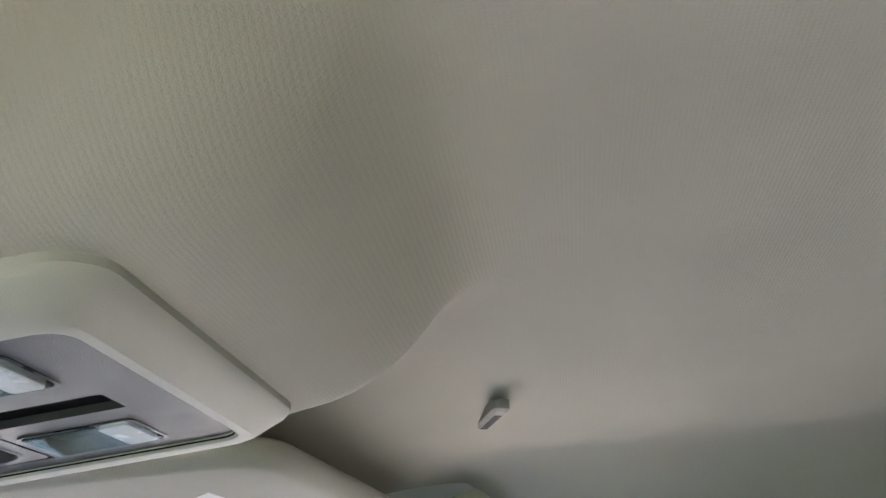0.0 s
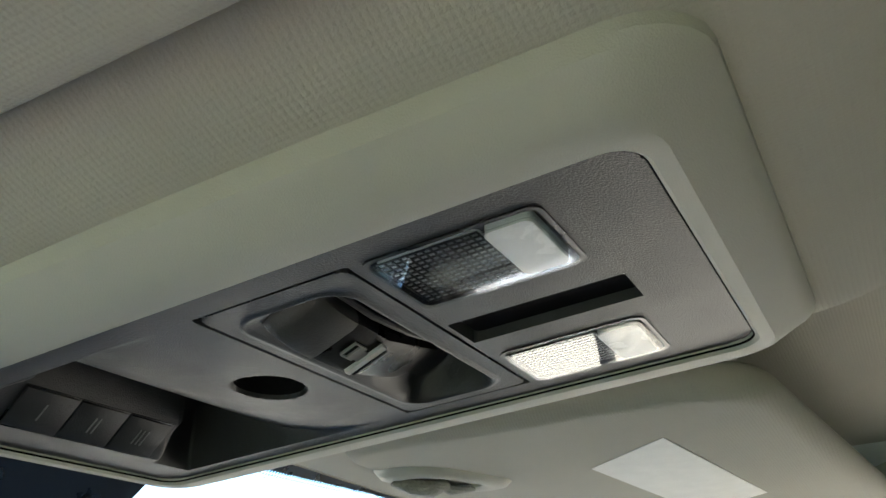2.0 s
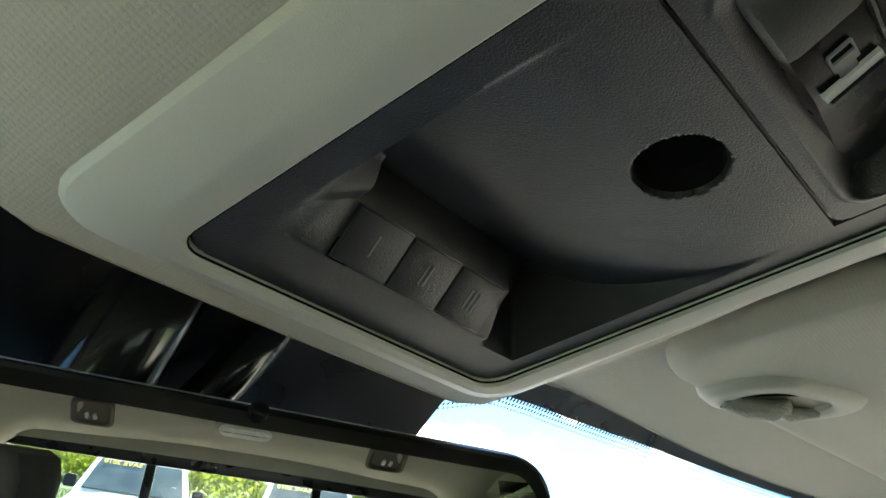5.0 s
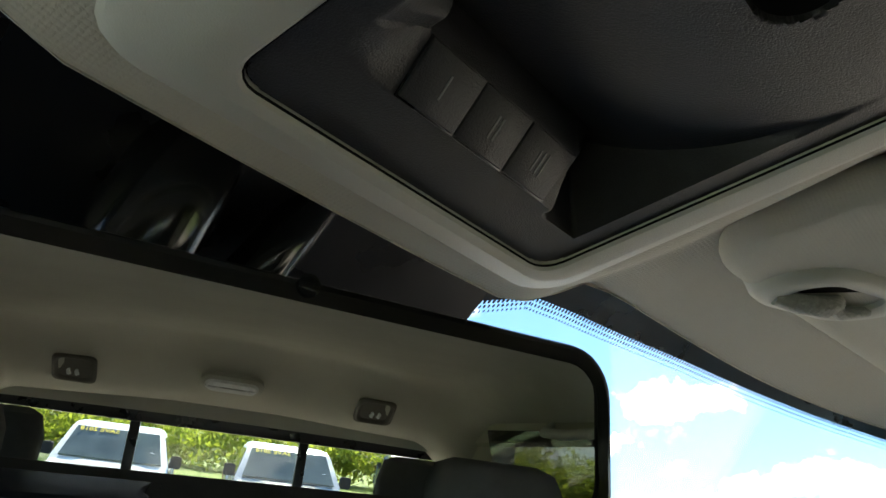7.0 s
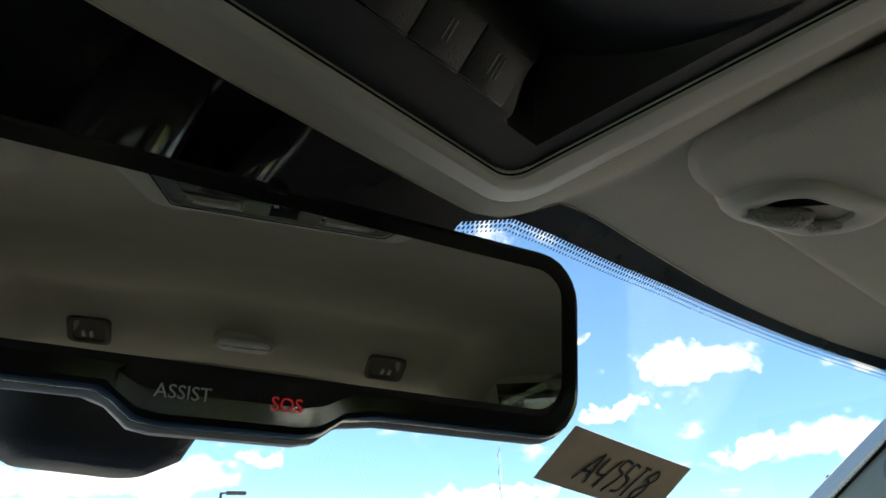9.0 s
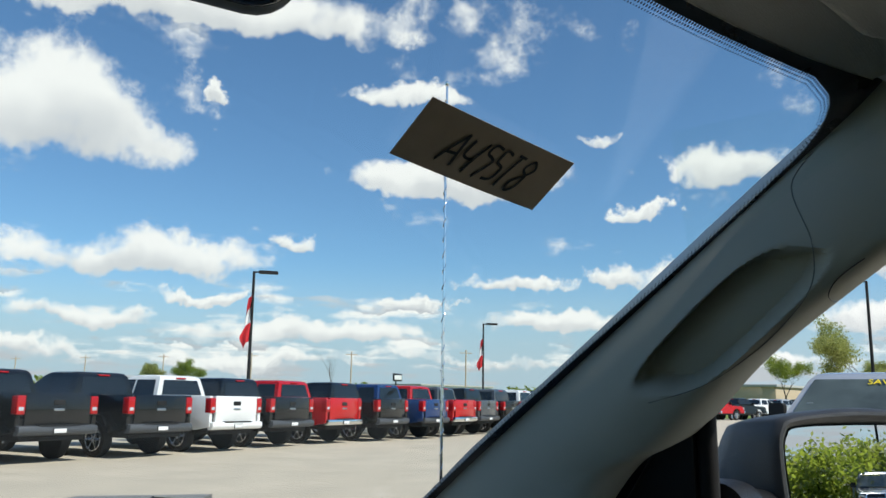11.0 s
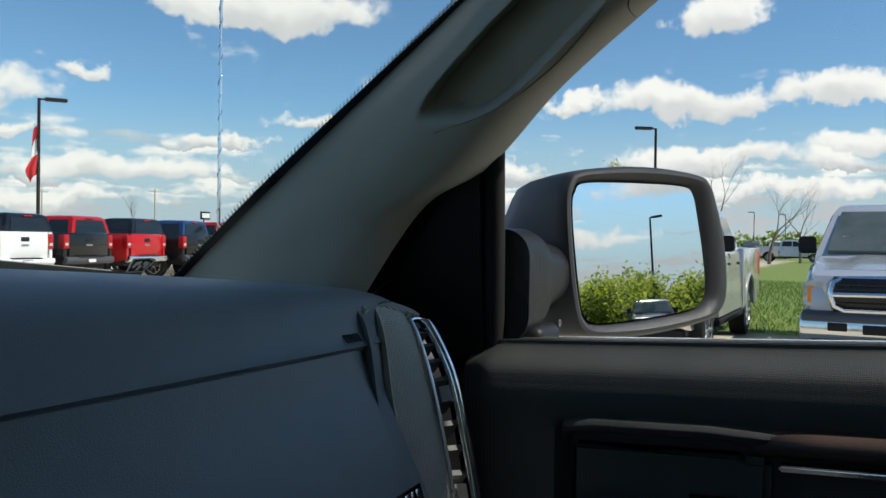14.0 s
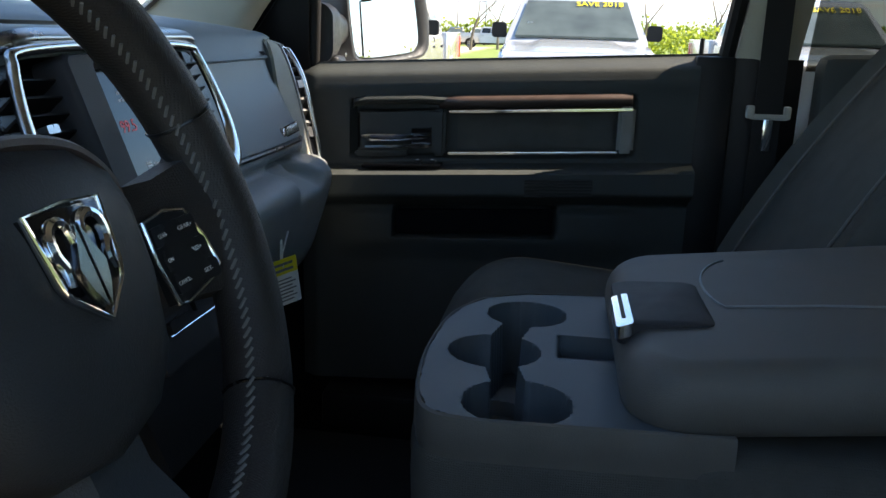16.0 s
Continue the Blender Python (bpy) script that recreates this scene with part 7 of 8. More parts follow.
part("hood_skin", skin, truck_paint, hood, "painted sheet metal")
part("wing", prism([(0.74, 0.56), (0.74, 1.22), (1.10, 1.235), (2.25, 1.08), (2.30, 0.80), (1.9, 0.60), (1.2, 0.56)], "x", 0.86, 0.955, 0.02), truck_paint, hood, "painted front wing")
part("wing", prism([(0.74, 0.56), (0.74, 1.22), (1.10, 1.235), (2.25, 1.08), (2.30, 0.80), (1.9, 0.60), (1.2, 0.56)], "x", -0.955, -0.86, 0.02), truck_paint, hood, "painted front wing")
def cowl_corner(a, b, c):
    """A point of the cover at the foot of the windscreen: a along it, b ahead, c up."""
    return Vector((0.372 + 0.118 * a + 0.055 * b, 1.195 - 0.098 * a + 0.050 * b, 1.3445 + 0.0015 * a + c))


cover_grey = mat("cover_grey", (0.20, 0.20, 0.19), 0.6, var=0.1, scale=30, bump=0.2, grain=500, spec=0.4)
part("cowl_cover", loft([[cowl_corner(a, b, c) for b, c in ((0, 0), (0.06, 0.010), (0.5, 0.0155), (1, 0.014), (1, 0))] for a in (0.0, 0.04, 0.96, 1.0)]), cover_grey, hood, "grey plastic cover on the cowl")
strip_grey = mat("strip_grey", (0.24, 0.24, 0.22), 0.65, var=0.1, scale=30, bump=0.3, grain=600, spec=0.4)


def cowl_line(k, drop, ahead):
    """A line across the foot of the windscreen: k along it, drop below its upper edge."""
    return Vector((0.42 + 0.236 * k + 0.4 * drop, 1.066 - 0.046 * k - 0.012 * k * k + 0.8 * drop + ahead, 1.374 - 0.026 * k - drop))


part("cowl_strip", loft([[cowl_line(k, d, a) for d, a in ((0.0, 0.004), (0.001, 0.0), (0.007, -0.001), (0.0125, 0.0), (0.0135, 0.006), (0.006, 0.010))] for k in span(0, 1, 12)]), strip_grey, hood, "grey plastic strip along the cowl")
for q in range(3):
    part("cowl_louvre", tube([cowl_line(k, 0.0175 + 0.0045 * q, 0.002) for k in span(-0.2, 0.97 - 0.04 * q, 12)], 0.0011, 6), strip_grey, hood)
# black sheet added to keep ground light from showing between the louvres
part("cowl_well", sheet(lambda k, d: cowl_line(k, 0.012 + 0.05 * d, 0.012), span(-0.6, 1.1, 12), span(0, 1, 4), (0, 0.004, -0.004)), well_black, hood, "black backing sheet added under the louvres")
part("cowl_end", loft([[cowl_line(k, d, a) for d, a in ((-0.001, 0.0), (0.014, 0.0), (0.014, 0.010), (-0.001, 0.010))] for k in (1.004, 1.03, 1.13)]), cover_grey, hood, "rough grey end piece")
part("wiper", tube([(0.05, 1.12, 1.335), (0.35, 1.10, 1.338), (0.62, 1.04, 1.330)], 0.005, 8), rubber, hood, "black wiper arm")
aerial = thing("aerial", (0.918, 1.106, 1.215), "thin steel whip aerial on the truck's wing", "aerial")
part("mast", tube([(0.918, 1.106, 1.215), (0.918, 1.106, 1.6), (0.919, 1.106, 1.985)], [0.0028, 0.0022, 0.0017], 8), chrome, aerial, "steel mast")
part("coil", tube([(0.918 + 0.0025 * math.cos(a), 1.106 + 0.0025 * math.sin(a), 1.23 + 0.73 * a / 180) for a in span(0, 180, 700)], 0.0007, 4), chrome, aerial, "wound wire")
part("tip", disc((0.919, 1.106, 1.982), (0, 0, 1), [(0.002, 0), (0.004, 0.003), (0.004, 0.007), (0, 0.010)], 12), chrome, aerial)
part("foot", disc((0.918, 1.106, 1.19), (0, 0, 1), [(0.022, 0), (0.022, 0.03), (0.012, 0.045), (0.006, 0.05)], 16), rubber, aerial, "black rubber foot")

# ---- pickups ----
tail_red = mat("tail_red", (0.42, 0.008, 0.010), 0.15, var=0.25, scale=9, bump=0.0)
lamp_clear = mat("lamp_clear", (0.62, 0.64, 0.66), 0.12, 0.4, var=0.3, scale=14, bump=0.0)
amber = mat("amber", (0.75, 0.25, 0.03), 0.2, bump=0.0)
wheel_alloy = mat("wheel_alloy", (0.55, 0.56, 0.58), 0.25, 0.9, var=0.06, scale=20, bump=0.0)
bumper_grey = mat("bumper_grey", (0.06, 0.066, 0.075), 0.5, var=0.06, scale=6, bump=0.1, grain=200)
banner_yellow = mat("banner_yellow", (0.85, 0.65, 0.02), 0.5, bump=0.0)


def paint(name, col, metal=0.3):
    return mat(name, col, 0.20, metal, var=0.04, scale=3, bump=0.0, coat=0.45, spec=0.3)


silver = paint("silver_paint", (0.50, 0.51, 0.52), 0.4)
PAINTS = {"black": paint("black_paint", (0.007, 0.0075, 0.008), 0.0), "white": paint("white_paint", (0.78, 0.78, 0.76), 0.0), "red": paint("red_paint", (0.50, 0.008, 0.010), 0.1), "blue": paint("blue_paint", (0.018, 0.05, 0.16), 0.2), "grey": paint("grey_paint", (0.10, 0.11, 0.12), 0.4), "silver": silver}


def arch(cy, r, n=9):
    return [(cy + r * math.cos(a), 0.42 + r * math.sin(a)) for a in span(math.pi * 0.03, math.pi * 0.97, n)]


def pickup(name, label, ram_front, body, banner=False):
    """A crew cab pickup at the origin, its nose towards +y."""
    t = thing(name, (0, 0, 0), label, "pickup truck", "parked pickups")
    # lower body with wheel arches, narrowing a little upwards
    side = [(2.88, 0.50), (2.91, 0.72), (2.90, 0.98), (2.84, 1.10), (2.70, 1.155), (1.95, 1.215), (1.30, 1.255), (1.18, 1.275), (-0.90, 1.335), (-0.90, 0.44), (1.33, 0.44)] + [(1.83 - 0.47 * math.cos(a), 0.44 + 0.47 * math.sin(a)) for a in span(0.15, math.pi - 0.15, 11)]
    bm = prism(side, "x", -0.985, 0.985)
    for v in bm.verts:
        k = 1 - 0.05 * smooth(0.9, 1.3, v.co.z) - 0.06 * smooth(2.2, 2.95, v.co.y)
        v.co.x *= k
    bmesh.ops.bevel(bm, geom=[e for e in bm.edges if abs(e.verts[0].co.x) > 0.5 and abs(e.verts[1].co.x) > 0.5 and (e.verts[0].co.x > 0) == (e.verts[1].co.x > 0)], offset=0.055, segments=3, affect="EDGES", clamp_overlap=True)
    b = part("body", bm, body, t, "painted body", sharp=30)
    bulge = sheet(lambda x, s: (x, 1.25 + 1.42 * s, 1.262 - 0.10 * s + 0.035 * (1 - smooth(0.42, 0.62, abs(x))) * smooth(1.0, 0.85, s)), span(-0.78, 0.78, 25), span(0, 1, 8), (0, 0, -0.03))
    part("hood", bulge, body, t, "raised hood", sharp=30)
    # cab
    def ring(z, yf, yr, w):
        return [Vector((w * c, (yf + yr) / 2 + (yf - yr) / 2 * s, z)) for c, s in ((1, 1), (1, 0.5), (1, 0), (1, -0.5), (1, -1), (0.5, -1.01), (-0.5, -1.01), (-1, -1), (-1, -0.5), (-1, 0), (-1, 0.5), (-1, 1), (-0.5, 1.06), (0.5, 1.06))]
    cab = loft([ring(1.20, 1.30, -0.84, 0.93), ring(1.32, 1.16, -0.85, 0.915), ring(1.80, 0.52, -0.76, 0.755), ring(1.875, 0.36, -0.68, 0.70), ring(1.905, 0.20, -0.55, 0.60)])
    part("cab", cab, body, t, "painted cab", sharp=32)
    def pane(name, pts, off, label=""):
        n = (Vector(pts[1]) - Vector(pts[0])).cross(Vector(pts[2]) - Vector(pts[0])).normalized()
        if n.dot(Vector(off)) < 0:
            n = -n
        return part(name, loft([[Vector(p) + n * 0.006 for p in pts], [Vector(p) - n * 0.02 for p in pts]]), screen_glass if ram_front and name == "windscreen" else dark_glass, t, label)
    pane("windscreen", [(-0.80, 1.215, 1.335), (-0.4, 1.255, 1.335), (0.4, 1.255, 1.335), (0.80, 1.215, 1.335), (0.67, 0.58, 1.80), (0.34, 0.62, 1.80), (-0.34, 0.62, 1.80), (-0.67, 0.58, 1.80)], (0, 1, 0.6), "dark reflective windscreen")
    pane("rear_window", [(-0.74, -0.862, 1.36), (0.74, -0.862, 1.36), (0.62, -0.775, 1.77), (-0.62, -0.775, 1.77)], (0, -1, 0.2), "dark rear window")
    for sx in (1, -1):
        pane("side_window", [(sx * 0.908, 1.02, 1.345), (sx * 0.908, 0.17, 1.345), (sx * 0.770, 0.17, 1.77), (sx * 0.770, 0.50, 1.77)], (sx, 0, 0.3))
        pane("side_window", [(sx * 0.908, 0.10, 1.345), (sx * 0.905, -0.70, 1.35), (sx * 0.770, -0.62, 1.77), (sx * 0.770, 0.10, 1.77)], (sx, 0, 0.3))
        m = part("wing_mirror", loft([[Vector((sx * (1.02 + a), 0.98 + o, 1.40 + b)) for a, b in rrect(0.19, 0.20, 0.04, 3)] for o in (-0.04, 0.0, 0.05, 0.08)]), rubber, t, "black wing mirror")
        part("mirror_stem", tube([(sx * 0.90, 1.0, 1.32), (sx * 1.0, 0.99, 1.36)], 0.03, 8), rubber, t)
        for y0 in (0.22, -0.68):
            part("door_handle", prism([(y0, 1.115), (y0 + 0.17, 1.115), (y0 + 0.18, 1.145), (y0 + 0.02, 1.15)], "x", *sorted((sx * 0.93, sx * 0.966)), 0.006), rubber if ram_front else body, t)
        for y0 in (1.02, 0.130, -0.76):
            gap = box((0.93, y0, 0.55), (0.9866, y0 + 0.010, 1.27))
            for v in gap.verts:
                v.co.x = sx * (v.co.x - 0.0485 * (v.co.z - 0.44) / 0.89)
            part("door_gap", gap, frit, t)
        part("sill", box((min(sx * 0.92, sx * 0.99), -0.9, 0.38), (max(sx * 0.92, sx * 0.99), 1.3, 0.47), 0.02), rubber, t, "black sill")
    part("high_brake_lamp", box((-0.17, -0.80, 1.802), (0.17, -0.70, 1.842), 0.01), tail_red, t, "red high brake lamp on the cab")
    # bed
    part("bed_floor", box((-0.90, -2.86, 0.62), (0.90, -0.92, 0.86), 0.01), rubber, t)
    for sx in (1, -1):
        bedside = [(-0.93, 0.44), (-0.93, 1.335), (-2.90, 1.345), (-2.92, 0.55), (-2.40, 0.46)] + [(-1.75 - 0.47 * math.cos(a), 0.44 + 0.47 * math.sin(a)) for a in span(0.15, math.pi - 0.15, 11)]
        bs = prism(bedside, "x", *sorted((sx * 0.88, sx * 0.985)), 0.012)
        part("bed_side", bs, body, t, "painted bed side", sharp=30)
    tg = prism([(-2.86, 0.66), (-2.935, 0.66), (-2.945, 1.0), (-2.935, 1.335), (-2.90, 1.35), (-2.86, 1.34)], "x", -0.785, 0.785, 0.008)
    gate = part("tailgate", tg, body, t, "painted tailgate")
    part("gate_handle", box((-0.14, -2.955, 1.10), (0.14, -2.93, 1.21), 0.012), rubber, gate, "black handle plate")
    part("gate_badge", box((-0.13, -2.956, 0.98), (0.13, -2.94, 1.03), 0.006), satin_metal, gate, "bright maker's badge, plain")
    for sx in (1, -1):
        lamp = part("tail_lamp", box((min(sx * 0.795, sx * 0.990), -2.950, 0.90), (max(sx * 0.795, sx * 0.990), -2.74, 1.30), 0.025, 3), tail_red, t, "red tail lamp")
        part("reverse_lamp", box((min(sx * 0.83, sx * 0.955), -2.957, 0.98), (max(sx * 0.83, sx * 0.955), -2.90, 1.06), 0.01), lamp_clear, lamp, "clear reversing lamp")
        part("brake_lens", box((min(sx * 0.83, sx * 0.955), -2.957, 1.10), (max(sx * 0.83, sx * 0.955), -2.90, 1.24), 0.02), tail_red, lamp)
        part("arch_flare", tube([(sx * 0.975, -1.75 - 0.50 * math.cos(a), 0.44 + 0.50 * math.sin(a)) for a in span(0.05, math.pi - 0.05, 15)], 0.028, 6), body, t, "flared wheel arch")
    part("rear_bumper", prism([(-2.84, 0.46), (-2.99, 0.48), (-3.04, 0.56), (-3.03, 0.66), (-2.86, 0.68)], "x", -0.96, 0.96, 0.02), chrome if ram_front else bumper_grey, t, "rear step bumper")
    part("bumper_step", box((-0.50, -3.045, 0.655), (0.50, -2.90, 0.685), 0.008), rubber, t, "black step pad")
    part("plate_recess", box((-0.17, -3.05, 0.50), (0.17, -3.03, 0.62), 0.01), rubber, t)
    part("rear_plate", box((-0.15, -3.058, 0.515), (0.15, -3.048, 0.605), 0.004), white_print, t, "plain white plate")
    # nose
    if ram_front:
        gr = part("grille", prism([(2.86, 0.76), (2.925, 0.76), (2.935, 0.98), (2.90, 1.08), (2.84, 1.10)], "x", -0.68, 0.68, 0.01), frit, t, "cross-bar grille with chrome frame")
        frame_ = [(-0.705, 0.93), (-0.68, 1.03), (-0.60, 1.075), (0.0, 1.09), (0.60, 1.075), (0.68, 1.03), (0.705, 0.93), (0.67, 0.81), (0.58, 0.77), (-0.58, 0.77), (-0.67, 0.81)]
        part("grille_frame", tube([(a, 2.950 - 0.11 * smooth(1.0, 1.1, b), b) for a, b in frame_], 0.036, 10, True, 0.8), chrome, gr, "broad chrome frame")
        part("cross_bar", tube([(-0.68, 2.948, 0.925), (0, 2.968, 0.935), (0.68, 2.948, 0.925)], 0.028, 8), chrome, gr, "chrome cross bar")
        part("cross_bar", tube([(0, 2.965, 0.77), (0, 2.968, 0.93), (0, 2.915, 1.08)], [0.060, 0.075, 0.070], 8, flat=0.5), chrome, gr, "chrome upright bar")
        part("grille_emblem", disc((0, 2.985, 0.95), (0, 1, 0.1), [(0.05, 0), (0.05, 0.01), (0.03, 0.018), (0, 0.02)], 8), satin_metal, gr)
        for k in range(5):
            part("mesh_bar", tube([(-0.63, 2.935, 0.795 + 0.055 * k), (0.63, 2.935, 0.795 + 0.055 * k)], 0.006, 6), rubber, gr)
    else:
        gr = part("grille", box((-0.62, 2.88, 0.74), (0.62, 2.93, 1.06), 0.02), frit, t, "wide black grille with chrome bars")
        for k in range(4):
            part("grille_bar", box((-0.60, 2.92, 0.76 + 0.075 * k), (0.60, 2.95, 0.79 + 0.075 * k), 0.008), chrome, gr)
    for sx in (1, -1):
        hl = part("headlamp", loft([[Vector((sx * a, y + 0.0 - 0.10 * (abs(a) - 0.62) ** 1.0, b)) for a, b in (((0.72, 0.82), (0.74, 1.04), (0.88, 1.06), (0.945, 1.03), (0.945, 0.83), (0.88, 0.80)) if ram_front else ((0.63, 0.80), (0.64, 1.03), (0.86, 1.06), (0.93, 1.02), (0.93, 0.85), (0.86, 0.79)))] for y in (2.80, 2.915)]), lamp_clear, t, "clear headlamp")
        part("indicator", box((min(sx * 0.84, sx * 0.905), 2.87, 0.84), (max(sx * 0.84, sx * 0.905), 2.90, 1.0), 0.01), amber, hl, "amber lamp")
    part("front_bumper", prism([(2.80, 0.46), (2.93, 0.48), (3.00, 0.56), (2.99, 0.70), (2.90, 0.735)], "x", -0.97, 0.97, 0.025), chrome, t, "chrome front bumper")
    if ram_front:
        part("bumper_cover", prism([(2.86, 0.66), (3.012, 0.665), (3.000, 0.735), (2.955, 0.765), (2.86, 0.77)], "x", -0.95, 0.95, 0.018), bumper_grey, t, "dark grey cover over the bumper")
    part("bumper_opening", box((-0.42, 2.985, 0.56), (0.42, 3.008, 0.65), 0.01), rubber, t)
    for sx in (1, -1):
        part("fog_lamp", box((min(sx * 0.55, sx * 0.72), 2.98, 0.58), (max(sx * 0.55, sx * 0.72), 3.006, 0.66), 0.01), rubber, t)
    part("front_plate", box((-0.15, 3.004, 0.55), (0.15, 3.018, 0.66), 0.004), gloss_black, t, "plain dark dealer plate")
    part("valance", box((-0.88, 2.72, 0.34), (0.88, 2.92, 0.47), 0.03), rubber, t, "black valance")
    if banner:
        part("banner", lettering("SAVE 2018", 0.140, facing((-0.30, 0.692, 1.768), (-1, 0, 0), (0, -0.79, 0.61)), 0.003), banner_yellow, t, "yellow lettering on the windscreen")
        part("sticker", loft([[Vector((0.62 + a, 1.0, 1.46 + b)) for a, b in ((-0.04, -0.06), (0.04, -0.06), (0.03, 0.05), (-0.04, 0.05))], [Vector((0.62 + a, 1.01, 1.46 + b)) for a, b in ((-0.04, -0.06), (0.04, -0.06), (0.03, 0.05), (-0.04, 0.05))]]), paper, t, "white window sticker")
    # wheels
    for sx in (1, -1):
        for y in (1.83, -1.75):
            w = part("wheel", disc((sx * 0.70, y, 0.39), (sx, 0, 0), [(0.30, 0.0), (0.375, 0.015), (0.39, 0.05), (0.39, 0.20), (0.375, 0.245), (0.30, 0.262), (0.262, 0.25), (0.25, 0.22), (0.24, 0.20)], 32), rubber, t, "black tyre")
            part("rim", disc((sx * 0.70, y, 0.39), (sx, 0, 0), [(0.24, 0.16), (0.10, 0.15), (0.0, 0.15)], 24), gloss_black, w)
            part("rim_ring", tube([(sx * 0.945, y + 0.245 * math.cos(a), 0.39 + 0.245 * math.sin(a)) for a in span(0, 2 * math.pi, 33)[:-1]], 0.014, 8, True), wheel_alloy, w, "bright alloy rim")
            sp = bmesh.new()
            for k in range(6):
                a = k * math.pi / 3
                join(sp, tube([(sx * 0.925, y + 0.05 * math.cos(a), 0.39 + 0.05 * math.sin(a)), (sx * 0.938, y + 0.245 * math.cos(a), 0.39 + 0.245 * math.sin(a))], [0.045, 0.036], 8, flat=0.5))
            join(sp, disc((sx * 0.90, y, 0.39), (sx, 0, 0), [(0.08, 0), (0.08, 0.03), (0.05, 0.045), (0, 0.05)], 16))
            part("spokes", sp, wheel_alloy, w, "alloy spokes")
    part("underside", box((-0.80, -2.8, 0.34), (0.80, 2.7, 0.60), 0.02), rubber, t, "black chassis")
    return t


def recolour(ob, old, to):
    for o in ob.children_recursive:
        if o.type == "MESH" and o.data.materials[0] == old:
            o.material_slots[0].link = "OBJECT"
            o.material_slots[0].material = to
    return ob


def parked(src, x, y, heading, colour=None, label=""):
    """heading: degrees clockwise from +y."""
    c = copy_thing(src, pose(x, y, ground_height(x, y), 0, 0, -heading))
    if colour:
        recolour(c, silver, PAINTS[colour])
        if colour in ("white", "red"):
            recolour(c, bumper_grey, PAINTS["white"] if colour == "white" else chrome)
    return tagged(c, label)


ram = pickup("pickup_truck", "silver pickup truck with chrome grille and a yellow windscreen banner", True, silver, True)
ram.matrix_basis = pose(11.72, 0.0, 0, 0, 0, 90.5)
parked(ram, 11.85, 2.98, -90.5)
parked(ram, 11.75, -3.05, -90.5)
other = pickup("pickup_truck", "silver pickup truck parked in the row", False, silver)
ROW = ["black", "black", "white", "black", "red", "black", "blue", "red", "grey", "black", "grey", "white", "black", "grey", "black", "blue", "black"]
# the row's trucks stand higher, on larger wheels
for o in other.children_recursive:
    up = o.name.split(".")[0] in ("wheel", "rim", "rim_ring", "spokes")
    for v in o.data.vertices:
        if up:
            cy = 1.83 if v.co.y > 0 else -1.75
            v.co.y, v.co.z = cy + 1.09 * (v.co.y - cy), 1.09 * v.co.z
        else:
            v.co.z += 0.13
other.matrix_basis = pose(5.8, 21.0, 0)
recolour(other, silver, PAINTS["black"])
tagged(other, "black pickup truck seen from behind in a parked row")
for k, c in enumerate(ROW):
    x = 8.35 + 2.62 * k
    parked(other, x - 0.58, 16.62 + 0.20 * x + 2.99 + 0.25 * math.sin(5 * k), -11.5 + 0.8 * math.sin(3 * k), c, c + " pickup truck seen from behind in a parked row")
# a far second row behind the first
for k in range(14):
    c = ("white", "grey", "black", "silver", "red")[(k * 3) % 5]
    parked(other, 52 + 3.0 * k, 40 - 1.0 * k, 180 - 70, c, c + " pickup truck parked far off")
parked(ram, 77.0, 6.7, 180, "silver", "silver pickup truck standing on the road beyond the grass")
for k in range(7):
    c = ("white", "grey", "blue", "white", "red", "black", "silver")[k]
    parked(ram, 96 + 0.8 * k, 9.5 + 2.8 * k, -88, c, c + " pickup truck parked beyond the grass")
# trucks behind, seen in the mirrors
parked(ram, -1.50, -15.2, 1, "white", "white pickup truck with a yellow windscreen banner parked behind")
parked(ram, 1.45, -15.4, 0.5, "silver", "silver pickup truck with a yellow windscreen banner parked behind")
parked(ram, 8.6, -37.0, -8, "grey", "grey pickup truck facing the camera beside the grass")

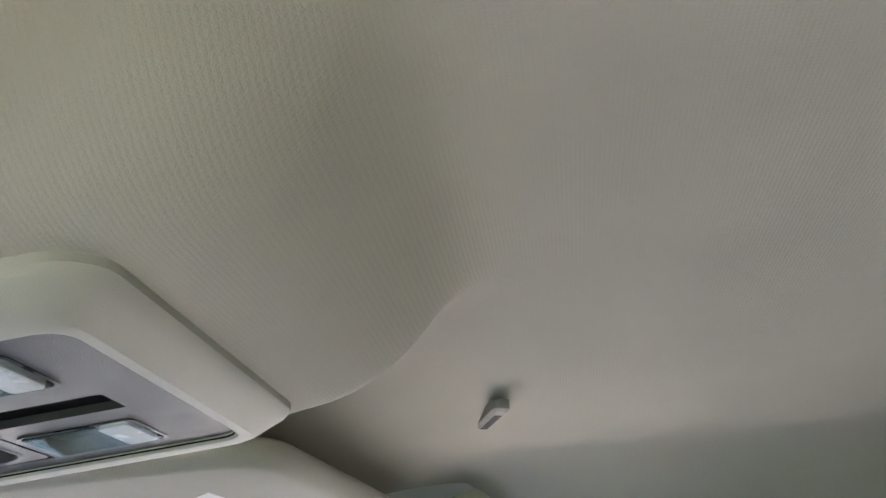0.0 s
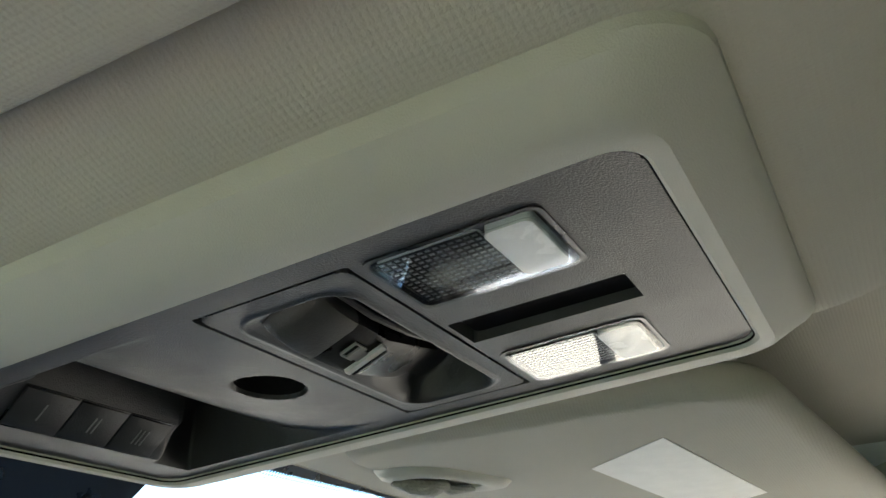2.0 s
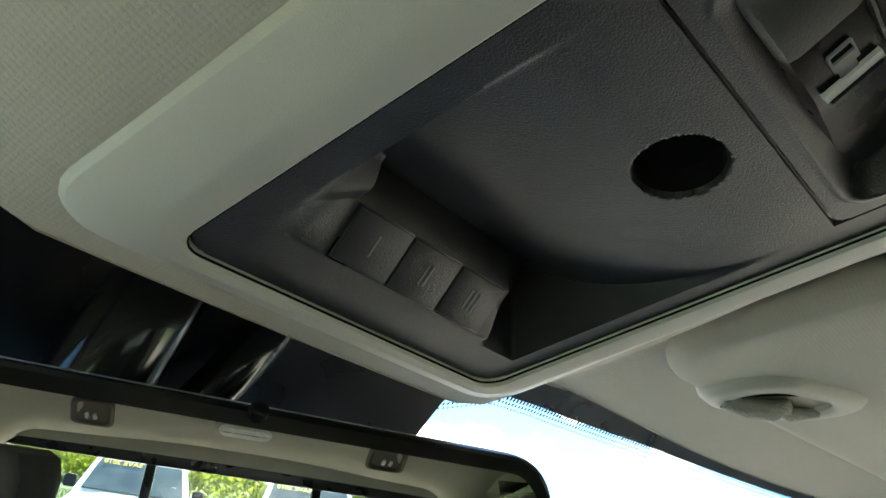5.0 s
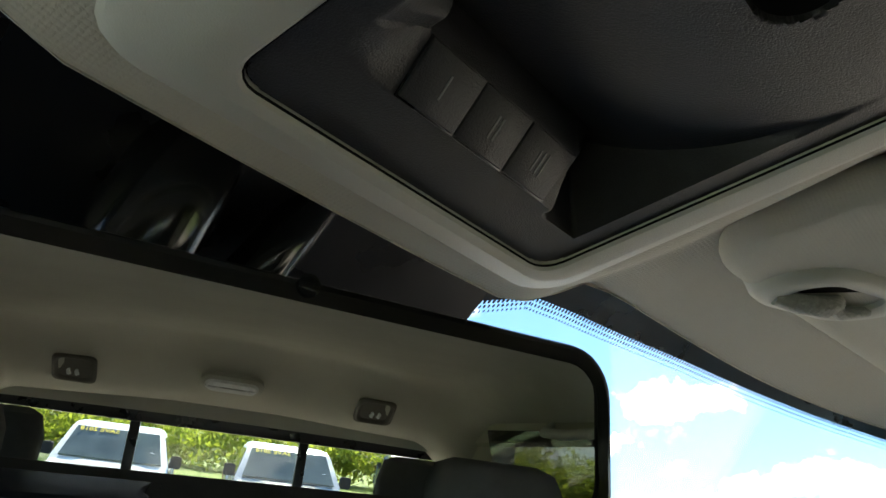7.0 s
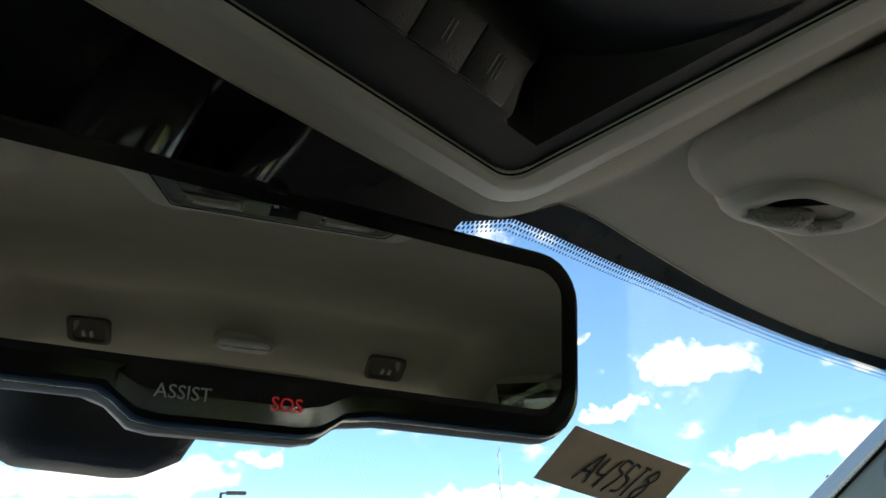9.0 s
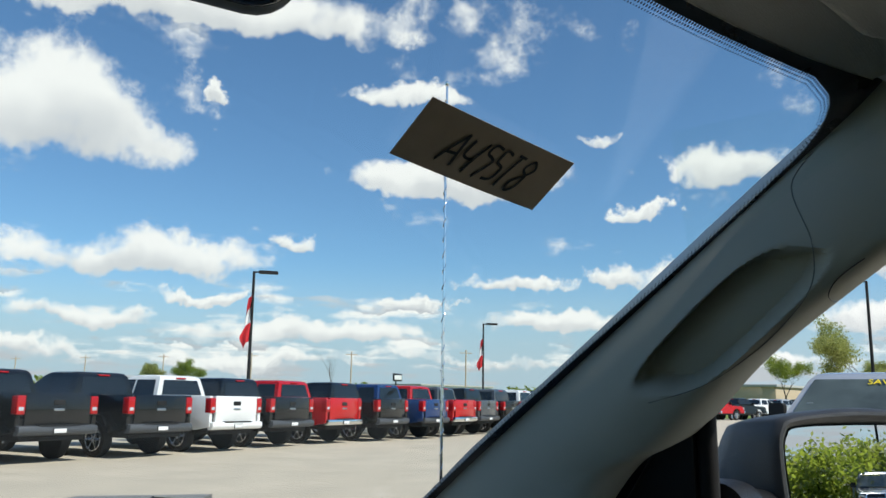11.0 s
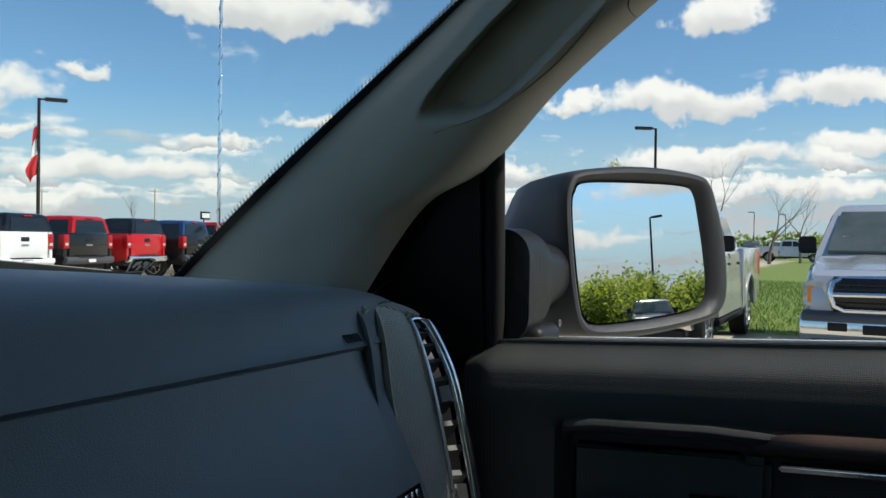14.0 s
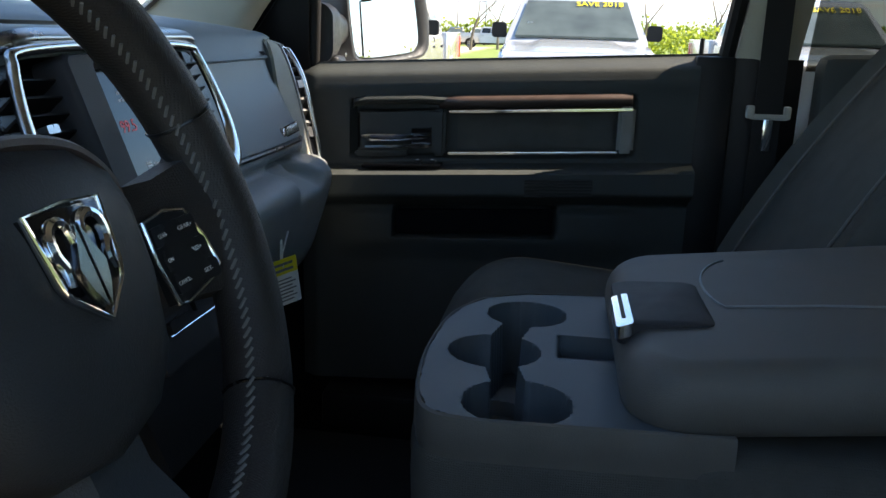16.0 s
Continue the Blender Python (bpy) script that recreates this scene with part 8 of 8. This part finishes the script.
# ---- lamp posts, flags ----
def lamp_post(x, y, flag, turn=0.0):
    p = thing("lamp_post", (x, y, 0), "dark steel lamp post with flat head" + (" and red and white flag" if flag else ""), "lamp post", "lamp posts")
    part("pole", tube([(x, y, 0), (x, y, 4.5), (x, y, 9.0)], [0.11, 0.095, 0.08], 12), rubber, p, "dark square pole")
    c, s = math.cos(turn), math.sin(turn)
    part("lamp_arm", tube([(x, y, 8.95), (x + 0.5 * c, y + 0.5 * s, 8.98)], 0.05, 8), rubber, p)
    head = loft([[Vector((x + c * a - s * b, y + s * a + c * b, z)) for a, b in ((0.3, -0.18), (1.35, -0.16), (1.45, 0), (1.35, 0.16), (0.3, 0.18))] for z in (8.88, 8.98, 9.06)])
    part("lamp_head", head, rubber, p, "flat dark lamp head")
    part("foot", disc((x, y, 0), (0, 0, 1), [(0.30, 0), (0.30, 0.75), (0.26, 0.8), (0, 0.8)], 16), mat("concrete", (0.42, 0.41, 0.38), 0.9, bump=0.4, grain=80) if "concrete" not in bpy.data.materials else bpy.data.materials["concrete"], p, "concrete foot")
    if flag:
        red = PAINTS_FLAG[0]
        for z0, z1, m in ((7.55, 6.75, red), (6.75, 5.85, PAINTS_FLAG[1]), (5.85, 4.75, red)):
            def cloth(u, v, z0=z0, z1=z1):
                z = z0 + (z1 - z0) * v
                out = 0.05 + u * (0.16 + 0.40 * smooth(7.6, 5.6, z) * (0.75 + 0.25 * math.sin(5 * z)))
                return (x - c * out * flag + 0.05 * math.sin(7 * u + 4 * z), y - s * out * flag + 0.07 * math.sin(5 * u + 3 * z), z - 0.55 * u * u + 0.1 * u)
            part("flag_band", sheet(cloth, span(0, 1, 9), span(0, 1, 9), (0, 0.01, 0)), m, p, "coloured cloth band")
    return p


PAINTS_FLAG = (mat("flag_red", (0.6, 0.02, 0.025), 0.7, bump=0.1), mat("flag_white", (0.75, 0.75, 0.75), 0.7, bump=0.1))
lamp_post(30.2, 41.5, 1, -0.6)
lamp_post(65.1, 50.9, 1, -0.7)
lamp_post(54.6, 13.2, 0, 2.2)
lamp_post(200.0, 24.9, 0, 2.2)
lamp_post(215.0, 19.6, 0, 2.2)
lamp_post(16.2, -73.0, 0, 1.0)
# power poles and a far road sign
for k in range(6):
    x, y = 118 - 6 * k, 96 + 24 * k
    pp = thing("power_pole", (x, y, 0), "far wooden power pole with a cross arm", "power pole", "power poles")
    part("pole", tube([(x, y, 0), (x, y, 10.5)], [0.16, 0.11], 8), bpy.data.materials["kraft"], pp)
    part("cross_arm", tube([(x - 1, y + 0.6, 9.9), (x + 1, y - 0.6, 9.9)], 0.07, 6), bpy.data.materials["kraft"], pp)
sgn = thing("road_sign", (109.4, 105.3, 0), "far dark sign board on a post", "sign")
part("post", tube([(109.4, 105.3, 0), (109.4, 105.3, 5)], 0.12, 8), rubber, sgn)
part("board", box((108.4, 104.9, 4.6), (110.6, 105.2, 6.0), 0.05), frit, sgn)
part("board_face", box((108.6, 104.85, 4.9), (110.4, 104.9, 5.7)), white_print, sgn, "pale panel")

# ---- trees and bushes ----
bark = mat("bark", (0.16, 0.13, 0.10), 0.9, var=0.25, scale=6, bump=0.8, grain=40)
def leaf_mat(name, col, through):
    """Leaves: dull upper side, with light shining through."""
    m = mat(name, col, 0.6, var=0.3, scale=2.0, bump=0.0, island=0.45)
    n, l = m.node_tree.nodes, m.node_tree.links
    b, out = n["Principled BSDF"], n["Material Output"]
    t, mix = n.new("ShaderNodeBsdfTranslucent"), n.new("ShaderNodeMixShader")
    t.inputs[0].default_value = (*through, 1)
    mix.inputs[0].default_value = 0.5
    l.new(b.outputs[0], mix.inputs[1]), l.new(t.outputs[0], mix.inputs[2]), l.new(mix.outputs[0], out.inputs[0])
    return m


leaf_green = leaf_mat("leaf_green", (0.15, 0.20, 0.04), (0.42, 0.50, 0.06))
leaf_spring = leaf_mat("leaf_spring", (0.30, 0.31, 0.10), (0.46, 0.50, 0.15))
rng = random.Random(7)


def leaves(centres, size, n, spread):
    """Many small leaves round points, as one mesh."""
    c = np.array([tuple(q) for q in centres])
    r = np.random.RandomState(rng.randint(0, 10 ** 6))
    idx = r.randint(0, len(c), n)
    p = c[idx] + r.normal(0, spread, (n, 3)) * np.array([1, 1, 0.8])
    a = r.normal(0, 1, (n, 3))
    a /= np.linalg.norm(a, axis=1, keepdims=True)
    b = np.cross(a, r.normal(0, 1, (n, 3)))
    b /= np.linalg.norm(b, axis=1, keepdims=True)
    s = size * r.uniform(0.6, 1.3, (n, 1))
    v = np.stack([p - a * s, p + b * s * 0.5, p + a * s, p - b * s * 0.5], 1).reshape(-1, 3)
    f = np.arange(4 * n).reshape(n, 4)
    me = bpy.data.meshes.new("tmp")
    me.from_pydata(v.tolist(), [], f.tolist())
    bm = bmesh.new()
    bm.from_mesh(me)
    bpy.data.meshes.remove(me)
    return bm


def limbs(at, height, spread, depth=4, lean=0.0, seed=1):
    """A branching trunk: returns its mesh and the ends of the twigs."""
    r = random.Random(seed)
    bm, ends = bmesh.new(), []

    def grow(p, d, length, rad, level):
        pts, rr = [p], [rad]
        for k in range(3):
            d = (d + Vector((r.uniform(-1, 1), r.uniform(-1, 1), r.uniform(-0.3, 0.6))) * 0.16).normalized()
            p = p + d * length / 3
            pts.append(p), rr.append(rad * (1 - 0.16 * (k + 1)))
        join(bm, tube(pts, rr, 7 if level < 2 else 4))
        if level >= depth:
            ends.extend(pts[1:])
            return
        for k in range(3 if level < 4 else 2):
            e = (d * 0.75 + Vector((r.uniform(-1, 1), r.uniform(-1, 1), r.uniform(-0.15, 0.6))) * spread).normalized()
            grow(pts[-1 if k else -2], e, length * r.uniform(0.6, 0.8), rr[-1] * 0.72, level + 1)
    grow(Vector(at), Vector((lean, 0, 1)).normalized(), height * 0.34, height * 0.020, 0)
    return bm, ends


def tree(x, y, h, seed, leafy, material=None, spread=0.75, size=0.16):
    t = thing("tree", (x, y, 0), ("spring tree with light green leaves on open branches" if leafy else "bare spring tree with fine dark twigs"), "tree", "trees")
    bm, ends = limbs((x, y, ground_height(x, y) - 0.1), h, spread, 5 if leafy > 2000 else 6, 0.0, seed)
    part("trunk", bm, bark, t, "grey brown trunk and limbs")
    if leafy:
        part("crown", leaves(ends, size, int(leafy * 2.2), h * 0.032), material or leaf_spring, t, "light green leaves")
    return t


TREES = [(60, 14.5, 7.4, 3, 5000), (62, 10.0, 8.6, 5, 0), (66, 7.3, 7.6, 9, 0), (72, 5.6, 6.8, 11, 0), (60, -5.5, 7.0, 13, 500), (64, -11, 8.5, 15, 0), (50, -16, 7, 17, 1800), (84, 19.5, 6, 19, 5000), (107, 119.5, 11, 23, 0), (64, 101, 6.6, 29, 6000), (56, 97, 5.6, 31, 5000), (90, 30, 7, 33, 4000), (100, 24, 6, 35, 4000)]
for x, y, h, sd, n in TREES:
    tree(x, y, h, sd, n, leaf_green if sd % 4 == 1 else leaf_spring, 0.66 if n else 0.46, 0.075 if n > 3000 else 0.05)



def hedge(name, label, line, height, depth, n, size, material, seed):
    r = np.random.RandomState(seed)
    pts = []
    for (ax, ay), (bx, by) in zip(line, line[1:]):
        L = math.hypot(bx - ax, by - ay)
        for k in range(int(L / 0.9) + 1):
            s = k * 0.9 / L
            top = height * (0.55 + 0.6 * r.rand())
            for q in range(5):
                pts.append((ax + (bx - ax) * s + r.normal(0, depth), ay + (by - ay) * s + r.normal(0, depth), top * (0.12 + 0.88 * r.rand())))
    bm = leaves(pts, size, n, 0.45)
    for k in range(60):
        q = pts[r.randint(len(pts))]
        join(bm, tube([(q[0], q[1], 0), (q[0] + 0.2, q[1], q[2] + 0.6)], [0.04, 0.012], 4))
    return solo(name, bm, material, label, "bushes", kind="stuff")


hedge("bushes", "wild green bushes and saplings behind the lot", [(-34, -46), (-8, -44), (10, -43), (34, -50)], 2.0, 1.6, 62000, 0.15, leaf_green, 3)
hedge("bushes", "light green spring saplings behind the lot", [(-34, -48), (-8, -46), (8, -45), (34, -52)], 2.9, 1.6, 36000, 0.13, leaf_spring, 4)
hedge("bushes", "green bushes beyond the grass", [(38, -26), (62, -14), (80, -4), (120, 6)], 2.4, 1.8, 12000, 0.22, leaf_green, 5)
hedge("far_trees", "low far line of green trees at the horizon", [(-60, 190), (30, 210), (110, 190), (190, 140), (240, 70), (250, 0), (230, -60), (150, -110)], 4.6, 3.0, 26000, 0.7, leaf_green, 6)
# far low buildings
for x, y, w, d, h, c in ((95, 128, 16, 10, 4.2, "white"), (128, 112, 22, 12, 4.0, "white"), (150, 62, 30, 14, 4.2, "grey"), (120, 44, 14, 10, 3.8, "tan")):
    bl = thing("far_building", (x, y, 0), "far low commercial building with a pale wall and flat roof", "building", "far buildings")
    part("wall", box((x - w / 2, y - d / 2, 0), (x + w / 2, y + d / 2, h), 0.05), PAINTS["white"] if c == "white" else paper if c == "grey" else kraft, bl)
    part("roof", box((x - w / 2 - 0.3, y - d / 2 - 0.3, h), (x + w / 2 + 0.3, y + d / 2 + 0.3, h + 0.35), 0.05), bpy.data.materials["concrete"], bl)
    for k in range(5):
        part("window", box((x - w / 2 - 0.03, y - d / 2 + d * (0.1 + 0.17 * k), 1.0), (x - w / 2 + 0.05, y - d / 2 + d * (0.2 + 0.17 * k), 2.2)), dark_glass, bl)

# grass beside the silver trucks
def blades(x0, x1, y0, y1, n, h, seed):
    r = np.random.RandomState(seed)
    p = np.stack([r.uniform(x0, x1, n), r.uniform(y0, y1, n), np.zeros(n)], 1)
    a = r.uniform(0, 2 * np.pi, n)
    w = np.stack([np.cos(a), np.sin(a), np.zeros(n)], 1) * 0.008
    tip = p + np.stack([r.normal(0, 0.05, n), r.normal(0, 0.05, n), h * r.uniform(0.5, 1.3, n)], 1)
    v = np.stack([p - w, p + w, tip], 1).reshape(-1, 3)
    me = bpy.data.meshes.new("grass")
    me.from_pydata(v.tolist(), [], np.arange(3 * n).reshape(n, 3).tolist())
    return me


gm = mat("grass_blade", (0.16, 0.24, 0.035), 0.6, var=0.3, scale=0.7, bump=0.0, island=0.5)
for q in ((13.8, 34, -11, 6.5, 60000, 0.10, 1), (-14, 3.5, -28, -10, 30000, 0.12, 2)):
    me = blades(*q)
    me.materials.append(gm)
    tagged(new("grass", me), "rough green grass beside the parked trucks", "grass", kind="stuff")
